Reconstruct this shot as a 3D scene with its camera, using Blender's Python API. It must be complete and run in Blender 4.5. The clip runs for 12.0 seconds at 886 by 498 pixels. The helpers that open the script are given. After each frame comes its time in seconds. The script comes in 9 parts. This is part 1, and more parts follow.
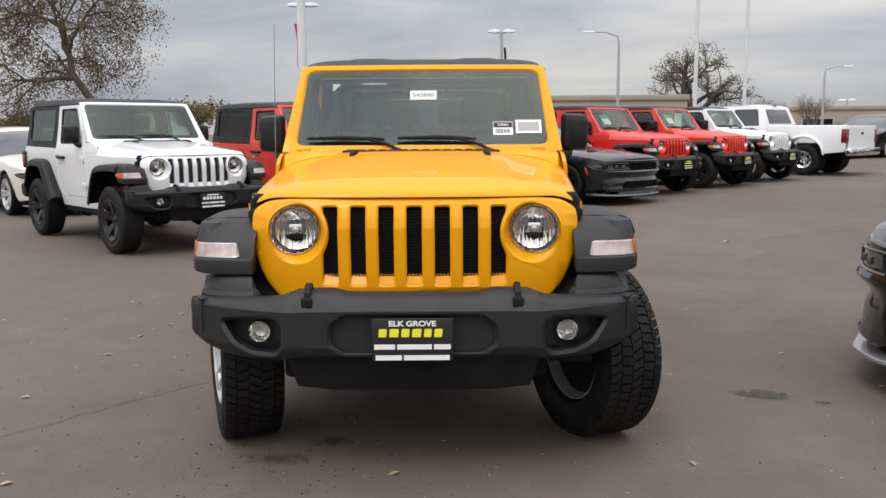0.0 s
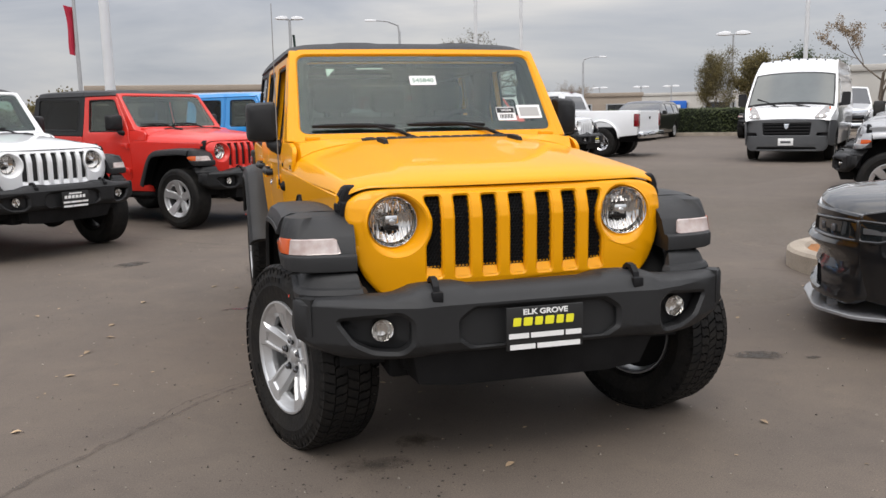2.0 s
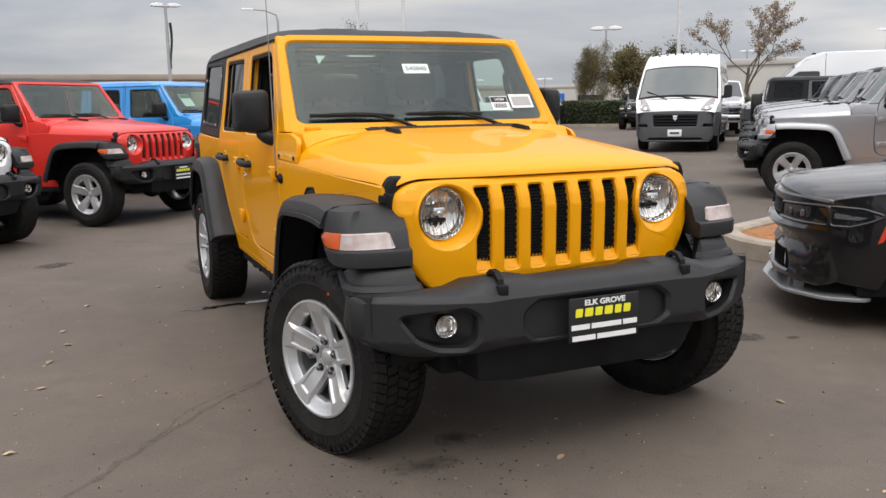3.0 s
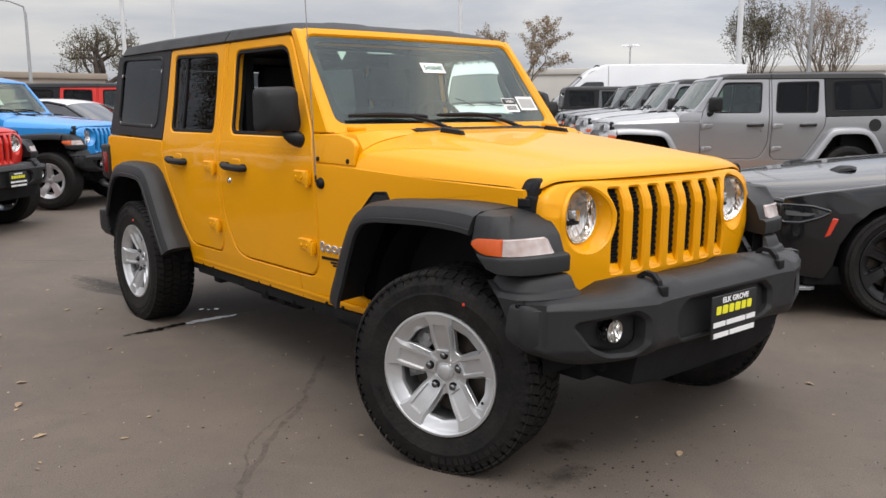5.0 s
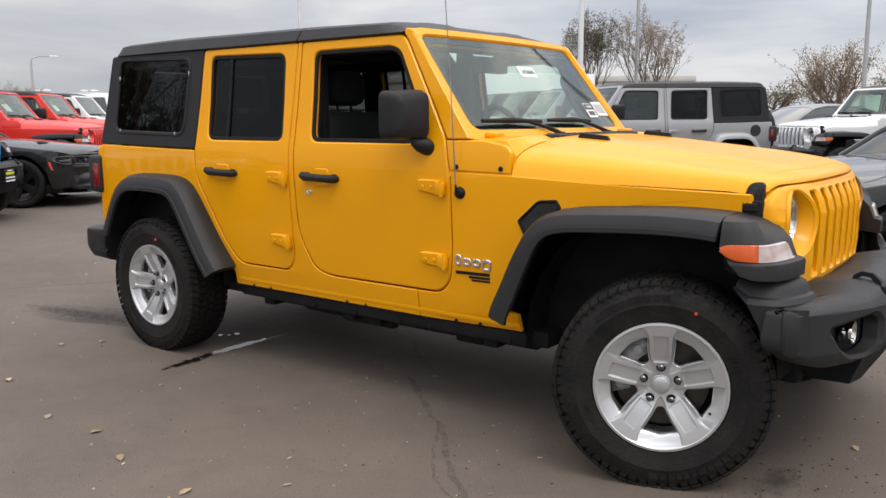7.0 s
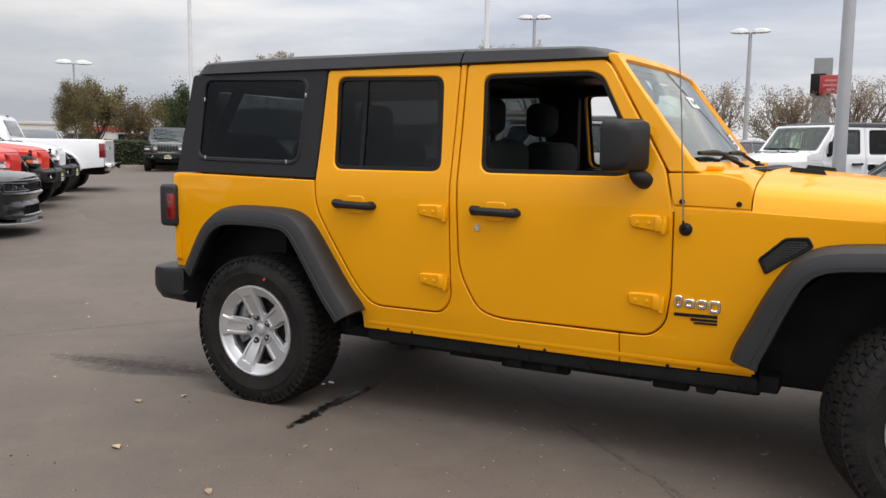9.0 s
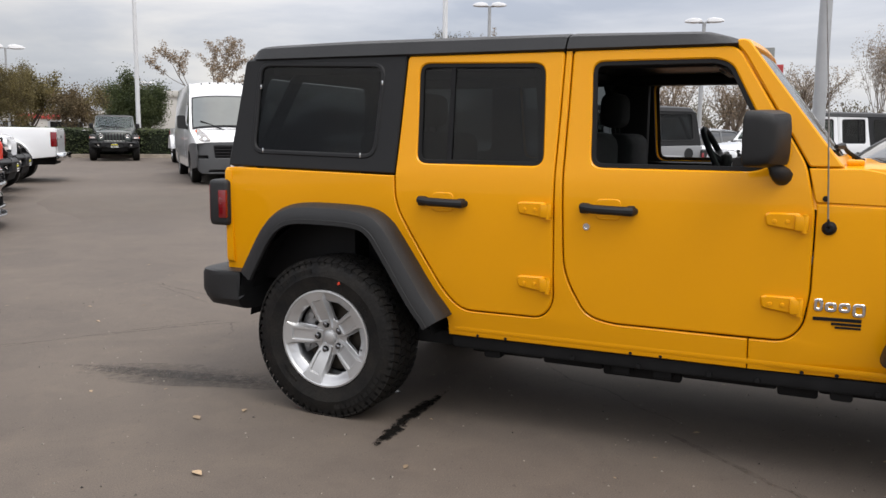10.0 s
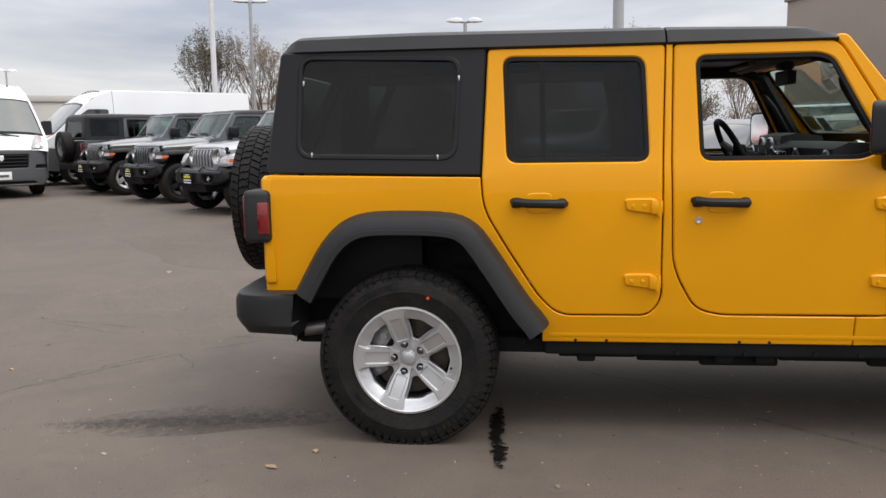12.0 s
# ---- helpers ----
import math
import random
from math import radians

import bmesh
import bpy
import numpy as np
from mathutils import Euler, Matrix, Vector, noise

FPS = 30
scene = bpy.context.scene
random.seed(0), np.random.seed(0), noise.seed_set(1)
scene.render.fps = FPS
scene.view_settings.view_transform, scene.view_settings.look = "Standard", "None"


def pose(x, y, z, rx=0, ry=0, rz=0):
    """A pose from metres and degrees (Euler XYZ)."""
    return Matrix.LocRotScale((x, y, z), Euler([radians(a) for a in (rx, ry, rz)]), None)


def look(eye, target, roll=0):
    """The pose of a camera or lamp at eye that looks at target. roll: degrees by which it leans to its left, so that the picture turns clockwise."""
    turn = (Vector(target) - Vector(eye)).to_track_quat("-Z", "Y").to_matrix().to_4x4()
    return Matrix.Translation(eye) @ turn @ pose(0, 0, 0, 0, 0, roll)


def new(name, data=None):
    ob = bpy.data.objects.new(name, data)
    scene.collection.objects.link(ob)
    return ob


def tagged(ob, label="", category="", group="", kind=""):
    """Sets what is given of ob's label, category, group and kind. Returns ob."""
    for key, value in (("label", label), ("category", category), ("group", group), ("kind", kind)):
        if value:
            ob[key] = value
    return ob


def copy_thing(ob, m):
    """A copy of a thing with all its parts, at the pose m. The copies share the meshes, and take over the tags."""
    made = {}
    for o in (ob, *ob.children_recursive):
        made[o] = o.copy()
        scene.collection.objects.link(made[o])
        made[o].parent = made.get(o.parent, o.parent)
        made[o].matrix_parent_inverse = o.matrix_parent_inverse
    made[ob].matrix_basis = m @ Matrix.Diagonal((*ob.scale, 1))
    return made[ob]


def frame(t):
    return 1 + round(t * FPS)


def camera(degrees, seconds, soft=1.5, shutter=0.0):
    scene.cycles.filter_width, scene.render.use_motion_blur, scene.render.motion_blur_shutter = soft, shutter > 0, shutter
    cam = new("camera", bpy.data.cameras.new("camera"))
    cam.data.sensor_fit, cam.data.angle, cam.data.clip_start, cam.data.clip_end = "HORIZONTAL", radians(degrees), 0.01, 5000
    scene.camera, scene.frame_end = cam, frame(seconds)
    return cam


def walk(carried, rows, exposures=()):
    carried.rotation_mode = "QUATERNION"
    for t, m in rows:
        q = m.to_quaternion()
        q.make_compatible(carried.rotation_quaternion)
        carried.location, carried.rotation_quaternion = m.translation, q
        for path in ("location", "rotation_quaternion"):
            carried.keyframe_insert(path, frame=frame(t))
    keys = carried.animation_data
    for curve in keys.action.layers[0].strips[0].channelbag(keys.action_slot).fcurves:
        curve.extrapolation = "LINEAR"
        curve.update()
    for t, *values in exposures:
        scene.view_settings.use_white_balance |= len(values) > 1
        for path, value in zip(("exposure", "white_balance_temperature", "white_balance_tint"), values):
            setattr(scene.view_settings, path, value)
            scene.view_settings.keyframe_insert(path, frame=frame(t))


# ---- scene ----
cam = camera(55.8, 12.0)
PATH = [
    (0, (0.123, -3.614, 1.325), (0.116, -1.633, 1.047), -0.4),
    (0.5, (-0.202, -3.607, 1.331), (-0.108, -1.627, 1.067), -0.5),
    (1, (-0.51, -3.517, 1.324), (-0.31, -1.547, 1.044), -0.9),
    (1.5, (-0.797, -3.435, 1.32), (-0.441, -1.491, 1.015), -1.0),
    (2, (-1.111, -3.382, 1.327), (-0.592, -1.475, 1.016), -1.1),
    (2.5, (-1.393, -3.239, 1.315), (-0.734, -1.379, 0.991), -1.1),
    (2.7, (-1.507, -3.176, 1.324), (-0.793, -1.337, 0.995), -1.1),
    (4.3, (-2.382, -2.592, 1.322), (-1.27, -0.964, 0.984), -0.1),
    (4.5, (-2.481, -2.504, 1.307), (-1.32, -0.911, 0.97), -0.1),
    (5, (-2.726, -2.268, 1.317), (-1.459, -0.756, 0.989), -0.2),
    (5.5, (-2.927, -1.986, 1.317), (-1.594, -0.53, 0.998), -0.4),
    (6, (-3.136, -1.725, 1.301), (-1.707, -0.361, 0.99), -0.3),
    (6.5, (-3.365, -1.458, 1.308), (-1.853, -0.188, 0.994), -0.2),
    (7, (-3.553, -1.146, 1.309), (-1.987, 0.058, 0.998), -0.3),
    (7.2, (-3.617, -1.03, 1.309), (-2.026, 0.143, 1.008), -0.1),
    (8.8, (-4.013, 0.04, 1.305), (-2.285, 1.017, 1.062), 0.4),
    (9, (-4.048, 0.193, 1.303), (-2.303, 1.139, 1.063), 0.6),
    (9.5, (-4.077, 0.571, 1.298), (-2.299, 1.449, 1.04), 0.4),
    (10, (-4.096, 0.934, 1.316), (-2.29, 1.752, 1.049), 0.6),
    (10.5, (-4.159, 1.299, 1.321), (-2.308, 2.008, 1.051), 1.0),
    (11, (-4.182, 1.667, 1.312), (-2.296, 2.27, 1.03), -0.1),
    (11.5, (-4.209, 2.045, 1.305), (-2.282, 2.501, 1.023), -0.8),
    (12, (-4.254, 2.433, 1.321), (-2.287, 2.667, 1.049), -0.9),
]
walk(cam, [(t, look(eye, target, roll)) for t, eye, target, roll in PATH], [(0.0, 0.0), (4.5, 0.03), (6.5, 0.12), (9.5, 0.12), (12.0, 0.12)])

from mathutils import geometry

# ---- world, sun, exposure ----
SUN_AZ, SUN_EL = radians(208), radians(58)     # bearing clockwise from +y, height
world = bpy.data.worlds.new("overcast_sky")
scene.world = world
world.use_nodes = True
wn = world.node_tree
wn.nodes.clear()


def wnode(kind, **kw):
    n = wn.nodes.new(kind)
    for k, v in kw.items():
        n.inputs[k].default_value = v
    return n


w_out = wnode("ShaderNodeOutputWorld")
w_bg = wnode("ShaderNodeBackground", Strength=1.0)
w_sky = wn.nodes.new("ShaderNodeTexSky")
w_sky.sky_type, w_sky.sun_disc = "NISHITA", False
w_sky.sun_elevation, w_sky.sun_rotation = SUN_EL, SUN_AZ
w_skyscale = wn.nodes.new("ShaderNodeVectorMath")
w_skyscale.operation = "SCALE"
w_skyscale.inputs["Scale"].default_value = 0.10
w_co = wn.nodes.new("ShaderNodeTexCoord")
w_sep = wn.nodes.new("ShaderNodeSeparateXYZ")
w_map = wn.nodes.new("ShaderNodeMapping")
w_map.inputs["Scale"].default_value = (1.3, 1.3, 7.0)
w_map.inputs["Rotation"].default_value = (0.05, 0.1, 0.6)
w_noise = wnode("ShaderNodeTexNoise", Scale=1.7, Detail=8.0, Roughness=0.52, Distortion=0.35)
w_ramp = wn.nodes.new("ShaderNodeValToRGB")
w_ramp.color_ramp.elements[0].position, w_ramp.color_ramp.elements[0].color = 0.30, (0.360, 0.385, 0.450, 1)
w_ramp.color_ramp.elements[1].position, w_ramp.color_ramp.elements[1].color = 0.66, (0.80, 0.765, 0.735, 1)
mid = w_ramp.color_ramp.elements.new(0.47)
mid.color = (0.545, 0.552, 0.590, 1)
# an overcast dome is brighter overhead and towards the hidden sun
w_up = wn.nodes.new("ShaderNodeMapRange")
for k, v in (("From Min", 0.10), ("From Max", 1.0), ("To Min", 0.94), ("To Max", 3.25)):
    w_up.inputs[k].default_value = v
w_dot = wn.nodes.new("ShaderNodeVectorMath")
w_dot.operation = "DOT_PRODUCT"
w_dot.inputs[1].default_value = (math.sin(SUN_AZ) * math.cos(SUN_EL), math.cos(SUN_AZ) * math.cos(SUN_EL), math.sin(SUN_EL))
w_glow = wn.nodes.new("ShaderNodeMapRange")
for k, v in (("From Min", 0.1), ("From Max", 1.0), ("To Min", 1.0), ("To Max", 1.45)):
    w_glow.inputs[k].default_value = v
w_mul = wn.nodes.new("ShaderNodeMath")
w_mul.operation = "MULTIPLY"
# thinner cloud low in the east
w_east = wn.nodes.new("ShaderNodeVectorMath")
w_east.operation = "DOT_PRODUCT"
w_east.inputs[1].default_value = (0.97, 0.08, 0.23)
w_thin = wn.nodes.new("ShaderNodeMapRange")
w_thin.interpolation_type = "SMOOTHSTEP"
for k, v in (("From Min", 0.62), ("From Max", 1.0), ("To Min", 1.0), ("To Max", 1.30)):
    w_thin.inputs[k].default_value = v
w_mul2 = wn.nodes.new("ShaderNodeMath")
w_mul2.operation = "MULTIPLY"
w_cloud = wn.nodes.new("ShaderNodeVectorMath")
w_cloud.operation = "SCALE"
w_mix = wn.nodes.new("ShaderNodeMix")
w_mix.data_type = "RGBA"
w_mix.inputs["Factor"].default_value = 0.88
L = wn.links.new
L(w_co.outputs["Generated"], w_map.inputs["Vector"])
L(w_map.outputs["Vector"], w_noise.inputs["Vector"])
L(w_noise.outputs["Fac"], w_ramp.inputs["Fac"])
L(w_co.outputs["Generated"], w_sep.inputs["Vector"])
L(w_sep.outputs["Z"], w_up.inputs["Value"])
L(w_co.outputs["Generated"], w_dot.inputs[0])
L(w_dot.outputs["Value"], w_glow.inputs["Value"])
L(w_up.outputs["Result"], w_mul.inputs[0])
L(w_glow.outputs["Result"], w_mul.inputs[1])
L(w_ramp.outputs["Color"], w_cloud.inputs[0])
L(w_co.outputs["Generated"], w_east.inputs[0])
L(w_east.outputs["Value"], w_thin.inputs["Value"])
L(w_mul.outputs["Value"], w_mul2.inputs[0])
L(w_thin.outputs["Result"], w_mul2.inputs[1])
L(w_mul2.outputs["Value"], w_cloud.inputs["Scale"])
L(w_sky.outputs["Color"], w_skyscale.inputs[0])
L(w_skyscale.outputs["Vector"], w_mix.inputs["A"])
L(w_cloud.outputs["Vector"], w_mix.inputs["B"])
L(w_mix.outputs["Result"], w_bg.inputs["Color"])
L(w_bg.outputs["Background"], w_out.inputs["Surface"])

sun = new("sun", bpy.data.lights.new("sun", "SUN"))
sun.data.energy, sun.data.angle, sun.data.color = 1.0, radians(25), (1.0, 0.93, 0.83)
sun.matrix_world = look((0, 0, 0), (-math.sin(SUN_AZ) * math.cos(SUN_EL), -math.cos(SUN_AZ) * math.cos(SUN_EL), -math.sin(SUN_EL)))


# ---- materials ----
def mat(name, color, rough=0.5, metal=0.0, coat=0.0, var=0.0, scale=6.0, fine=0.0, fscale=120.0, bump=0.0, bscale=80.0, spec=0.5, trans=0.0, ior=1.45, tint=None, rvar=0.0, alpha=1.0, emit=0.0, island=0.0):
    """A principled surface with a coarse and a fine variation of its colour, and a fine relief."""
    m = bpy.data.materials.new(name)
    m.use_nodes = True
    nt = m.node_tree
    b = nt.nodes["Principled BSDF"]
    b.inputs["Base Color"].default_value = (*color, 1)
    b.inputs["Roughness"].default_value = rough
    b.inputs["Metallic"].default_value = metal
    b.inputs["Coat Weight"].default_value = coat
    b.inputs["Coat Roughness"].default_value = 0.04
    b.inputs["Specular IOR Level"].default_value = spec
    b.inputs["Transmission Weight"].default_value = trans
    b.inputs["IOR"].default_value = ior
    b.inputs["Alpha"].default_value = alpha
    if emit:
        b.inputs["Emission Color"].default_value = (*color, 1)
        b.inputs["Emission Strength"].default_value = emit
    co = nt.nodes.new("ShaderNodeTexCoord")

    def noise_at(s, detail=4.0):
        n = nt.nodes.new("ShaderNodeTexNoise")
        n.inputs["Scale"].default_value, n.inputs["Detail"].default_value = s, detail
        nt.links.new(co.outputs["Object"], n.inputs["Vector"])
        return n.outputs["Fac"]

    last = None
    for amount, s, other in ((var, scale, tint), (fine, fscale, None)):
        if amount:
            f = noise_at(s)
            r = nt.nodes.new("ShaderNodeMapRange")
            r.inputs["From Min"].default_value, r.inputs["From Max"].default_value = 0.3, 0.7
            nt.links.new(f, r.inputs["Value"])
            mx = nt.nodes.new("ShaderNodeMix")
            mx.data_type = "RGBA"
            nt.links.new(r.outputs["Result"], mx.inputs["Factor"])
            if last is None:
                mx.inputs["A"].default_value = (*color, 1)
                mx.inputs["B"].default_value = (*(other or [c * (1 - amount) for c in color]), 1)
            else:
                mx.blend_type = "MULTIPLY"
                nt.links.new(last, mx.inputs["A"])
                mx.inputs["B"].default_value = (1 - amount, 1 - amount, 1 - amount, 1)
            last = mx.outputs["Result"]
    if island:
        geo = nt.nodes.new("ShaderNodeNewGeometry")
        hs = nt.nodes.new("ShaderNodeHueSaturation")
        r = nt.nodes.new("ShaderNodeMapRange")
        r.inputs["To Min"].default_value, r.inputs["To Max"].default_value = 1 - island, 1 + island
        nt.links.new(geo.outputs["Random Per Island"], r.inputs["Value"])
        nt.links.new(r.outputs["Result"], hs.inputs["Value"])
        if last is not None:
            nt.links.new(last, hs.inputs["Color"])
        else:
            hs.inputs["Color"].default_value = (*color, 1)
        last = hs.outputs["Color"]
    if last is not None:
        nt.links.new(last, b.inputs["Base Color"])
    if rvar:
        f = noise_at(scale * 2.3)
        r = nt.nodes.new("ShaderNodeMapRange")
        r.inputs["To Min"].default_value, r.inputs["To Max"].default_value = max(0.0, rough - rvar), min(1.0, rough + rvar)
        nt.links.new(f, r.inputs["Value"])
        nt.links.new(r.outputs["Result"], b.inputs["Roughness"])
    if bump:
        bp = nt.nodes.new("ShaderNodeBump")
        bp.inputs["Strength"].default_value, bp.inputs["Distance"].default_value = bump, 0.004
        nt.links.new(noise_at(bscale, 6.0), bp.inputs["Height"])
        nt.links.new(bp.outputs["Normal"], b.inputs["Normal"])
    return m


def paint(name, color, metal=0.0, rough=0.38, coat=1.0, spec=0.5):
    return mat(name, color, rough=rough, metal=metal, coat=coat, var=0.05, scale=1.3, fine=0.03, fscale=900, spec=spec)


YELLOW = paint("yellow_paint", (0.79, 0.338, 0.0008), rough=0.50, coat=0.45, spec=0.10)
WHITE = paint("white_paint", (0.80, 0.81, 0.82))
RED = paint("red_paint", (0.66, 0.020, 0.010), rough=0.45, coat=0.5)
ORANGE_RED = paint("orange_red_paint", (0.70, 0.036, 0.012), rough=0.45, coat=0.5)
BLUE = paint("blue_paint", (0.012, 0.26, 0.66))
SILVER = paint("silver_paint", (0.34, 0.345, 0.355), metal=0.55, rough=0.34)
GREY = paint("grey_paint", (0.10, 0.105, 0.11), metal=0.4, rough=0.34)
DARK_GREEN = paint("dark_green_paint", (0.045, 0.055, 0.05), metal=0.2)
BLACK_PAINT = mat("black_paint", (0.007, 0.0073, 0.0083), rough=0.38, spec=0.22, coat=1.0, var=0.05, scale=1.3)
CREAM = paint("cream_paint", (0.70, 0.68, 0.62))
PLASTIC = mat("black_textured_plastic", (0.0185, 0.019, 0.020), spec=0.45, rough=0.50, var=0.18, scale=5, fine=0.12, fscale=400, bump=0.25, bscale=900, rvar=0.08)
DARK_PLASTIC = mat("dark_textured_plastic", (0.012, 0.0122, 0.013), spec=0.36, rough=0.48, var=0.18, scale=5, fine=0.12, fscale=400, bump=0.25, bscale=900, rvar=0.08)
ROOF_BLACK = mat("black_hardtop", (0.0125, 0.0128, 0.0138), spec=0.30, rough=0.46, var=0.15, scale=3, bump=0.22, bscale=700, rvar=0.08)
TRIM = mat("dark_trim", (0.009, 0.009, 0.010), spec=0.25, rough=0.6, var=0.2, scale=8)
UNDER = mat("underbody_black", (0.013, 0.013, 0.0135), spec=0.2, rough=0.75, var=0.4, scale=9, bump=0.3, bscale=40)
RUBBER = mat("tyre_rubber", (0.0085, 0.0085, 0.009), spec=0.24, rough=0.62, var=0.75, scale=13, tint=(0.021, 0.019, 0.0165), fine=0.45, fscale=90, bump=0.6, bscale=70, rvar=0.15)
ALLOY = mat("silver_alloy", (0.58, 0.585, 0.59), rough=0.32, metal=0.66, var=0.08, scale=12, fine=0.05, fscale=500)
CAST_GREY = mat("cast_grey_caliper", (0.34, 0.34, 0.34), rough=0.5, metal=0.4, var=0.3, scale=30)
BRAKE = mat("dull_brake_iron", (0.085, 0.072, 0.06), rough=0.5, metal=0.7, var=0.4, scale=18)
NUT = mat("dark_chrome_nut", (0.16, 0.16, 0.165), rough=0.22, metal=0.95)
BLACK_RIM = mat("black_rim", (0.008, 0.008, 0.009), rough=0.35, coat=0.25, spec=0.3)
STEEL = mat("dull_steel", (0.30, 0.29, 0.28), rough=0.45, metal=0.9, var=0.3, scale=20)
CHROME = mat("chrome", (0.78, 0.79, 0.80), rough=0.08, metal=1.0)
REFLECTOR = mat("lamp_reflector", (0.62, 0.605, 0.58), rough=0.04, metal=1.0, bump=0.6, bscale=45)


def fluted(m):
    """Stretches the relief upright, like the flutes of a lamp bowl."""
    nt = m.node_tree
    for n in nt.nodes:
        if n.bl_idname == "ShaderNodeTexNoise":
            mp = nt.nodes.new("ShaderNodeMapping")
            mp.inputs["Scale"].default_value = (2.4, 1.0, 0.30)
            nt.links.new(n.inputs["Vector"].links[0].from_socket, mp.inputs["Vector"])
            nt.links.new(mp.outputs["Vector"], n.inputs["Vector"])
            n.inputs["Detail"].default_value = 1.0
    for n in nt.nodes:
        if n.bl_idname == "ShaderNodeBump":
            n.inputs["Distance"].default_value = 0.012


fluted(REFLECTOR)
SEAT = mat("black_cloth", (0.008, 0.008, 0.009), rough=0.9, var=0.3, scale=20, bump=0.3, bscale=500)
DASH = mat("dark_grey_dash", (0.011, 0.011, 0.012), rough=0.6, var=0.2, scale=10, bump=0.2, bscale=400)
HEADLINER = mat("grey_headliner", (0.28, 0.27, 0.26), rough=0.9, var=0.1, scale=10)
ORANGE_LENS = mat("orange_lens", (0.50, 0.072, 0.002), rough=0.2, coat=0.45, spec=0.25, var=0.10, scale=60)
WHITE_LENS = mat("clear_lens", (0.47, 0.405, 0.38), rough=0.12, coat=1.0, var=0.45, scale=26, tint=(0.33, 0.245, 0.22))
RED_LENS = mat("red_lens", (0.22, 0.005, 0.009), rough=0.12, coat=1.0, var=0.3, scale=40)
PAPER = mat("white_paper", (0.78, 0.79, 0.78), rough=0.8, var=0.04, scale=20)
PAPER_GREEN = mat("green_ink", (0.02, 0.16, 0.09), rough=0.7)
INK = mat("black_ink", (0.012, 0.012, 0.012), rough=0.6)
SIGN_YELLOW = mat("sign_yellow", (0.80, 0.75, 0.03), rough=0.45)
SIGN_WHITE = mat("sign_white", (0.80, 0.80, 0.79), rough=0.45)
GALV = mat("grey_pole_paint", (0.42, 0.43, 0.44), rough=0.45, metal=0.2, var=0.12, scale=4, fine=0.06, fscale=60)
POLE_WHITE = mat("white_pole_paint", (0.66, 0.67, 0.68), rough=0.4, var=0.08, scale=3)
CONCRETE = mat("concrete_kerb", (0.42, 0.36, 0.29), rough=0.9, var=0.3, scale=4, fine=0.2, fscale=70, bump=0.5, bscale=90)
MULCH = mat("orange_soil", (0.46, 0.20, 0.07), rough=0.95, var=0.5, scale=18, fine=0.35, fscale=90, bump=0.9, bscale=60)
BARK = mat("bark", (0.115, 0.088, 0.070), rough=0.95, var=0.4, scale=8, fine=0.3, fscale=50, bump=0.8, bscale=30)


def glass(name, tint, clear, rough=0.0, base=0.045):
    """A thin pane: a tinted see-through sheet under a clear reflecting skin."""
    m = bpy.data.materials.new(name)
    m.use_nodes = True
    nt = m.node_tree
    nt.nodes.clear()
    out = nt.nodes.new("ShaderNodeOutputMaterial")
    tr = nt.nodes.new("ShaderNodeBsdfTransparent")
    tr.inputs["Color"].default_value = (*[c * clear for c in tint], 1)
    gl = nt.nodes.new("ShaderNodeBsdfGlossy")
    gl.inputs["Roughness"].default_value = rough
    lw = nt.nodes.new("ShaderNodeLayerWeight")
    lw.inputs["Blend"].default_value = 0.5
    pw = nt.nodes.new("ShaderNodeMath")
    pw.operation, pw.inputs[1].default_value = "POWER", 5.0
    fr = nt.nodes.new("ShaderNodeMath")
    fr.operation, fr.inputs[1].default_value, fr.inputs[2].default_value = "MULTIPLY_ADD", 0.93, base
    nt.links.new(lw.outputs["Facing"], pw.inputs[0])
    nt.links.new(pw.outputs["Value"], fr.inputs[0])
    mx = nt.nodes.new("ShaderNodeMixShader")
    nt.links.new(fr.outputs["Value"], mx.inputs["Fac"])
    nt.links.new(tr.outputs["BSDF"], mx.inputs[1])
    nt.links.new(gl.outputs["BSDF"], mx.inputs[2])
    nt.links.new(mx.outputs["Shader"], out.inputs["Surface"])
    return m


CAR_GLASS = mat("dark_car_glass", (0.012, 0.014, 0.015), rough=0.05, coat=1.0)
GLASS = glass("windscreen_glass", (0.83, 0.93, 0.87), 0.91, base=0.052)
DARK_GLASS = glass("privacy_glass", (0.92, 0.97, 0.98), 0.37, base=0.022)
LENS = glass("lamp_lens", (1, 1, 1), 0.97, base=0.025)


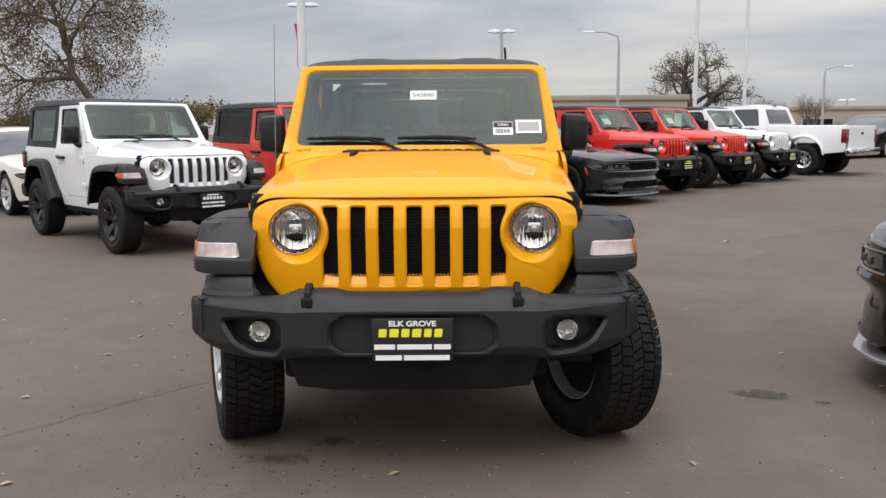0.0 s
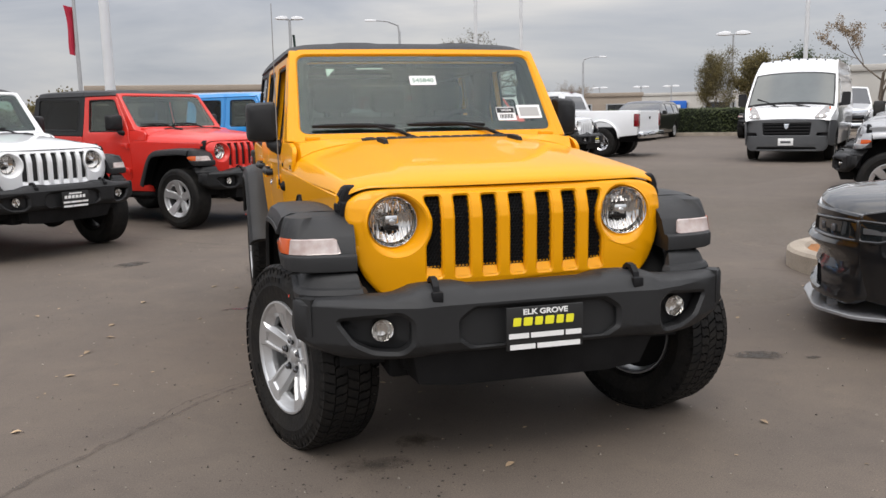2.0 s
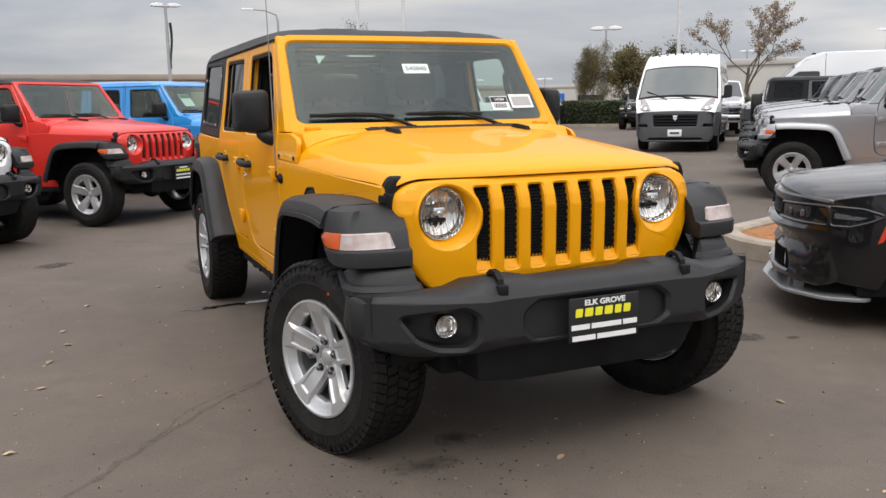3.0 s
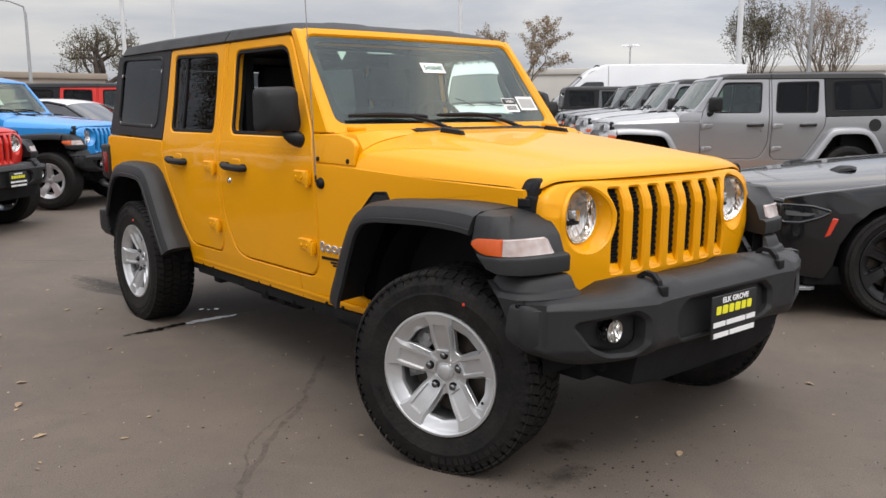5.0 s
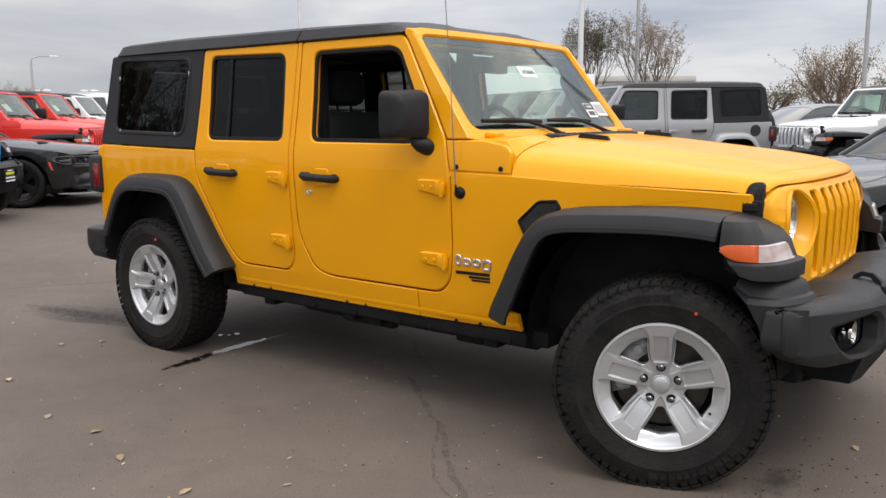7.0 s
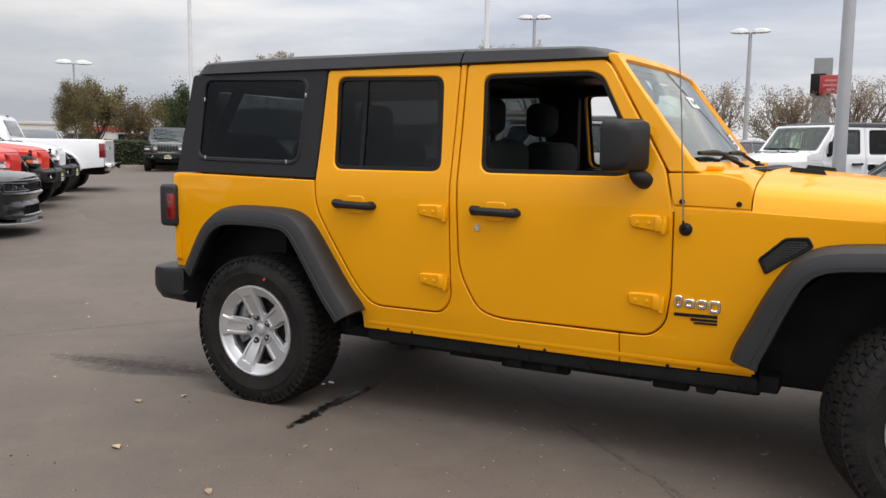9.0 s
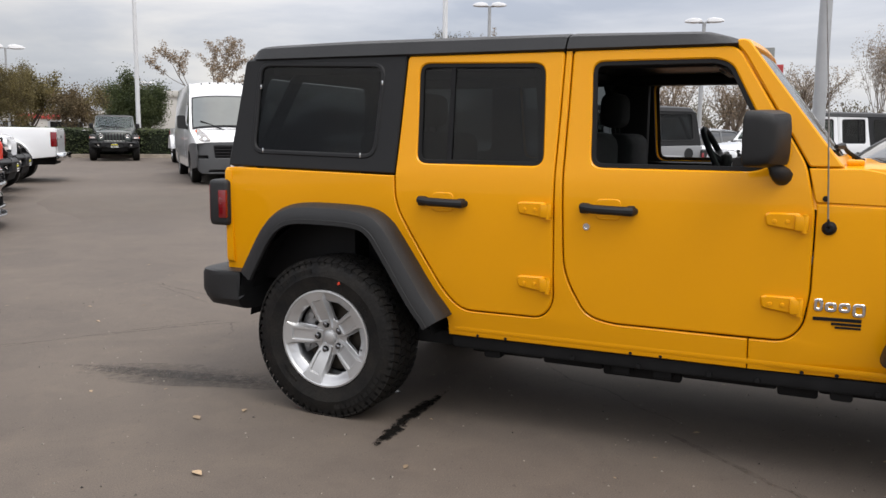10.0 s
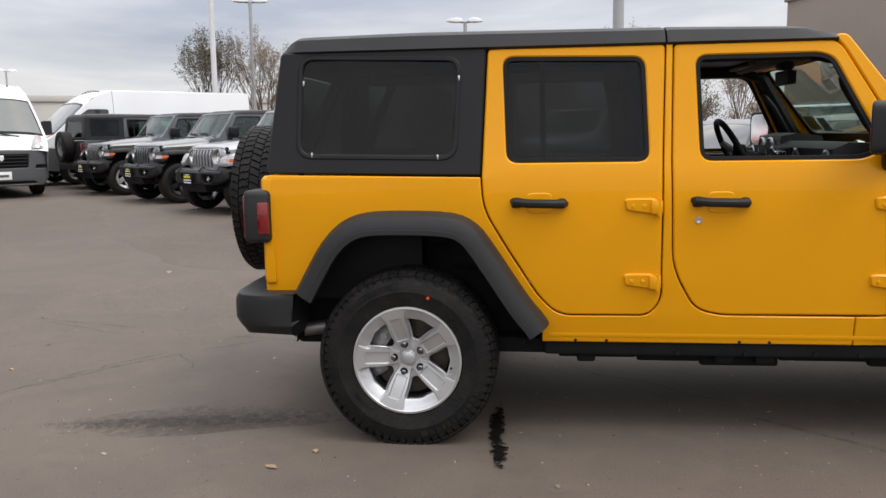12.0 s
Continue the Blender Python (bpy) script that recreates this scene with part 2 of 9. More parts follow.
def hex_mesh_material():
    """Black insert with a small honeycomb relief."""
    m = mat("black_honeycomb_insert", (0.010, 0.010, 0.011), rough=0.4)
    nt = m.node_tree
    b = nt.nodes["Principled BSDF"]
    co = nt.nodes.new("ShaderNodeTexCoord")
    mp = nt.nodes.new("ShaderNodeMapping")
    mp.inputs["Scale"].default_value = (75, 75, 110)
    v = nt.nodes.new("ShaderNodeTexVoronoi")
    v.feature = "DISTANCE_TO_EDGE"
    v.inputs["Scale"].default_value = 1.0
    v.inputs["Randomness"].default_value = 0.15
    r = nt.nodes.new("ShaderNodeValToRGB")
    r.color_ramp.elements[0].position, r.color_ramp.elements[0].color = 0.10, (0.016, 0.016, 0.017, 1)
    r.color_ramp.elements[1].position, r.color_ramp.elements[1].color = 0.18, (0.002, 0.002, 0.002, 1)
    bp = nt.nodes.new("ShaderNodeBump")
    bp.invert = True
    bp.inputs["Distance"].default_value = 0.006
    nt.links.new(co.outputs["Object"], mp.inputs["Vector"])
    nt.links.new(mp.outputs["Vector"], v.inputs["Vector"])
    nt.links.new(v.outputs["Distance"], r.inputs["Fac"])
    nt.links.new(r.outputs["Color"], b.inputs["Base Color"])
    nt.links.new(v.outputs["Distance"], bp.inputs["Height"])
    nt.links.new(bp.outputs["Normal"], b.inputs["Normal"])
    return m


HONEYCOMB = hex_mesh_material()


def asphalt_material():
    """Worn parking-lot asphalt: broad stains, blotches, fine aggregate."""
    m = mat("worn_asphalt", (0.118, 0.105, 0.093), rough=0.82, bump=0.35, bscale=170)
    nt = m.node_tree
    b = nt.nodes["Principled BSDF"]
    co = nt.nodes.new("ShaderNodeTexCoord")

    def layer(scale, detail, lo, hi, a, c, dist=0.0):
        n = nt.nodes.new("ShaderNodeTexNoise")
        n.inputs["Scale"].default_value, n.inputs["Detail"].default_value, n.inputs["Distortion"].default_value = scale, detail, dist
        r = nt.nodes.new("ShaderNodeValToRGB")
        r.color_ramp.elements[0].position, r.color_ramp.elements[0].color = lo, (*a, 1)
        r.color_ramp.elements[1].position, r.color_ramp.elements[1].color = hi, (*c, 1)
        nt.links.new(co.outputs["Object"], n.inputs["Vector"])
        nt.links.new(n.outputs["Fac"], r.inputs["Fac"])
        return r.outputs["Color"]

    def times(a, c):
        x = nt.nodes.new("ShaderNodeMix")
        x.data_type, x.blend_type = "RGBA", "MULTIPLY"
        x.inputs["Factor"].default_value = 1.0
        nt.links.new(a, x.inputs["A"])
        nt.links.new(c, x.inputs["B"])
        return x.outputs["Result"]

    c = layer(0.16, 5, 0.3, 0.7, (0.111, 0.0892, 0.0715), (0.138, 0.112, 0.0905), 0.5)
    c = times(c, layer(0.9, 7, 0.34, 0.74, (0.86, 0.86, 0.875), (1.07, 1.065, 1.05), 1.2))
    c = times(c, layer(3.6, 6, 0.52, 0.72, (1.0, 1.0, 1.0), (1.12, 1.11, 1.09), 0.6))
    c = times(c, layer(7.0, 5, 0.28, 0.48, (0.91, 0.91, 0.915), (1.0, 1.0, 1.0), 0.4))
    c = times(c, layer(75.0, 2, 0.70, 0.78, (1.0, 1.0, 1.0), (1.55, 1.5, 1.42)))
    c = times(c, layer(190.0, 3, 0.35, 0.7, (0.78, 0.78, 0.79), (1.16, 1.16, 1.15)))
    c = times(c, layer(48.0, 2, 0.24, 0.32, (0.62, 0.62, 0.63), (1.0, 1.0, 1.0)))
    nt.links.new(c, b.inputs["Base Color"])
    return m


ASPHALT = asphalt_material()


# ---- mesh helpers ----
def finish(ob, bm, material, smooth=32):
    bmesh.ops.remove_doubles(bm, verts=bm.verts, dist=1e-5)
    bmesh.ops.recalc_face_normals(bm, faces=bm.faces)
    bm.to_mesh(ob.data)
    bm.free()
    for p in ob.data.polygons:
        p.use_smooth = True
    ob.data.set_sharp_from_angle(angle=radians(smooth))
    ob.data.materials.append(material)
    return ob


def part(name, bm, material, parent, label="", smooth=32):
    """One bmesh as one mesh object under a thing or a part, in the thing's own axes."""
    ob = finish(new(name, bpy.data.meshes.new(name)), bm, material, smooth)
    ob.parent = parent
    return tagged(ob, label)


def thing(name, label, category, m=None, group="", kind=""):
    ob = tagged(new(name), label, category, group, kind)
    ob.empty_display_size = 0.2
    if m is not None:
        ob.matrix_world = m
    return ob


def mirrored(bm):
    b2 = bm.copy()
    for v in b2.verts:
        v.co.x = -v.co.x
    bmesh.ops.reverse_faces(b2, faces=b2.faces)
    return b2


def join(bm, other):
    me = bpy.data.meshes.new("tmp")
    other.to_mesh(me)
    other.free()
    bm.from_mesh(me)
    bpy.data.meshes.remove(me)
    return bm


def box(bm, x0, x1, y0, y1, z0, z1, bevel=0.0, seg=2, m=None):
    t = bmesh.new()
    bmesh.ops.create_cube(t, size=1, matrix=Matrix.Translation(((x0 + x1) / 2, (y0 + y1) / 2, (z0 + z1) / 2)) @ Matrix.Diagonal((abs(x1 - x0), abs(y1 - y0), abs(z1 - z0), 1)))
    if bevel:
        bmesh.ops.bevel(t, geom=t.edges[:], offset=bevel, segments=seg, profile=0.5, affect="EDGES")
    if m is not None:
        bmesh.ops.transform(t, matrix=m, verts=t.verts)
    return join(bm, t)


def loft(bm, rings, closed=True, caps=True):
    """Skins rings of equally many points."""
    rows = [[bm.verts.new(p) for p in r] for r in rings]
    n = len(rows[0])
    for a, b in zip(rows, rows[1:]):
        for i in range(n if closed else n - 1):
            j = (i + 1) % n
            try:
                bm.faces.new((a[i], a[j], b[j], b[i]))
            except ValueError:
                pass
    if caps and closed:
        bm.faces.new(rows[0])
        bm.faces.new(rows[-1][::-1])
    return bm


def tube(bm, pts, r, n=8, caps=True):
    """A round tube along a polyline; r is one radius or one per point."""
    pts = [Vector(p) for p in pts]
    rings = []
    for i, p in enumerate(pts):
        d = (pts[min(i + 1, len(pts) - 1)] - pts[max(i - 1, 0)]).normalized()
        a = d.orthogonal().normalized() if i == 0 else (a - d * a.dot(d)).normalized()
        b = d.cross(a)
        rad = r[i] if isinstance(r, (list, tuple)) else r
        rings.append([p + (a * math.cos(2 * math.pi * k / n) + b * math.sin(2 * math.pi * k / n)) * rad for k in range(n)])
    return loft(bm, rings, caps=caps)


def lathe(bm, profile, n=40, axis="x", at=(0, 0, 0), closed=False):
    """Turns a profile of (radius, height along the axis)."""
    rings = []
    for r, h in profile:
        ring = []
        for k in range(n):
            c, s = math.cos(2 * math.pi * k / n) * r, math.sin(2 * math.pi * k / n) * r
            p = (h, c, s) if axis == "x" else (c, h, s) if axis == "y" else (c, s, h)
            ring.append((p[0] + at[0], p[1] + at[1], p[2] + at[2]))
        rings.append(ring)
    if closed:
        rings.append(rings[0])
    return loft(bm, rings, caps=not closed and profile[0][0] > 1e-4 and profile[-1][0] > 1e-4)


def rnd(pts, r=0.03, seg=4):
    """Rounds the corners of a polygon; a point (u, v, r) has its own radius."""
    out = []
    n = len(pts)
    for i in range(n):
        b = Vector(pts[i][:2])
        a, c = Vector(pts[i - 1][:2]), Vector(pts[(i + 1) % n][:2])
        rad = pts[i][2] if len(pts[i]) > 2 else r
        t = min(rad, (a - b).length * 0.49, (c - b).length * 0.49)
        if t < 1e-4:
            out.append(b)
            continue
        p, q = b + (a - b).normalized() * t, b + (c - b).normalized() * t
        for k in range(seg + 1):
            s = k / seg
            out.append(p * (1 - s) ** 2 + b * 2 * s * (1 - s) + q * s * s)
    return out


def circle(u, v, r, n=28):
    return [Vector((u + r * math.cos(2 * math.pi * k / n), v + r * math.sin(2 * math.pi * k / n))) for k in range(n)]


def turned(p, ccw):
    p = [Vector(q[:2]) for q in p]
    s = sum(a.x * b.y - b.x * a.y for a, b in zip(p, p[1:] + p[:1]))
    return p if (s > 0) == ccw else p[::-1]


def inset(p, c):
    out = []
    for i in range(len(p)):
        a, b, d = p[i - 1], p[i], p[(i + 1) % len(p)]
        e, f = (b - a).normalized(), (d - b).normalized()
        n1, n2 = Vector((-e.y, e.x)), Vector((-f.y, f.x))
        out.append(b + (n1 + n2) * (c / max(0.4, 1 + n1.dot(n2))))
    return out


def plate(outer, holes=(), thick=0.03, chamfer=0.006, where=None, cuts_u=(), cuts_v=()):
    """A sheet with real holes, thickness and a chamfered rim, drawn in (u, v) and bent by where(u, v, depth)."""
    bm = bmesh.new()
    loops = [turned(outer, True)] + [turned(h, False) for h in holes]
    front = [inset(q, chamfer) for q in loops]
    tris = geometry.tessellate_polygon([[Vector((0.93 * q.x - 0.367 * q.y, 0.367 * q.x + 0.93 * q.y, 0)) for q in lp] for lp in front])
    layers = []
    for lps, w in ((front, 0.0), (loops, chamfer), (loops, thick)):
        layers.append([[bm.verts.new((q.x, q.y, w)) for q in lp] for lp in lps])
    flat = [[v for lp in lay for v in lp] for lay in layers]
    for t in tris:
        try:
            bm.faces.new([flat[0][i] for i in t])
            bm.faces.new([flat[2][i] for i in reversed(t)])
        except ValueError:
            pass
    for a, b in zip(layers, layers[1:]):
        for la, lb in zip(a, b):
            for i in range(len(la)):
                j = (i + 1) % len(la)
                bm.faces.new((la[i], la[j], lb[j], lb[i]))
    for cuts, co, no in ((cuts_u, 0, (1, 0, 0)), (cuts_v, 1, (0, 1, 0))):
        for c in cuts:
            p = [0, 0, 0]
            p[co] = c
            bmesh.ops.bisect_plane(bm, geom=bm.verts[:] + bm.edges[:] + bm.faces[:], plane_co=p, plane_no=no)
    if where:
        for v in bm.verts:
            v.co = Vector(where(v.co.x, v.co.y, v.co.z))
    return bm


def interp(table, x):
    if x <= table[0][0]:
        return table[0][1]
    for (a, p), (b, q) in zip(table, table[1:]):
        if x <= b:
            return p + (q - p) * (x - a) / (b - a)
    return table[-1][1]


def ground_z(x, y):
    """The lot drains: it rises gently towards the far hedge, and is level beyond it."""
    return 0.010 + 0.009 * min(max(0.0, (x + y) / math.sqrt(2) - 4.0), 30.0)


def lettering(text, size, material, parent, m, name="lettering", thick=0.0006, bold=0.0):
    """Raised writing in the built-in font, as a mesh."""
    cu = bpy.data.curves.new(name, "FONT")
    cu.body, cu.size, cu.extrude = text, size, thick
    cu.align_x, cu.align_y, cu.offset = "CENTER", "CENTER", bold
    tmp = bpy.data.objects.new("tmp", cu)
    scene.collection.objects.link(tmp)
    me = bpy.data.meshes.new_from_object(tmp.evaluated_get(bpy.context.evaluated_depsgraph_get()))
    bpy.data.objects.remove(tmp)
    me.materials.clear()
    me.materials.append(material)
    ob = new(name, me)
    ob.parent = parent
    ob.matrix_local = m
    return ob


# ---- wheels ----
def tyre_mesh(bm, r, w, rim):
    """A tyre about the x axis, outer face towards -x, with raised rings on its sidewall."""
    h = w / 2
    side = [(rim, 0.80), (rim + 0.010, 0.93), (rim + 0.024, 0.955), (rim + (r - rim) * 0.42, 1.015), (rim + (r - rim) * 0.46, 1.030), (rim + (r - rim) * 0.50, 1.016), (rim + (r - rim) * 0.72, 0.995), (r - 0.026, 0.915), (r - 0.012, 0.80)]
    prof = [(a, -h * b) for a, b in side] + [(a, h * b) for a, b in side[::-1]]
    lathe(bm, prof, 64, closed=True)
    if w < 0.24:
        return bm
    # raised marks round the sidewall and lugs below the shoulder
    rs = random.Random(8)
    for a0, n_, rr, hh in ((0.5, 9, 0.62, 0.011), (3.5, 11, 0.62, 0.011), (2.3, 5, 0.26, 0.006), (5.3, 6, 0.26, 0.006)):
        a = a0
        for _ in range(n_):
            wd = hh * rs.uniform(0.9, 1.7) / r
            q = rim + (r - rim) * rr
            v = [bm.verts.new((-h * (1.0 if rr > 0.5 else 0.985) - e, (q + o) * math.cos(t), (q + o) * math.sin(t))) for e in (-0.006, 0.0028) for o, t in ((-hh, a), (hh, a), (hh, a + wd * 2), (-hh, a + wd * 2))]
            for f in ((4, 5, 6, 7), (0, 1, 5, 4), (1, 2, 6, 5), (2, 3, 7, 6), (3, 0, 4, 7)):
                bm.faces.new([v[i] for i in f])
            a += wd * 2 + 0.022
    return bm


def tread_mesh(bm, r, w):
    """Staggered, notched tread blocks, shoulder lugs and low stepped ribs down the sidewall."""
    h = w / 2
    count = 62
    rows = ((-0.97, -0.64, 0.0, 0.35), (-0.60, -0.225, 0.45, -0.55), (-0.19, 0.19, 0.1, 0.6), (0.225, 0.60, 0.6, -0.55), (0.64, 0.97, 0.3, 0.35))
    for k in range(count):
        for row, (a, b, off, skew) in enumerate(rows):
            ang = 2 * math.pi * (k + off) / count
            da = 2 * math.pi / count * (0.472 if row in (0, 4) else 0.445)
            sk = skew * da * 0.8
            mid_ = (a + b) / 2
            ring = []
            for rr in (r - 0.007, r):
                for x, t in ((a, -da - sk), (mid_ - 0.03, -da * 0.98), (mid_ + 0.03, -da * 0.72), (b, -da * 0.8 + sk), (b, da + sk), (mid_ + 0.03, da * 0.98), (mid_ - 0.03, da * 0.72), (a, da * 0.8 - sk)):
                    q = rr - (0.011 if abs(x) > 0.9 else 0.0)
                    ring.append((x * h, q * math.cos(ang + t), q * math.sin(ang + t)))
            v = [bm.verts.new(p) for p in ring]
            bm.faces.new(v[8:])
            for i in range(8):
                j = (i + 1) % 8
                bm.faces.new((v[i], v[j], v[j + 8], v[i + 8]))
        ang = 2 * math.pi * k / count
        for sgn in (-1, 1):
            long_ = 0.062 if k % 2 else 0.044
            for r0, r1, x0, x1, half_t, lift in ((r - 0.020, r - long_, 0.935, 0.985, 0.040, 0.006), (r - 0.070, r - 0.080, 0.997, 1.010, 0.024, 0.009)):
                v = []
                for up_ in (0.0, lift):
                    for rr, x in ((r0, x0), (r1, x1)):
                        for t in (-half_t, half_t * (0.6 if k % 2 else 0.9)):
                            v.append(bm.verts.new((sgn * h * (x + up_), rr * math.cos(ang + t), rr * math.sin(ang + t))))
                for f in ((4, 5, 7, 6), (0, 1, 5, 4), (2, 3, 7, 6), (0, 2, 6, 4), (1, 3, 7, 5)):
                    bm.faces.new([v[i] for i in f])
    return bm


def wheel(parent, m, r=0.380, w=0.245, rim=0.227, face=ALLOY, blocks=False, spokes=5, mirror=False, name="wheel", detail=True):
    """wheel > spokes, tyre, tread, brake, nuts; the wheel's own mesh is the pierced rim. Outer face to -x."""
    h = w / 2
    s = rim / 0.229
    f = -1 if mirror else 1
    top = lambda q: -h * interp([(0.0, 0.54), (0.060, 0.57), (0.090, 0.67), (0.130, 0.78), (0.175, 0.875), (0.205, 0.925), (0.224, 0.955)], q / s)
    fall = lambda q: interp([(0.05, 0.006), (0.09, 0.022), (0.17, 0.022), (0.188, 0.017), (0.205, 0.013), (0.216, 0.007), (0.224, 0.003)], q / s)

    def flipped(bm):
        if not mirror:
            return bm
        b2 = mirrored(bm)
        bm.free()
        return b2

    b = bmesh.new()
    # barrel, flange with a rolled lip
    lathe(b, [(rim - 0.014, h * 0.80), (rim - 0.022, 0.0), (rim - 0.022, -h * 0.60), (rim - 0.016, -h * 0.82), (rim - 0.010, -h * 0.93), (rim - 0.004, -h * 0.965), (rim + 0.004, -h * 0.955), (rim + 0.005, -h * 0.92), (rim + 0.004, -h * 0.80), (rim - 0.008, -h * 0.5), (rim - 0.008, h * 0.80)], 56, closed=True)
    step = 2 * math.pi / spokes
    k5 = 5 / spokes
    # how wide a spoke's foot, crest and panel are along it
    foot = lambda q: k5 * s * interp([(0.05, 0.029), (0.088, 0.041), (0.120, 0.047), (0.150, 0.049), (0.176, 0.049), (0.196, 0.057), (0.224, 0.072)], q / s)
    crest = lambda q: k5 * s * interp([(0.05, 0.024), (0.088, 0.033), (0.120, 0.0375), (0.150, 0.038), (0.176, 0.038), (0.196, 0.045), (0.224, 0.062)], q / s)
    windows = []
    for k in range(spokes):
        c = step * (k + 0.5)
        arm = []
        for q in (0.088, 0.110, 0.140, 0.162, 0.172, 0.178):
            arm.append((q * s, step / 2 - math.asin(min(0.95, foot(q * s) / (q * s)))))
        arm = [(q, o) for q, o in arm if o > 0.03]
        pts = [(q, -o) for q, o in arm] + [(0.182 * s, 0.0)] + [(q, o) for q, o in arm[::-1]]
        windows.append(rnd([(q * math.cos(c + o), q * math.sin(c + o)) for q, o in pts], 0.010 * s, 3))
    join(b, plate(circle(0, 0, rim - 0.009, 60), windows, 0.022, 0.003, lambda u, v, d: (top(math.hypot(u, v)) + fall(math.hypot(u, v)) + d, u, v), cuts_u=(-0.09, -0.045, 0, 0.045, 0.09), cuts_v=(-0.09, -0.045, 0, 0.045, 0.09)))
    c0 = top(0.0)
    lathe(b, [(0.0, c0 - 0.010), (0.022 * s, c0 - 0.010), (0.0275 * s, c0 - 0.007), (0.030 * s, c0 - 0.002), (0.034 * s, c0 - 0.001), (0.037 * s, c0 + 0.004), (0.037 * s, c0 + 0.02)], 30)

    def spoke_mesh(a):
        rings = []
        for q in (0.040, 0.060, 0.080, 0.084, 0.100, 0.130, 0.160, 0.180, 0.184, 0.196, 0.208, 0.216, 0.224):
            q *= s
            cut = 0.009 if 0.082 < q / s < 0.182 and detail else 0.0
            t, ft, cr = top(q), foot(q), crest(q)
            pn = min(cr - 0.010, 0.0225 * k5 * s)
            row = []
            for v, x in ((-ft, t + fall(q) + 0.003), (-cr, t), (-pn - 0.004, t), (-pn, t + cut), (pn, t + cut), (pn + 0.004, t), (cr, t), (ft, t + fall(q) + 0.003)):
                row.append((x, q * math.cos(a) - v * math.sin(a), q * math.sin(a) + v * math.cos(a)))
            rings.append(row)
        return loft(bmesh.new(), rings)
    if not detail:
        for k in range(spokes):
            join(b, spoke_mesh(step * k))
    ob = finish(new(name, bpy.data.meshes.new(name)), flipped(b), face)
    ob.parent = parent
    ob.matrix_local = m
    if detail:
        for k in range(spokes):
            part("spoke", flipped(spoke_mesh(step * k)), face, ob)
        for k in range(5):
            ang = 2 * math.pi * k / 5
            cy, cz = 0.0635 * math.cos(ang), 0.0635 * math.sin(ang)
            t0 = top(0.0635)
            nb = lathe(bmesh.new(), [(0.0, t0 - 0.017), (0.007, t0 - 0.016), (0.0115, t0 - 0.012), (0.0130, t0 + 0.002), (0.0130, t0 + 0.01), (0.0, t0 + 0.01)], 8, at=(0, cy, cz))
            part("lug_nut", flipped(nb), NUT, ob, "dark chrome wheel nut")
            nb = lathe(bmesh.new(), [(0.0, t0 - 0.0015), (0.0172, t0 - 0.0015), (0.0178, t0 + 0.006)], 18, at=(0, cy, cz))
            part("nut_seat", flipped(nb), UNDER, ob)
        db = bmesh.new()
        lathe(db, [(0.06, -0.010 * f), (0.165, -0.010 * f), (0.165, 0.012 * f), (0.06, 0.012 * f)], 40, closed=True)
        lathe(db, [(0.03, -0.028 * f), (0.082, -0.026 * f), (0.086, -0.010 * f), (0.086, 0.012 * f), (0.03, 0.012 * f)], 30, closed=True)
        part("brake", db, BRAKE, ob, "dark brake disc behind the spokes")
        rings = []
        for k in range(9):
            a = -0.60 + 1.50 * k / 8
            lift = 0.010 if k % 4 else -0.006
            rings.append([(xx * f, q * math.cos(a), q * math.sin(a)) for xx, q in ((-0.036 - lift * 0.6, 0.112), (-0.044 - lift, 0.140), (-0.034, 0.178), (0.03, 0.180), (0.03, 0.108))])
        db = loft(bmesh.new(), rings)
        for a in (-0.4, 0.65):
            lathe(db, [(0.0, -0.058 * f), (0.016, -0.056 * f), (0.019, -0.030 * f)], 12, at=(0, 0.142 * math.cos(a), 0.142 * math.sin(a)))
        part("brake_caliper", db, CAST_GREY, ob, "pale cast brake caliper")
        db = lathe(bmesh.new(), [(0.03, 0.030 * f), (0.150, 0.028 * f), (0.196, 0.045 * f), (0.196, 0.052 * f), (0.03, 0.050 * f)], 36, closed=True)
        part("dust_shield", db, UNDER, ob, "black brake dust shield")
        vb = bmesh.new()
        tube(vb, [(-h * 0.66 * f, 0.205 * math.cos(3.3), 0.205 * math.sin(3.3)), (-h * 0.80 * f, 0.185 * math.cos(3.3), 0.185 * math.sin(3.3))], 0.005, 6)
        part("valve_stem", vb, TRIM, ob)
    else:
        db = bmesh.new()
        lathe(db, [(0.0, -0.02), (0.16, -0.02), (0.16, 0.02), (0.0, 0.02)], 24)
        part("brake", db, UNDER, ob)
    part("tyre", flipped(tyre_mesh(bmesh.new(), r if not blocks else r - 0.002, w, rim)), RUBBER, ob, "black all-terrain tyre" if blocks else "black tyre")
    if blocks:
        tr = part("tyre_tread", flipped(tread_mesh(bmesh.new(), r, w)), RUBBER, ob)
        tagged(tr, "deep staggered tread blocks of the tyre", kind="stuff")
    return ob


# ---- the boxy off-road vehicles ----
SIDE = [(0.38, 0.712), (0.44, 0.722), (0.55, 0.742), (0.70, 0.757), (0.90, 0.769), (1.05, 0.775), (1.14, 0.771), (1.185, 0.763), (1.24, 0.753), (1.40, 0.727), (1.55, 0.707), (1.70, 0.686), (1.8, 0.672)]
SIDE_CUTS = (0.44, 0.55, 0.70, 0.90, 1.05, 1.14, 1.185, 1.24, 1.40, 1.55)


def taper(y):
    return 1.0 - max(0.0, 0.95 - y) * 0.118


def side_x(y, z):
    return interp(SIDE, z) * taper(y)


def on_side(u, v, w):
    return (-(side_x(u, v) - w), u, v)


